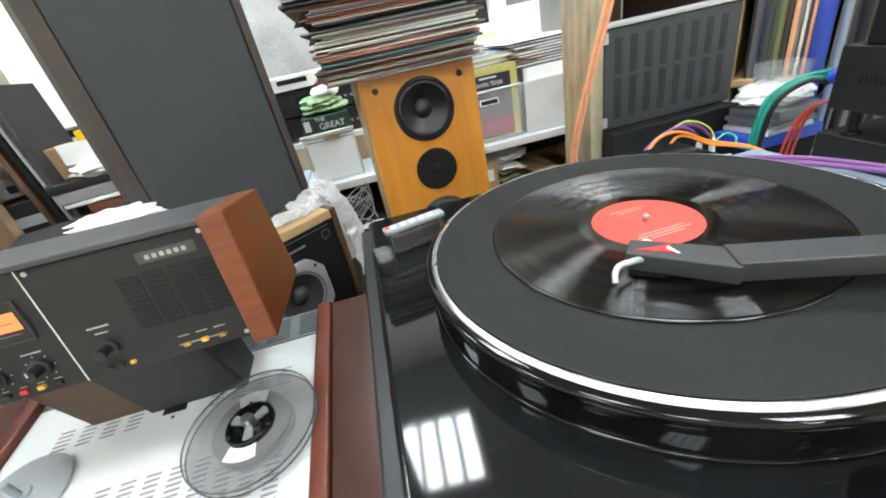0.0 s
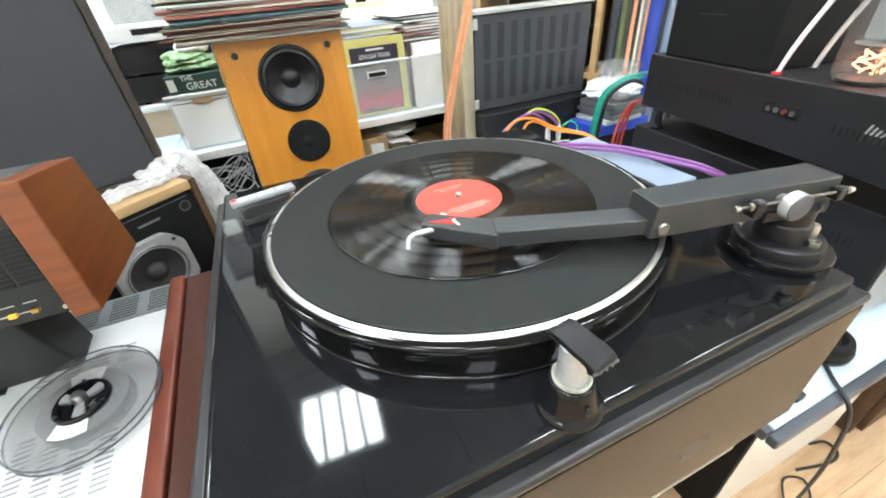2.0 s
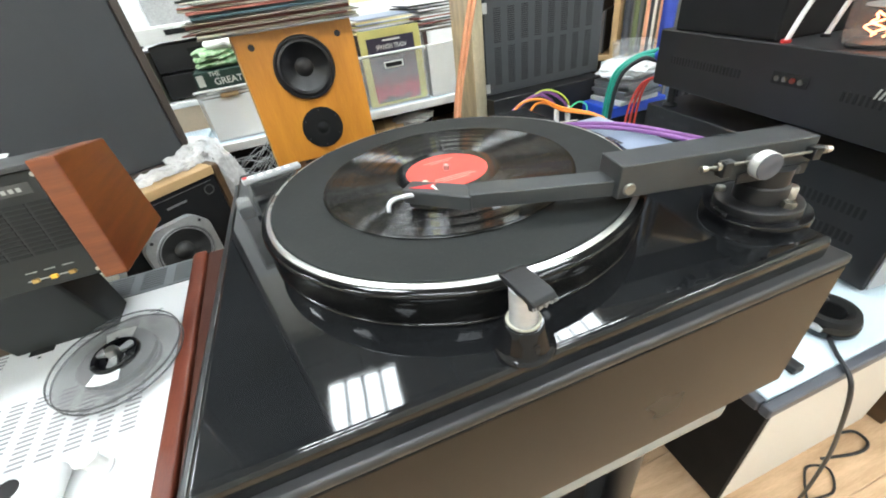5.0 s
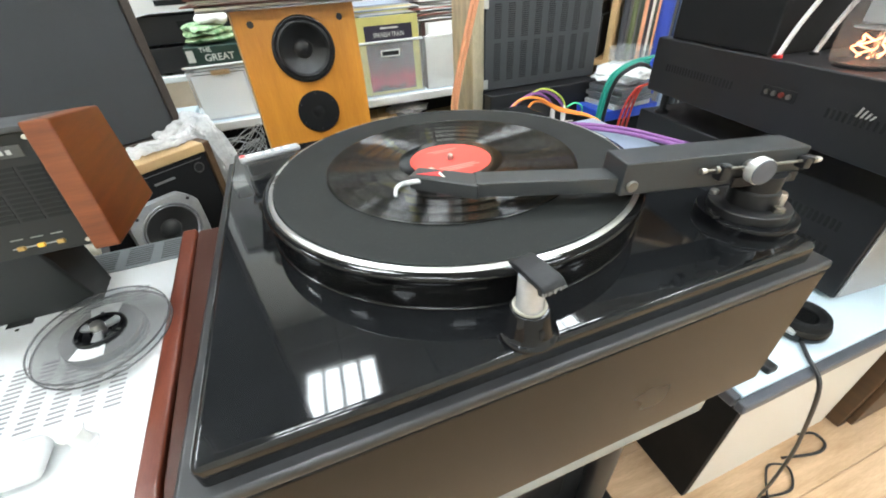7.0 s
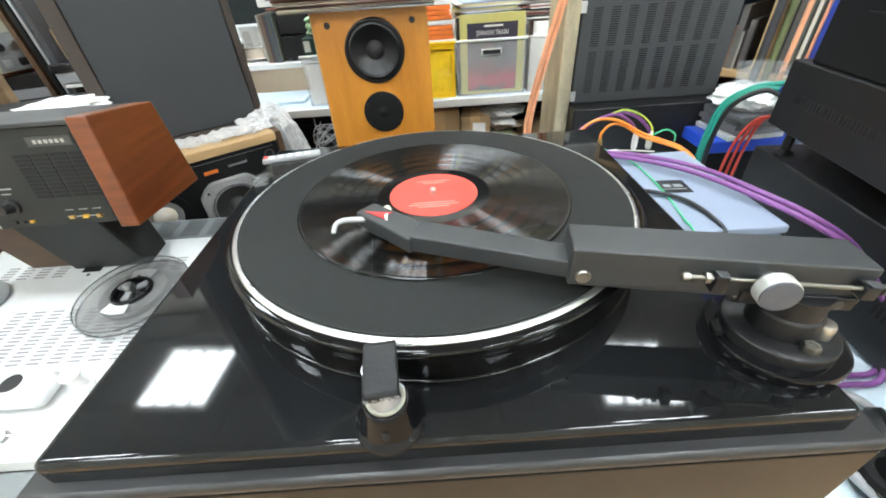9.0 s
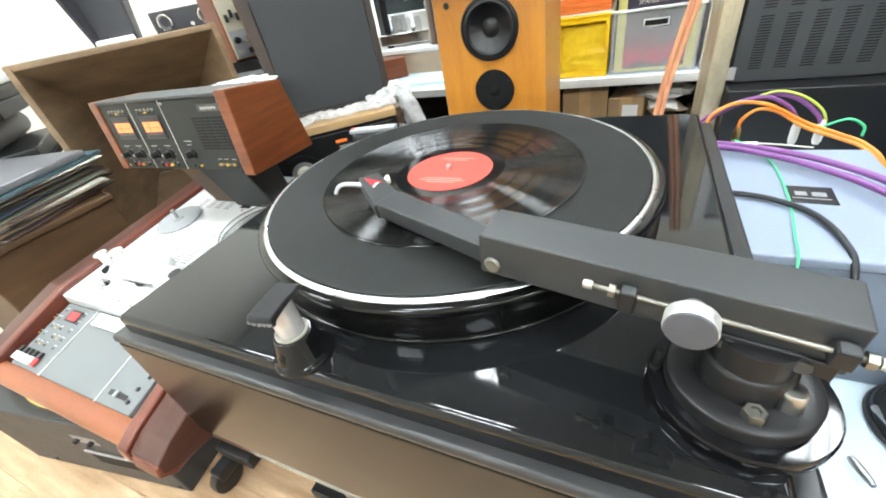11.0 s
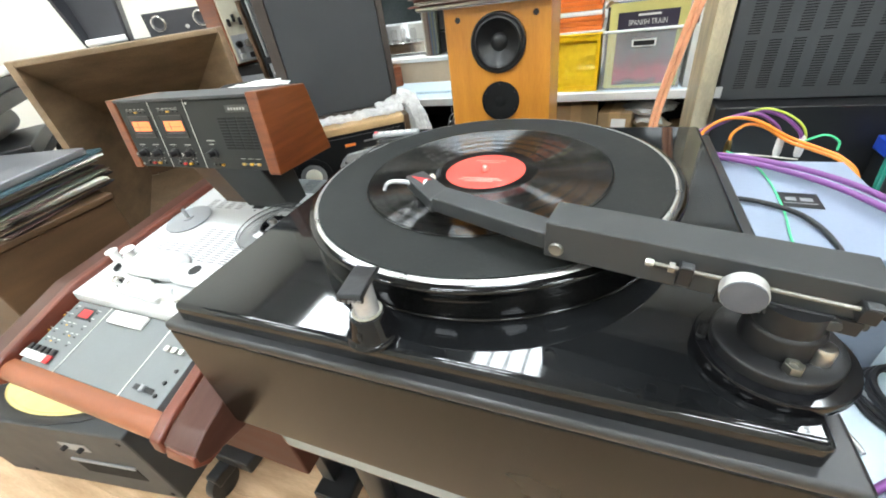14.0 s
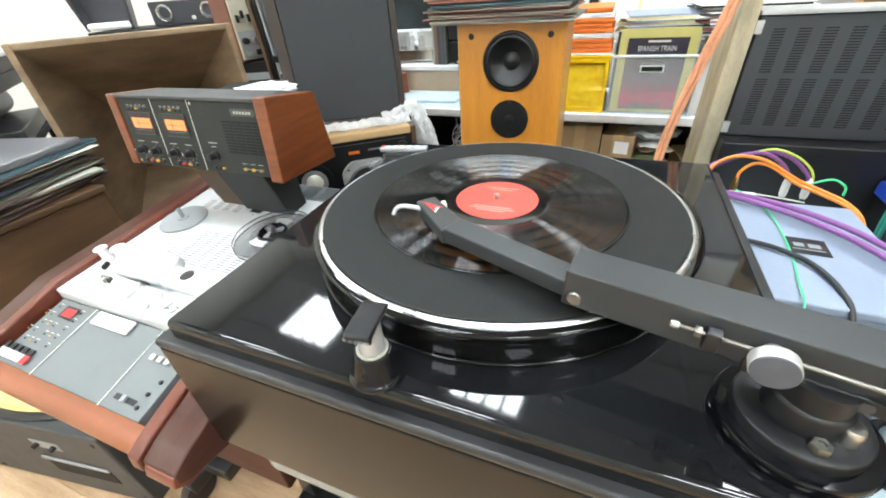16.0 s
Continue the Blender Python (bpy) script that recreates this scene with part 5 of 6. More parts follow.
DZ = .7805
crate("record_crate", pose(.235, 1.205, DZ, 0, 0, 0), .262, .34, .19, M_crate, "translucent white plastic crate of records", "crates on the desk")
cov = lp(pose(.238, 1.213, DZ + .006), "olive-bordered record sleeve with a dark picture in a crate", M_cover)
cov.scale = (.76, 1, .86)
part("picture", B((-.122, -.0012, .012), (.122, -.0002, .283), 0), M_covergrad, cov, "dark cover picture with a crimson lower part")
text_part("title", "SPANISH TRAIN", .026, pose(0, -.0016, .244, 90) @ Matrix.Diagonal((.86, 1.05, 1, 1)), M_lettering, cov)
part("name_bar", B((-.04, -.0018, .267), (.05, -.0013, .274), 0), M_lettering, cov)
for i in range(9):
    q = lp(pose(.238 + .01 * math.sin(i * 2.1), 1.225 + .012 * i, DZ + .006), "record sleeve standing upright in a plastic crate", M_spines, "records in the crates")
    q.scale = (.76, 1, .80 + .03 * math.sin(i))
crate("record_crate", pose(.51, 1.205, DZ), .262, .34, .19, M_milky, "translucent white plastic crate with a pink sleeve inside", "crates on the desk", False)
for i in range(8):
    q = lp(pose(.51 + .01 * math.sin(i * 1.3), 1.214 + .014 * i, DZ + .006), "pale record sleeve standing in a plastic crate", M_paper if i < 3 else M_spines, "records in the crates")
    q.scale = (.76, 1, .74 if i else .62)
pk = bmesh.new()
prism(pk, [(-.02, .08), (.0, .10), (.03, .11), (.05, .09), (.04, .075), (.045, .05), (.02, .06), (-.01, .055)], "y", 1.212, 1.2135)
solo("pink_print", pk, M_pinkprint, "pink printed shape on a pale sleeve", "print", pose(.50, 0, DZ + .03))
crate("record_crate", pose(.012, 1.205, DZ), .168, .34, .19, M_yelcrate, "yellow plastic crate with clear-wrapped contents", "crates on the desk", False)
yf = bmesh.new()
bmesh.ops.create_grid(yf, x_segments=30, y_segments=30, size=.5, matrix=pose(.012, 1.2155, DZ + .09, 90) @ Matrix.Diagonal((.145, .15, 1, 1)))
for v in yf.verts:
    v.co.y += .007 * abs(noise.noise(Vector((v.co.x * 9, 0, v.co.z * 34)))) + .0018 * noise.noise(v.co * 60)
solo("yellow_wrapping", yf, M_yelfilm, "crumpled shiny yellow film inside the yellow crate", "wrapping", smooth=20)
for i in range(6):
    q = lp(pose(.012, 1.236 + .02 * i, DZ + .006), "clear-wrapped yellowish sleeve in the yellow crate", M_yelcrate, "records in the crates")
    q.scale = (.47, 1, .62)
for i in range(9):
    o = thing("orange_box", pose(.0 + rnd.uniform(-.008, .008), 1.36, DZ + .205 + .0155 * i), "flat orange cardboard sleeve in a pile", "record sleeve", "orange sleeves piled on the crate")
    part("sleeve", B((-.088, -.15, 0), (.088, .15, .0148), .002, 1), M_orange if i % 4 != 3 else M_paper, o)
solo("pile_board", B((-.095, 1.205, DZ + .199), (.105, 1.545, DZ + .2045), .001, 1), M_white, "thin white board on the yellow crate", "board")
for i in range(12):
    o = thing("record_sleeve", pose(.235 + rnd.uniform(-.015, .015), 1.40, DZ + .262 + .0042 * i, 0, 0, rnd.uniform(-6, 6)), "record sleeve lying flat across the crates", "record sleeve", "records lying on the crates")
    part("sleeve", B((-.12, -.14, 0), (.12, .14, .0038), .0008, 1), (M_paper, M_manila, M_cover, M_blue)[i % 4] if i % 5 else M_sleeves, o)
for i in range(18):
    o = thing("record_sleeve", pose(.50 + rnd.uniform(-.02, .02), 1.40, DZ + .242 + .0052 * i, 0, 0, rnd.uniform(-8, 8)), "record sleeve lying flat across the crates", "record sleeve", "records lying on the crates")
    part("sleeve", B((-.15, -.15, 0), (.15, .15, .0046), .0008, 1), M_paper if i % 2 else M_sleeves, o)

# papers and folders standing behind the crates
for k, (x, y, w, h, mt, nm, lb) in enumerate(((.30, 1.585, .26, .38, M_manila, "manila_folder", "yellow manila folder standing behind the crates"), (.16, 1.63, .30, .46, M_tan, "cardboard_sheet", "tan cardboard sheet leaning behind the crates"), (.46, 1.60, .22, .42, M_paper, "paper_file", "white paper file standing behind the crates"), (.55, 1.625, .24, .47, M_paper, "paper_file", "white paper file standing behind the crates"))):
    o = thing(nm, pose(x, y, DZ, -5, 0, 3 - 2 * k), lb, "folder")
    part("sheet", B((-w / 2, 0, 0), (w / 2, .012, h), .002, 1), mt, o)
    part("sheet", B((-w / 2 + .01, -.006, 0), (w / 2 - .006, -.0004, h - .02), .001, 1), M_paper, o)
crate("plastic_box", pose(-.385, 1.215, DZ, 0, 0, 2), .19, .3, .175, M_crate, "translucent white plastic box full of small sleeves", "crates on the desk", False)
solo("paper_scrap", B((-.03, -.002, 0), (.03, 0, .016), .004, 2), M_card, "brown oval label on the plastic box", "label", pose(-.372, 1.2135, DZ + .15, 0, 0, 2))
for i in range(10):
    q = lp(pose(-.385, 1.2225 + .024 * i, DZ + .006), "pale disc sleeve standing in a plastic box", M_spines if i % 3 == 1 else M_paper, "records in the crates")
    q.scale = (.54, 1, .46)
gb = thing("boxed_set", pose(-.375, 1.22, DZ + .186, 0, 0, 3), "dark green boxed record set with big pale lettering", "box")
part("case", B((-.085, 0, 0), (.085, .2, .052), .002), M_deepgreen, gb)
text_part("lettering", "GREAT", .030, pose(.018, -.0006, .017, 90), M_lettering, gb, bold=.0004)
text_part("lettering", "THE", .020, pose(-.02, -.0006, .042, 90), M_lettering, gb, bold=.0003)
part("emblem", B((-.080, -.0008, .008), (-.058, -.0002, .044), 0), M_lettering, gb)
cl = bmesh.new()
for k, (zz, r) in enumerate(((0, .085), (.018, .08), (.034, .07))):
    bmesh.ops.create_icosphere(cl, subdivisions=3, radius=1, matrix=Matrix.LocRotScale((-.01 * k, .09, .015 + zz), None, (r, .07, .016)))
for v in cl.verts:
    v.co += Vector((noise.noise(v.co * 30), noise.noise(v.co * 31), noise.noise(v.co * 29) * .7)) * .014
solo("folded_cloth", cl, M_green, "rumpled green and white cloth on a boxed set", "cloth", pose(-.37, 1.22, DZ + .2385))
cw = bmesh.new()
bmesh.ops.create_icosphere(cw, subdivisions=3, radius=1, matrix=Matrix.LocRotScale((0, .09, .0), None, (.055, .06, .022)))
for v in cw.verts:
    v.co += Vector((noise.noise(v.co * 35), noise.noise(v.co * 31), noise.noise(v.co * 29))) * .01
solo("white_cloth", cw, M_paper, "bunched white cloth on the green one", "cloth", pose(-.355, 1.22, DZ + .31))


def deck_unit(m, size, material, label, trim=None, slits=0):
    t = thing("hifi_unit", m, label, "hi-fi unit", "hi-fi units on the desk")
    a, b, c = size
    part("case", B((-a / 2, 0, .008), (a / 2, b, c), .003), material, t)
    for x in (-a / 2 + .03, a / 2 - .03):
        for y in (.03, b - .03):
            part("foot", L([(0, 0), (.012, 0), (.012, .0078), (0, .0078)], 14, pose(x, y, 0)), M_black, t)
    part("tray", B((-a * .18, -.0022, c * .5), (a * .1, -.0002, c * .8), .0005, 1), M_dark, t)
    for i in range(4):
        part("button", L([(0, .0002), (.006, .0002), (.0055, .006), (0, .0065)], 14, pose(a * .2 + .025 * i, 0, c * .45, 90)), trim or material, t)
    return t


LZ = .906
lgd = thing("desk_ledge", pose(0, 0, 0), "low white-topped ledge along the back of the desk", "ledge")
part("front_board", B((-1.35, 1.452, DZ), (-.10, 1.464, LZ - .0205), .001, 1), M_tan, lgd, "bare tan board")
part("ledge_top", B((-1.36, 1.44, LZ - .02), (-.09, 1.93, LZ - .0005), .002), M_white, lgd)
part("ledge_step", B((-1.3, 1.27, DZ), (-.52, 1.4515, DZ + .012), .003), M_table, lgd, "pale blue board lying on the desk")
deck_unit(pose(-.42, 1.48, LZ, 0, 0, 0), (.40, .3, .095), M_black, "black hi-fi unit at the bottom of a stack", M_grey)
deck_unit(pose(-.42, 1.485, LZ + .096), (.40, .3, .10), M_black, "black hi-fi unit with round dials in a stack", M_grey)
deck_unit(pose(-.46, 1.465, LZ + .197, 0, 0, 2), (.42, .28, .06), M_white, "white disc player on top of a stack", M_silver)
for i in range(8):
    q = lp(pose(-.690 + .0085 * i, 1.56, LZ, 0, 0, 90), "record sleeve standing on edge beside the units", M_spines, "records on the desk")
    q.scale = (.58, 1.6, .57)
# silver valve amplifier far along the desk
va = thing("valve_amplifier", pose(-.86, 1.60, LZ, 0, 0, 6), "small silver valve amplifier with glass valves", "amplifier")
part("chassis", B((-.13, -.09, .01), (.13, .09, .06), .003), M_chrome, va)
for x in (-.09, -.04, .01, .06):
    part("valve", L([(.0, .061), (.016, .061), (.016, .10), (.012, .115), (0, .118)], 20, pose(x, -.03, 0)), M_smoke, va)
part("transformer", B((-.10, .02, .0605), (-.02, .08, .13), .003), M_silver, va)
part("transformer", B((.02, .02, .0605), (.10, .08, .13), .003), M_silver, va)
wbx = thing("wooden_radio", pose(-.93, 1.36, DZ + .0125, 0, 0, 40), "small red-brown wooden box on the desk", "box")
part("case", B((-.12, -.05, 0), (.12, .06, .09), .004), M_mahog, wbx)

# ---- vented rack case at the right rear ----
VC = pose(.372, .662, 0, 0, 0, 0)
vc = thing("equipment_rack", VC, "grey vented equipment case in a steel frame", "rack")
part("case", B((0, .0, .885), (.385, .09, 1.128), .004), M_vent, vc, "grey vented steel case")
part("top_lip", B((-.002, -.006, 1.1285), (.387, .09, 1.137), .001, 1), M_silver, vc)
part("lower_case", B((-.005, -.05, .694), (.368, .09, .884), .004), M_black, vc)
slit = B((0, -.0006, 0), (.021, .0005, .0019), 0)
slit_mesh = bpy.data.meshes.new("vent_slot")
slit.to_mesh(slit_mesh)
slit.free()
slit_mesh.materials.append(M_mattblk)
for z0, rows_n in ((.912, 20), (1.022, 17)):
    for i in range(8):
        for j in range(rows_n):
            o = new("vent_slot", slit_mesh)
            o.parent = vc
            o.location = (.028 + i * .0425, 0, z0 + j * .0050)
for z in (.893, 1.095):
    part("bracket", B((-.006, -.006, z), (.008, -.0003, z + .025), .001, 1), M_silver, vc)
solo("steel_post", B((.331, .655, .694), (.366, .800, 1.40), .002, 1), M_galv, "yellowed steel rack upright", "post")
solo("copper_flex", S([(.235, .585, .60), (.237, .59, .80), (.243, .588, .90), (.262, .56, 1.03), (.285, .53, 1.16), (.305, .50, 1.30)], .0055, 10, 8), M_salmon, "thick copper-coloured speaker flex rising past the post", "cable")
solo("copper_flex", S([(.245, .583, .60), (.247, .588, .80), (.253, .586, .90), (.272, .558, 1.03), (.295, .528, 1.16), (.315, .498, 1.30)], .005, 10, 8), M_salmon, "second strand of copper-coloured speaker flex", "cable")

# ---- cables behind the case ----
def plug(p, d, material, label, r=.007, ln=.032):
    p, d = Vector(p), Vector(d).normalized()
    q = d.to_track_quat("Z", "Y").to_matrix().to_4x4()
    return solo("plug", L([(0, 0), (r * .7, 0), (r * .8, .002), (r, .006), (r, ln * .7), (r * .6, ln), (0, ln)], 14, Matrix.Translation(p) @ q), material, label, "plug")


def cable(pts, r, material, label):
    return solo("cable", S(pts, r, 8, 8), material, label, "cable")


cable([(.310, .398, 0.884), (.311, .40, 0.906), (.341, .402, 0.927), (.386, .400, 0.924), (.440, .392, 0.896), (.480, .372, 0.884), (.506, .350, 0.876), (.521, .318, 0.858), (.526, .296, 0.80), (.53, .28, 0.700)], .0031, M_cabO, "orange signal cable arching over the case")
cable([(.355, .398, 0.882), (.357, .400, 0.900), (.375, .402, 0.916), (.402, .400, 0.912), (.440, .388, 0.890), (.474, .362, 0.883), (.500, .338, 0.876), (.514, .308, 0.858), (.519, .286, 0.80), (.523, .27, 0.700)], .0029, M_cabO, "second thin orange signal cable")
cable([(.285, .40, 0.876), (.300, .405, 0.898), (.335, .408, 0.922), (.382, .408, 0.934), (.415, .406, 0.918), (.432, .405, 0.896), (.434, .404, 0.888)], .0032, M_cabP, "purple signal cable arching over the case")
cable([(.292, .41, 0.874), (.33, .415, 0.910), (.385, .412, 0.936), (.425, .410, 0.928), (.455, .406, 0.904), (.464, .404, 0.888)], .0032, M_cabP, "purple signal cable with a white plug")
plug((.434, .402, .857), (0, .1, 0.977), M_white, "slim white signal cable plug", .0062, .038)
plug((.465, .401, .857), (0, .1, 0.977), M_white, "slim white signal cable plug", .0062, .038)
plug((.310, .398, .861), (0, 0, 0.977), M_brass, "small brass phono cable plug", .0055, .028)
plug((.355, .398, .861), (0, 0, 0.977), M_brass, "small brass phono cable plug", .0055, .028)
cable([(.375, .41, 0.936), (.40, .409, 0.942), (.432, .406, 0.932), (.458, .404, 0.912), (.468, .403, 0.890), (.460, .40, 0.875)], .0019, M_cabYG, "thin yellow-green earth wire")
cable([(.465, .40, 0.886), (.492, .398, 0.898), (.512, .395, 0.888), (.514, .392, 0.873)], .0019, M_cabG, "short thin green earth wire")
cable([(.296, .345, .885), (.36, .313, .890), (.42, .268, .893), (.472, .208, .893), (.508, .13, .890), (.545, .065, .880), (.600, .03, .84), (.640, -.02, .76), (.615, -.070, .704), (.560, -.076, .700), (.503, -.078, .700), (.431, -.130, .700), (.37, -.185, .700)], .0044, M_cabP, "thick purple cable across the case")
cable([(.296, .330, .886), (.355, .297, .890), (.410, .25, .892), (.455, .195, .892), (.492, .118, .890), (.530, .050, .880), (.588, .01, .84), (.628, -.04, .76), (.605, -.086, .704), (.555, -.090, .700), (.506, -.092, .700), (.437, -.142, .700), (.378, -.196, .700)], .0044, M_cabP, "second thick purple cable across the case")
cable([(.345, .36, .882), (.365, .33, .881), (.381, .272, .880), (.379, .17, .880), (.368, .09, .880), (.362, .045, .877), (.36, .02, .83), (.358, -.05, .76), (.36, -.14, .697), (.40, -.18, .697)], .0014, M_cabG, "thin green wire trailing over the case")
cable([(.30, .178, .883), (.33, .176, .883), (.365, .162, .883), (.394, .132, .883), (.408, .085, .880), (.410, .045, .868), (.405, .0, .80), (.40, -.05, .703), (.39, -.12, .700)], .0036, M_cabK, "black cable draped over the pale case")
cable([(.44, .33, .881), (.40, .345, .880), (.36, .352, .880), (.33, .35, .882)], .0011, M_ivory, "thin pale wire on the case")
solo("wire_joint", B((.352, .347, .8772), (.376, .353, .882), .002), M_white, "white tape joint on the wires", "tape")
# coil of cable with plugs and headphones on the table
co = bmesh.new()
for k in range(4):
    n = 40
    pts = [(.525 + (.058 - .004 * k) * math.cos(2 * math.pi * i / n), .002 + (.058 - .004 * k) * math.sin(2 * math.pi * i / n), .6985 + .007 * k) for i in range(n + 1)]
    sweep(co, pts, .0042, 7, 1)
solo("cable_coil", co, M_cabK, "coil of black cable on the pale table", "cable")
for x, y, mt in ((.43, -.06, M_nickel), (.470, .012, M_nickel), (.482, .004, M_chrome)):
    plug((x, y, .708), (.3, -1, .12), mt, "small metal phono plug", .0045, .03)
cable([(.33, -.02, .699), (.37, -.08, .698), (.41, -.13, .698), (.46, -.15, .698)], .0035, M_cabK, "thin black cable on the table")
hp = thing("headphones", pose(.492, -.216, .6940, 0, 0, 25), "black headphones lying on the pale table", "headphones")
part("ear_cup", L([(0, .001), (.036, .001), (.040, .006), (.040, .018), (.033, .026), (.02, .028), (0, .022)], 32), M_platter, hp)
part("ear_pad", L([(.020, .027), (.027, .034), (.035, .032), (.038, .024), (.034, .022)], 32), M_mattblk, hp)
part("ear_cup", L([(0, 0), (.034, 0), (.038, .006), (.036, .018), (.02, .024), (0, .02)], 32, pose(.045, .03, .012, 35, 30)), M_black, hp)
part("headband", S([(-.035, .0, .015), (-.03, .06, .03), (.02, .095, .04), (.06, .07, .035), (.06, .035, .03)], .006, 8, 8), M_grey, hp)
cable([(.47, -.235, .700), (.445, -.262, .700), (.428, -.290, .694), (.432, -.302, .66), (.48, -.305, .55), (.535, -.305, .42), (.60, -.30, .24), (.67, -.29, .08), (.73, -.285, .008), (.82, -.30, .006), (.87, -.26, .006), (.83, -.235, .006), (.78, -.26, .009), (.70, -.33, .006), (.60, -.42, .006), (.45, -.5, .006)], .0031, M_cabK, "black cable hanging from the table edge to the floor")
cable([(.88, -.235, .006), (.98, -.262, .006), (1.03, -.255, .006), (1.035, -.222, .006), (.99, -.206, .006)], .004, M_cabK, "black cable loop on the floor")
solo("black_clip", B((.366, -.262, .6937), (.385, -.235, .706), .003), M_black, "small black clip on the table", "clip")
solo("plastic_strip", B((.45, -.17, .6937), (.60, -.155, .699), .002), M_white, "thin white strip on the table", "strip")

# ---- amplifiers at the right ----
AMP = pose(.645, .330, .925, 0, 0, -9.3)
am = thing("tube_amplifier", AMP, "wide black valve amplifier chassis with glass valves", "amplifier")
part("chassis", B((0, -.66, 0), (.34, 0, .112), .003), M_amp, am)
sk = part("socket_panel", B((-.0015, -.358, .055), (-.0002, -.296, .073), .0004, 1), M_dark, am)
for i, mt in enumerate((M_dullsteel, M_dullsteel, M_deadred, M_dullsteel)):
    part("socket", L([(0, 0), (.0042, 0), (.0042, .003), (.0025, .0035), (0, .002)], 16, pose(-.0016, -.307 - .0135 * i, .064, 90, 0, -90)), mt, sk)
for y0, n in ((-.05, 22), (-.41, 26)):
    for i in range(n):
        part("slot", B((-.0008, y0 - i * .0085 - .004, .050), (.0004, y0 - i * .0085, .064), 0), M_dark, am)
for i in range(4):
    y0 = -.452 - i * .0062
    part("badge_bar", prism(bmesh.new(), [(y0, .062), (y0 + .0026, .062), (y0 - .0012, .075 - .0022 * i), (y0 - .0038, .075 - .0022 * i)], "x", -.0012, -.0002), M_ash, am)
for x, y in ((.03, -.035), (.31, -.035), (.03, -.60), (.31, -.60)):
    part("foot", L([(0, -.0495), (.016, -.0495), (.016, -.045), (.008, -.040), (.008, -.0005), (0, -.0005)], 20, pose(x, y, 0)), M_black, am)
tf = thing("transformer_box", AMP @ pose(.006, -.035, .1122), "tall black transformer cover on the amplifier", "transformer")
part("cover", B((0, -.24, 0), (.24, 0, .22), .004), M_mattblk, tf)
part("badge", B((-.001, -.13, .08), (-.0002, -.07, .0815), 0), M_black, tf)
for x, y in ((.012, -.288), (.078, -.294)):
    ro = thing("handle_rod", AMP @ pose(x, y, .1122), "white rod rising from the amplifier", "rod", "amplifier rods")
    part("rod", S([(0, 0, 0.001), (.006, -.011, .05), (.022, -.027, .11), (.046, -.046, .18), (.07, -.06, .23)], .0038, 10, 6), M_white, ro)
    part("collar", L([(0, 0), (.0075, 0), (.0075, .004), (.0, .0045)], 16), M_red if x < .05 else M_black, ro)
for x, y in ((.058, -.386), (.18, -.41)):
    vt = thing("valve", AMP @ pose(x, y, .1123), "large glowing glass valve", "valve", "amplifier valves")
    part("glass", L([(.030, .0), (.040, .004), (.044, .03), (.044, .11), (.036, .14), (.012, .155), (0, .157)], 36), M_smoke, vt)
    part("base", L([(0, .0), (.036, .0), (.036, .006), (0, .007)], 30), M_black, vt)
    part("plate", B((-.016, -.020, .055), (.016, .020, .12), .004), M_grey, vt)
    for k in range(5):
        part("support_rod", rod((-.02 + .01 * k, -.022 + .01 * (k % 3), .008), (-.02 + .01 * k, -.022 + .01 * (k % 3), .056), .0012, 8), M_chrome, vt)
    for k in range(5):
        w = [radians(72 * k + 40 * j) for j in range(5)]
        part("heater", S([((.012 + .006 * (j % 3)) * math.cos(w[j]), (.012 + .006 * (j % 3)) * math.sin(w[j]), .012 + .007 * j) for j in range(5)], .0013, 8, 5), M_glow, vt, "glowing heater wire")
    part("mica_disc", L([(0, .050), (.030, .050), (.031, .0515), (0, .052)], 28), M_silver, vt)
    part("getter_flash", L([(.0435, .006), (.0437, .018), (.0432, .030)], 36), M_smoke, vt)
LA = pose(.651, .340, .694, 0, 0, -5.7)
la = thing("power_amplifier", LA, "black power amplifier with side vents on the table", "amplifier")
part("chassis", B((0, -.545, .008), (.36, 0, .181), .003), M_amp, la)
for x, y in ((.03, -.04), (.33, -.04), (.03, -.50), (.33, -.50)):
    part("foot", L([(0, 0), (.014, 0), (.014, .0078), (0, .0078)], 16, pose(x, y, 0)), M_black, la)
for z in (.07, .115):
    for i in range(16):
        part("slot", B((-.0008, -.36 - i * .009 - .005, z), (.0004, -.36 - i * .009, z + .018), 0), M_dark, la)
bkp = part("rear_panel", B((.004, -.5485, .012), (.356, -.5452, .176), .001, 1), M_grey, la, "grey terminal panel")
for x, mt in ((.06, M_cabG), (.09, M_red), (.16, M_cabG), (.19, M_red)):
    part("terminal", L([(0, 0), (.008, 0), (.008, .012), (.005, .018), (0, .018)], 16, pose(x, -.5486, .10, 90)), mt, bkp)
# plug and looms at the amplifier's end
solo("mains_plug", L([(0, 0), (.017, 0), (.018, .006), (.018, .026), (.010, .040), (0, .040)], 20, pose(.690, .326, .975) @ pose(0, 0, 0, -90, 0, 12)), M_bluep, "bright blue round mains connector", "plug")
for k, (mt, ex) in enumerate(((M_cabT, 0), (M_cabT, .012), (M_cabK, -.012))):
    cable([(.682, .362, .975 + ex), (.66, .40 + ex, .968), (.63, .43 + ex, .93), (.62, .44 + ex, .85), (.63, .45 + ex, .76), (.65, .46 + ex, .702)], .0052, mt, "thick teal and black mains cable bending down")
for k in range(3):
    cable([(.672, .336, .935), (.655 + .008 * k, .37, .915), (.645 + .014 * k, .39, .86), (.645 + .016 * k, .40, .77), (.65 + .016 * k, .40, .699)], .003, M_cabR, "red speaker wire bending down")

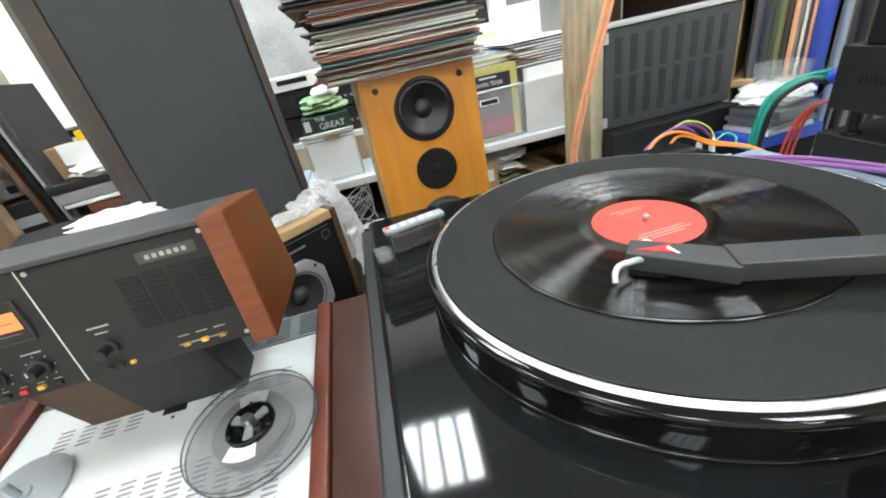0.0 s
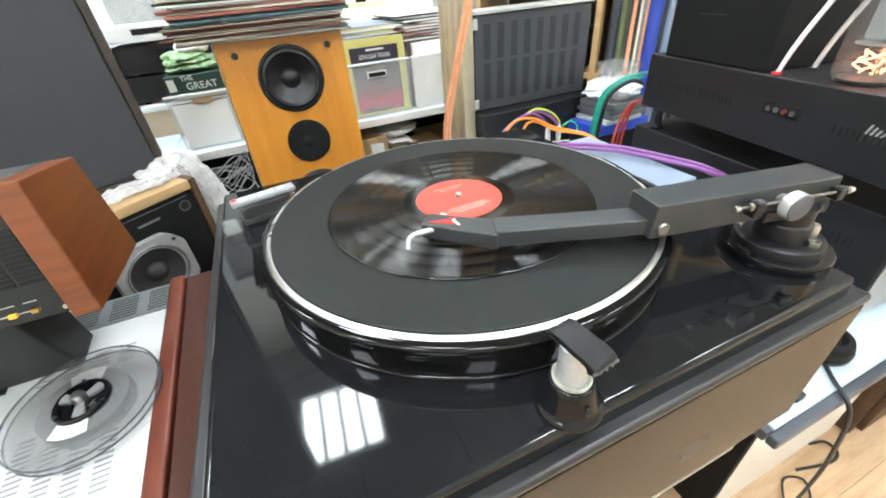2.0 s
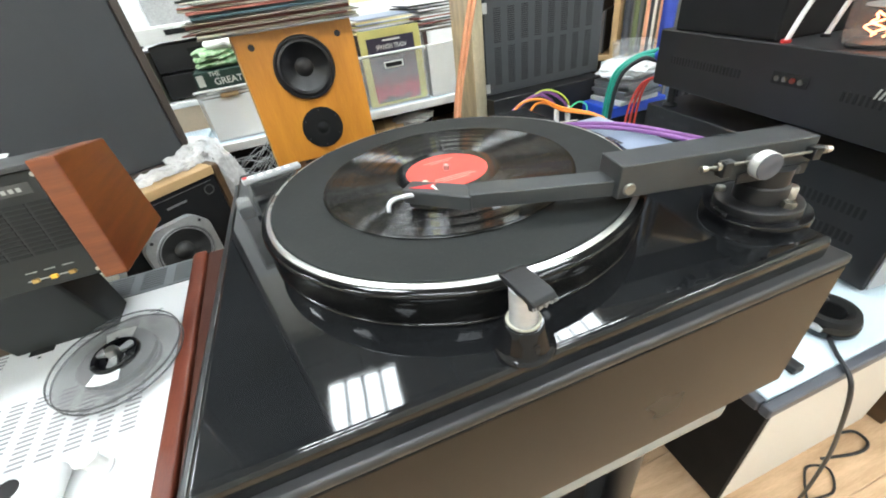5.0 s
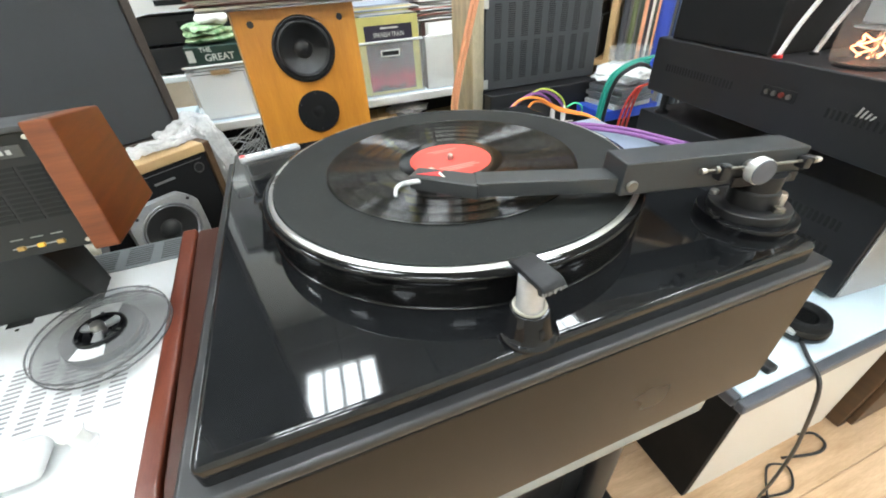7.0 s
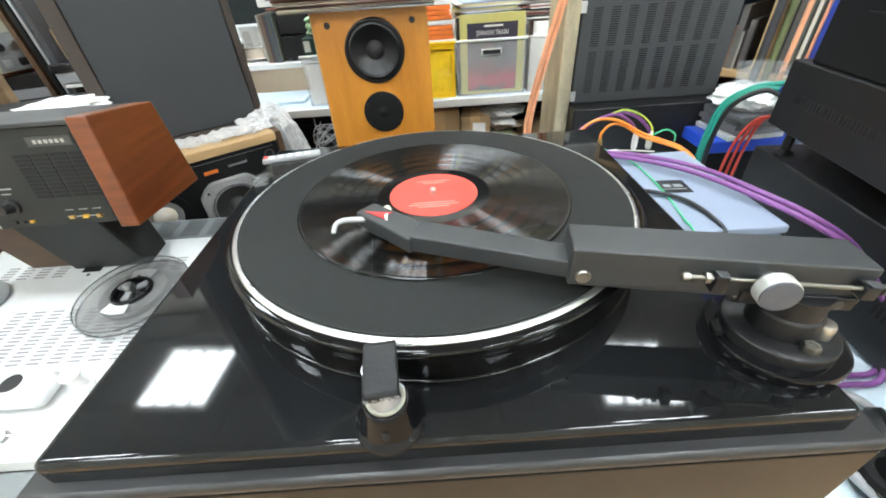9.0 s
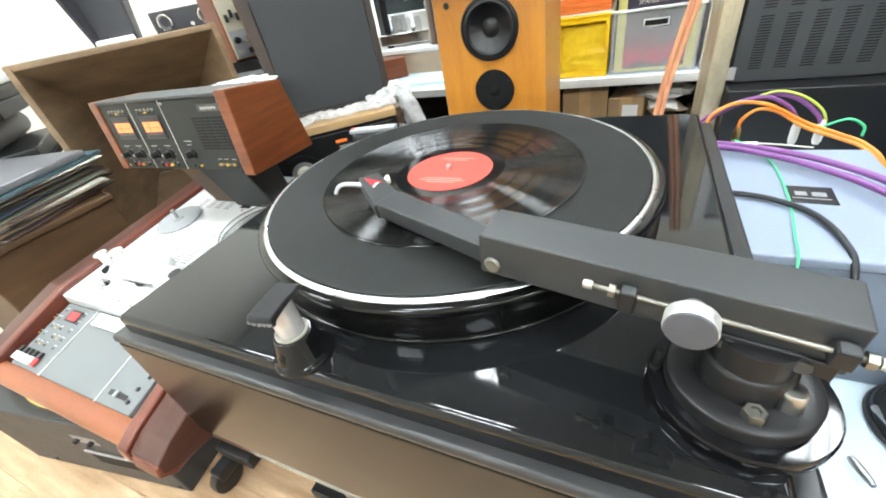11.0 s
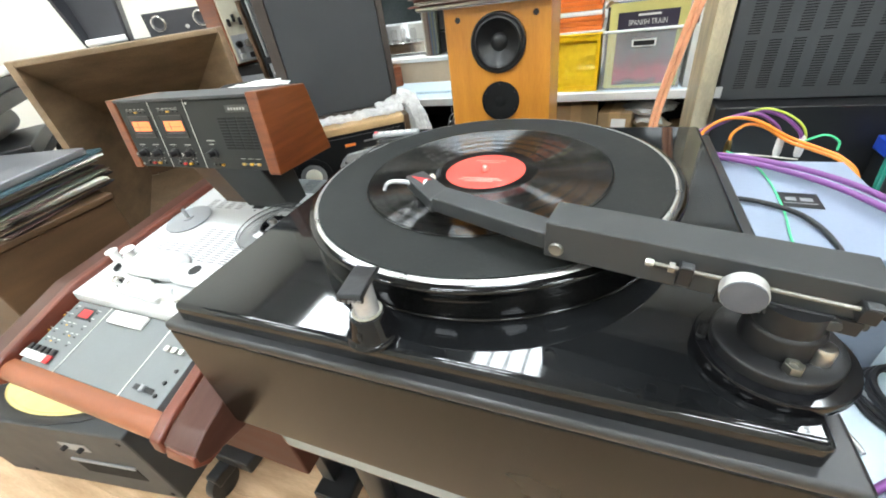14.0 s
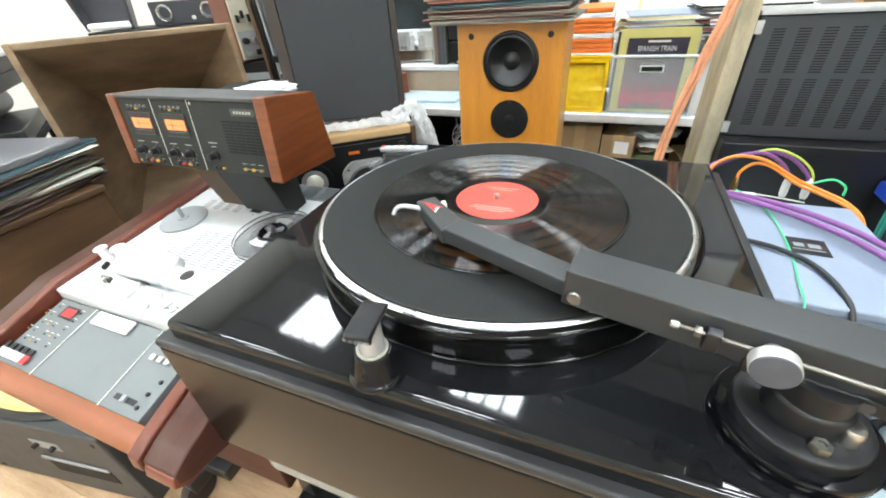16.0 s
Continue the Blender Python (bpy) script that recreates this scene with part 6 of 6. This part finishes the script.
# pile of discs under a clear tub
for i in range(5):
    o = thing("disc_case", pose(.77 + rnd.uniform(-.008, .008), .548 + rnd.uniform(-.006, .006), .8255 + .0118 * i, 0, 0, 8 + rnd.uniform(-6, 6)), "clear disc case in a pile on a blue tray", "disc case", "pile of disc cases")
    part("case", B((-.07, -.062, 0), (.07, .062, .0112), .0008, 1), M_discs, o)
solo("blue_tray", B((.665, .485, .7945), (.87, .606, .8250), .004), M_bluep, "dark blue plastic tray on a black box", "tray")
solo("black_box", B((.672, .492, .6938), (.865, .604, .7940), .004), M_mattblk, "plain black box under the blue tray", "box")
bgw = bmesh.new()
bmesh.ops.create_icosphere(bgw, subdivisions=4, radius=1)
for v in bgw.verts:
    k = 1 + .3 * noise.noise(v.co * 2.5) + .12 * noise.noise(v.co * 8)
    v.co = Vector((v.co.x * .080 * k, v.co.y * .068 * k, v.co.z * .030 * k))
solo("plastic_bag", bgw, M_bag, "crumpled white plastic bag on the disc pile", "bag", pose(.77, .548, .908))
solo("clear_tub", L([(.0, .0), (.050, .0), (.055, .004), (.058, .045), (.061, .047), (.060, .05), (.056, .048), (.052, .005), (0, .004)], 40, pose(.785, .552, .925)), M_clear, "round clear plastic tub", "tub")

# ---- record shelving at the right rear ----
bs = thing("record_shelf", pose(1.22, 1.02, 0, 0, 0, -52), "light wooden shelving full of records and sound gear", "shelf")
for x in (-.62, -.08, .46, 1.0):
    part("upright", B((x - .012, 0, 0), (x + .012, .36, 2.1), .002), M_oak, bs)
for z in (.05, .42, .80, 1.18, 1.56, 1.94):
    part("shelf_board", B((-.607, .002, z), (.987, .358, z + .022), .002), M_oak, bs)
part("back_board", B((-.6, .36, 0), (1.0, .368, 2.1), 0), M_brownwood, bs)
bmr = bmesh.new()
for cell in range(3):
    for z in (.822, 1.202, .442):
        x = -.60 + .54 * cell + .02
        while x < -.60 + .54 * cell + .47:
            w = rnd.choice((.004, .006, .009, .015, .02))
            hh = rnd.uniform(.30, .325) if cell else rnd.uniform(.12, .25)
            if rnd.random() < .93:
                y = .03 + rnd.uniform(0, .02)
                box(bmr, (x, y, z + .0005), (x + w - .0008, y + .3, z + hh))
            x += w
solo("shelved_records", bmr, M_islands, "rows of record spines standing on wooden shelves", "records", bs.matrix_world.copy(), kind="stuff", smooth=0)
# long hanging cables beside the shelf
for k, (mt, dx, r) in enumerate(((M_salmon, 0, .006), (M_ivory, .02, .004), (M_salmon, .036, .004), (M_blueled, .058, .020), (M_blue, .10, .009), (M_cabK, .135, .012), (M_olive, -.03, .008), (M_navy, -.055, .010))):
    x, y = .90 + dx * .75, .64 - dx * .65
    cable([(x + .03, y + .03, 1.75), (x + .01, y + .01, 1.4), (x, y, 1.1), (x - .008, y - .008, .9), (x - .006, y, .73)], r, mt, "long cable hanging beside the shelving")

# ---- horn loudspeaker at the left ----
HC = Vector((-1.105, .372, .86))
hn = thing("horn_loudspeaker", pose(HC.x, HC.y, 0, 0, 0, 57), "large square plywood horn loudspeaker", "loudspeaker")
# local: x along the mouth, y to the back
W, H0z, H1z, D, TW, T0, T1 = .238, .56, 1.152, .36, .125, .72, .935
def slab4(bm, quad, t):
    """A flared board: four corners and a thickness outward."""
    q = [Vector(p) for p in quad]
    nrm = (q[1] - q[0]).cross(q[3] - q[0]).normalized() * t
    a = [bm.verts.new(p) for p in q]
    b = [bm.verts.new(p + nrm) for p in q]
    bm.faces.new(a)
    bm.faces.new(b[::-1])
    for i in range(4):
        j = (i + 1) % 4
        bm.faces.new([a[j], a[i], b[i], b[j]])
    return bm


m4 = [(-W, 0, H0z), (W, 0, H0z), (W, 0, H1z), (-W, 0, H1z)]
t4 = [(-TW, D, T0), (TW, D, T0), (TW, D, T1), (-TW, D, T1)]
for i in range(4):
    j = (i + 1) % 4
    part("horn_board", slab4(bmesh.new(), [m4[i], m4[j], t4[j], t4[i]], -.014), M_hornwood, hn)
part("throat_board", B((-TW, D + .001, T0), (TW, D + .02, T1), 0), M_brownwood, hn)
for a, b in (((-W - .016, -.012, H0z - .016), (-W, .02, H1z + .016)), ((W, -.012, H0z - .016), (W + .016, .02, H1z + .016)), ((-W, -.0118, H1z), (W, .02, H1z + .016)), ((-W, -.0118, H0z - .016), (W, .02, H0z))):
    part("mouth_frame", B(a, b, .003), M_hornwood, hn)
part("cabinet", B((-W - .02, .0, .0), (W + .02, .42, H0z - .023), .004), M_brownwood, hn)

# ---- records and cabinet at the left edge ----
rb = thing("record_cabinet", pose(-1.34, -.03, 0), "dark walnut cabinet with records piled on it", "cabinet")
part("body", B((-.12, -.16, .45), (.25, .15, .825), .004), M_brownwood, rb)
part("top_board", B((-.125, -.165, .8255), (.256, .155, .842), .003), M_brownwood, rb)
part("plinth_panel", B((-.11, .06, 0), (.23, .14, .4495), .003), M_brownwood, rb)
z = .8425
for i in range(26):
    h = rnd.choice((.003, .004, .005))
    o = thing("record_sleeve", pose(-1.27 + rnd.uniform(-.02, .02), .0 + rnd.uniform(-.015, .015), z, 0, 0, 10 + rnd.uniform(-9, 9)), "worn record sleeve in a pile on the walnut cabinet", "record sleeve", "records piled on the cabinet")
    part("sleeve", B((-.157, -.145, 0), (.157, .145, h - .0004), .0008, 1), M_spines if i < 20 else M_sleeves, o)
    z += h
o = thing("laptop", pose(-1.27, .0, z + .001, 0, 0, 14), "closed grey laptop lying on the record pile", "laptop")
part("body", B((-.165, -.12, 0), (.165, .12, .018), .004), M_laptop, o)
rk = thing("gear_rack", pose(-1.60, .17, 0, 0, 0, 57), "black rack of stacked hi-fi gear by the wall", "rack")
for z in (.3, .62, .9):
    part("rack_shelf", B((-.11, -.20, z), (.11, .20, z + .02), .003), M_mattblk, rk)
for x in (-.098, .098):
    for y in (-.188, .188):
        part("rack_post", B((x - .011, y - .011, 0), (x + .011, y + .011, .92), .002), M_mattblk, rk)
rz = .9205
for hh, mt in ((.04, M_black), (.085, None), (.04, M_black), (.035, M_black), (.022, M_paper)):
    if mt is None:
        rl2 = bmesh.new()
        lathe(rl2, [(0, -.205), (.03, -.20), (.042, -.17), (.0435, -.05), (.041, .06), (.043, .17), (.03, .20), (0, .205)], 28, pose(0, 0, 0, 90, 0, 0))
        for v in rl2.verts:
            v.co += Vector((noise.noise(v.co * 14), noise.noise(v.co * 11), noise.noise(v.co * 13))) * .006
        solo("rolled_bag", rl2, M_grey, "soft grey rolled bag lying in the rack", "bag", pose(-1.60, .17, rz + .043, 0, 0, 53))
    else:
        o = thing("hifi_unit", pose(-1.60, .17, rz, 0, 0, 57 - 4 * (rz > 1.0)), "flat hi-fi unit stacked in a black rack", "hi-fi unit", "units in the rack")
        part("case", B((-.105, -.19, 0), (.105, .19, hh), .005), mt, o)
        part("front_strip", B((-.09, -.1915, hh * .3), (.09, -.1902, hh * .7), 0), M_dark, o)
    rz += hh + .001

# ---- woofer box on the floor ----
wf = thing("floor_woofer", pose(-1.235, -.305, 0, 0, 0, 9), "black loudspeaker box on the floor with a yellow cone facing up", "loudspeaker")
part("cabinet", B((-.42, 0, .002), (.30, .42, .34), .006), M_vent, wf)
part("surround", L([(.165, .3402), (.168, .346), (.155, .351), (.140, .346), (.135, .341)], 56, pose(-.03, .137, 0) @ Matrix.Diagonal((1.70, .79, 1, 1))), M_black, wf)
part("yellow_cone", L([(.1375, .345), (.134, .3415), (.128, .3445), (.122, .3415), (.116, .344), (.05, .3415), (.045, .346), (0, .351)], 56, pose(-.03, .137, 0) @ Matrix.Diagonal((1.70, .79, 1, 1))), M_yellowcone, wf, "pale yellow fibre cone")
part("handle_slot", B((.0, -.0022, .10), (.23, -.0003, .17), .0008, 1), M_dark, wf)
part("handle_lip", B((-.005, -.006, .17), (.235, -.0003, .18), .001, 1), M_grey, wf)
part("rating_plate", B((.02, -.0022, .235), (.12, -.0003, .270), .0005, 1), M_grey, wf)
for x in (.04, .10):
    part("terminal", L([(0, 0), (.008, 0), (.007, .014), (0, .015)], 16, pose(x, -.0023, .2525, 90)), M_black, wf)
for x in (-.29, .27):
    for z in (.03, .31):
        part("corner_screw", L([(0, 0), (.008, 0), (.006, .004), (0, .004)], 12, pose(x, -.0004, z, 90)), M_black, wf)

# ---- far left: small cassette player, dark chair, gear ----
sh = thing("wall_shelf", pose(-1.78, 1.10, 0, 0, 0, 35), "black shelf unit along the far wall", "shelf")
for z in (.5, .82, 1.12):
    part("shelf_board", B((-.35, -.15, z), (.95, .25, z + .025), .003), M_mattblk, sh)
for x in (-.33, .3, .93):
    part("upright", B((x - .015, -.145, 0), (x + .015, .245, 1.1195), .002), M_mattblk, sh)
cp = thing("cassette_player", sh.matrix_world @ pose(.02, -.02, 1.1455, 0, 0, -5), "dark portable radio with two round speakers and a wooden end", "radio")
part("case", B((-.15, 0, 0), (.15, .12, .095), .004), M_navy, cp)
part("wood_end", B((.1502, -.002, -.0), (.17, .122, .097), .003), M_mahog, cp)
for x in (-.09, .10):
    driver(cp, pose(x, -.0006, .05, 90), .034, M_conelt, M_chrome, name="speaker")
part("dial", L([(0, 0), (.008, 0), (.008, .008), (0, .008)], 16, pose(.03, -.001, .025, 90)), M_silver, cp)
# gear on a black stand behind the tall panel
gs = thing("gear_stand", pose(-1.02, .86, 0, 0, 0, 20), "black stand with gear behind the tall panel", "stand")
for z in (.45, .70, .92):
    part("stand_shelf", B((-.26, -.13, z), (.24, .22, z + .018), .003), M_mattblk, gs)
for x in (-.248, .228):
    for y in (-.118, .208):
        part("stand_post", B((x - .011, y - .011, 0), (x + .011, y + .011, .9199), .002), M_mattblk, gs)
bb = thing("hifi_unit", pose(-1.12, .79, .9385, 0, 0, 20), "flat black hi-fi unit on the black stand", "hi-fi unit", "units on the black stand")
part("case", B((-.11, .0, 0), (.11, .24, .092), .004), M_black, bb)
part("front_strip", B((-.08, -.0016, .030), (.05, -.0003, .055), 0), M_grey, bb)
tu = thing("reel_tape_deck", pose(-1.118, .800, 1.0315, 0, 0, 66), "silver reel tape deck standing on end in a brown wooden case", "tape deck")
part("case", B((-.050, .006, 0), (.16, .17, .42), .004), M_mahog, tu)
fc = part("front_panel", B((-.045, -.004, .008), (.155, .0055, .412), .002), M_creamdull, tu, "silver-cream control panel")
rl3 = part("reel", L([(0, 0), (.012, 0), (.012, .012), (.020, .013), (.021, .004), (.078, .004), (.080, .006), (.078, .008), (.0, .008)], 40, pose(.045, -.0041, .285, 90)), M_conelt, fc, "grey tape reel")
part("hub", L([(0, .008), (.026, .008), (.024, .014), (0, .015)], 24, pose(.045, -.0041, .285, 90)), M_mattblk, rl3)
part("lower_panel", B((-.040, -.007, .012), (.150, -.0042, .098), .001, 1), M_grey, fc, "grey lower panel with knobs")
for i in range(5):
    part("knob", L([(0, 0), (.0115, 0), (.010, .014), (0, .015)], 18, pose(-.022 + .034 * i, -.0071, .068, 90)), M_nickel if i % 2 else M_black, fc)
    part("key", B((-.030 + .034 * i, -.013, .020), (-.010 + .034 * i, -.0071, .038), .002, 1), M_black if i % 2 else M_ash, fc)
for i in range(4):
    part("switch", B((-.034 + .020 * i, -.012, .125 + .012 * (i % 2)), (-.024 + .020 * i, -.0042, .148 + .012 * (i % 2)), .001, 1), M_black, fc)
wbox = thing("wooden_box", pose(-.885, .80, .9385, 0, 0, 14), "small orange-brown wooden box on the black stand", "box")
part("case", B((-.075, -.005, 0), (.070, .12, .052), .004), M_mahog, wbox)
for i, (zz, mt) in enumerate(((.991, M_paper), (1.003, M_grey), (1.031, M_black))):
    o = thing("hifi_unit", pose(-.915 - .005 * i, .785, zz, 0, 0, 12 + 4 * i), "flat grey unit in a stack on the wooden box", "hi-fi unit", "units on the black stand")
    part("case", B((-.085, 0, 0), (.075, .12, (.011, .027, .022)[i]), .003), mt, o)
pb = bmesh.new()
bmesh.ops.create_icosphere(pb, subdivisions=4, radius=1)
for v in pb.verts:
    k = 1 + .3 * noise.noise(v.co * 2.6) + .12 * noise.noise(v.co * 8)
    v.co = Vector((v.co.x * .066 * k, v.co.y * .045 * k, v.co.z * .020 * k))
solo("plastic_bag", pb, M_bag, "crumpled white plastic bag on the stacked units", "bag", pose(-.905, .82, 1.066))
yb = thing("carton", pose(-.935, .855, 1.054, 0, 0, 10), "small brown carton with a white paper and a yellow lid", "box")
part("carton_body", B((-.075, -.03, 0), (.065, .08, .075), .003), M_card, yb)
part("paper", B((-.040, -.034, .030), (.028, -.0305, .078), .0005, 1), M_paper, yb, "white paper sheet")
part("lid", L([(0, .0755), (.026, .0755), (.028, .080), (.026, .100), (0, .102)], 28, pose(.02, .02, 0)), M_yelcrate, yb, "round yellow lid")
for i, (x, w, h, mt) in enumerate(((-.985, .012, .34, M_navy), (-1.005, .008, .31, M_grey), (-1.020, .012, .30, M_mattblk), (-1.045, .014, .29, M_brownwood))):
    lb = thing("leaning_board", pose(x, .775, .9385, 0, -3, 8), ("thin navy black board standing on edge", "thin grey board standing on edge", "thin black board standing on edge", "thin brown board standing on edge")[i], "board", "boards standing on the black stand")
    part("board", B((-w / 2, 0, 0), (w / 2, .20, h), .002), mt, lb)
ch = thing("dark_horn", sh.matrix_world @ pose(-.32, .02, 1.1455, 0, 0, 10), "dark slate funnel-shaped stand with a white base cloth", "funnel")
hb = bmesh.new()
for sgn in (-1, 1):
    slab4(hb, [(sgn * .09, -.02, .0), (sgn * .16, -.10, .45), (sgn * .14, .12, .45), (sgn * .09, .06, .0)], .012 * sgn)
slab4(hb, [(-.09, .06, 0), (.09, .06, 0), (.14, .12, .45), (-.14, .12, .45)], -.012)
part("funnel", hb, M_navy, ch)
part("white_cloth", B((-.085, -.03, .001), (.085, .055, .03), .012, 3), M_paper, ch)
pf = bmesh.new()
bmesh.ops.create_icosphere(pf, subdivisions=4, radius=1)
for v in pf.verts:
    k = 1 + .4 * noise.noise(v.co * 3)
    v.co = Vector((v.co.x * .055 * k, v.co.y * .014 * k, v.co.z * .008 * k))
solo("tissue", pf, M_paper, "crumpled white tissue behind the meter bridge", "tissue", pose(-.575, .235, 1.062, 0, 0, 2))
dk = thing("gear_box", JM @ pose(-.175, .02, .3025, 0, 0, -12), "black gear box behind the meter bridge", "box")
part("case", B((-.075, 0, 0), (.075, .12, .118), .004), M_mattblk, dk)
cq = bmesh.new()
bmesh.ops.create_icosphere(cq, subdivisions=4, radius=1)
for v in cq.verts:
    k = 1 + .35 * noise.noise(v.co * 2.7) + .1 * noise.noise(v.co * 9)
    v.co = Vector((v.co.x * .06 * k, v.co.y * .05 * k, v.co.z * .014 * k))
solo("white_cloth", cq, M_paper, "crumpled white cloth on a black gear box", "cloth", JM @ pose(-.120, .06, .412, 0, 0, -12))

# ---- floor boards ----
bmf = bpy.data.meshes.new("floor_board")
fb = B((0, 0, -.0038), (.9, .128, 0), .0012, 1)
fb.to_mesh(bmf)
fb.free()
bmf.materials.append(M_floor)
for i in range(8):
    for j in range(36):
        x, y = X0 + .9 * i - (j * .37) % .9, Y0 + .13 * j
        if x + .9 > X1 or x < X0 or y + .128 > Y1:
            continue
        o = new("floor_board", bmf)
        o.parent = floor
        o.matrix_world = pose(x, y, 0)
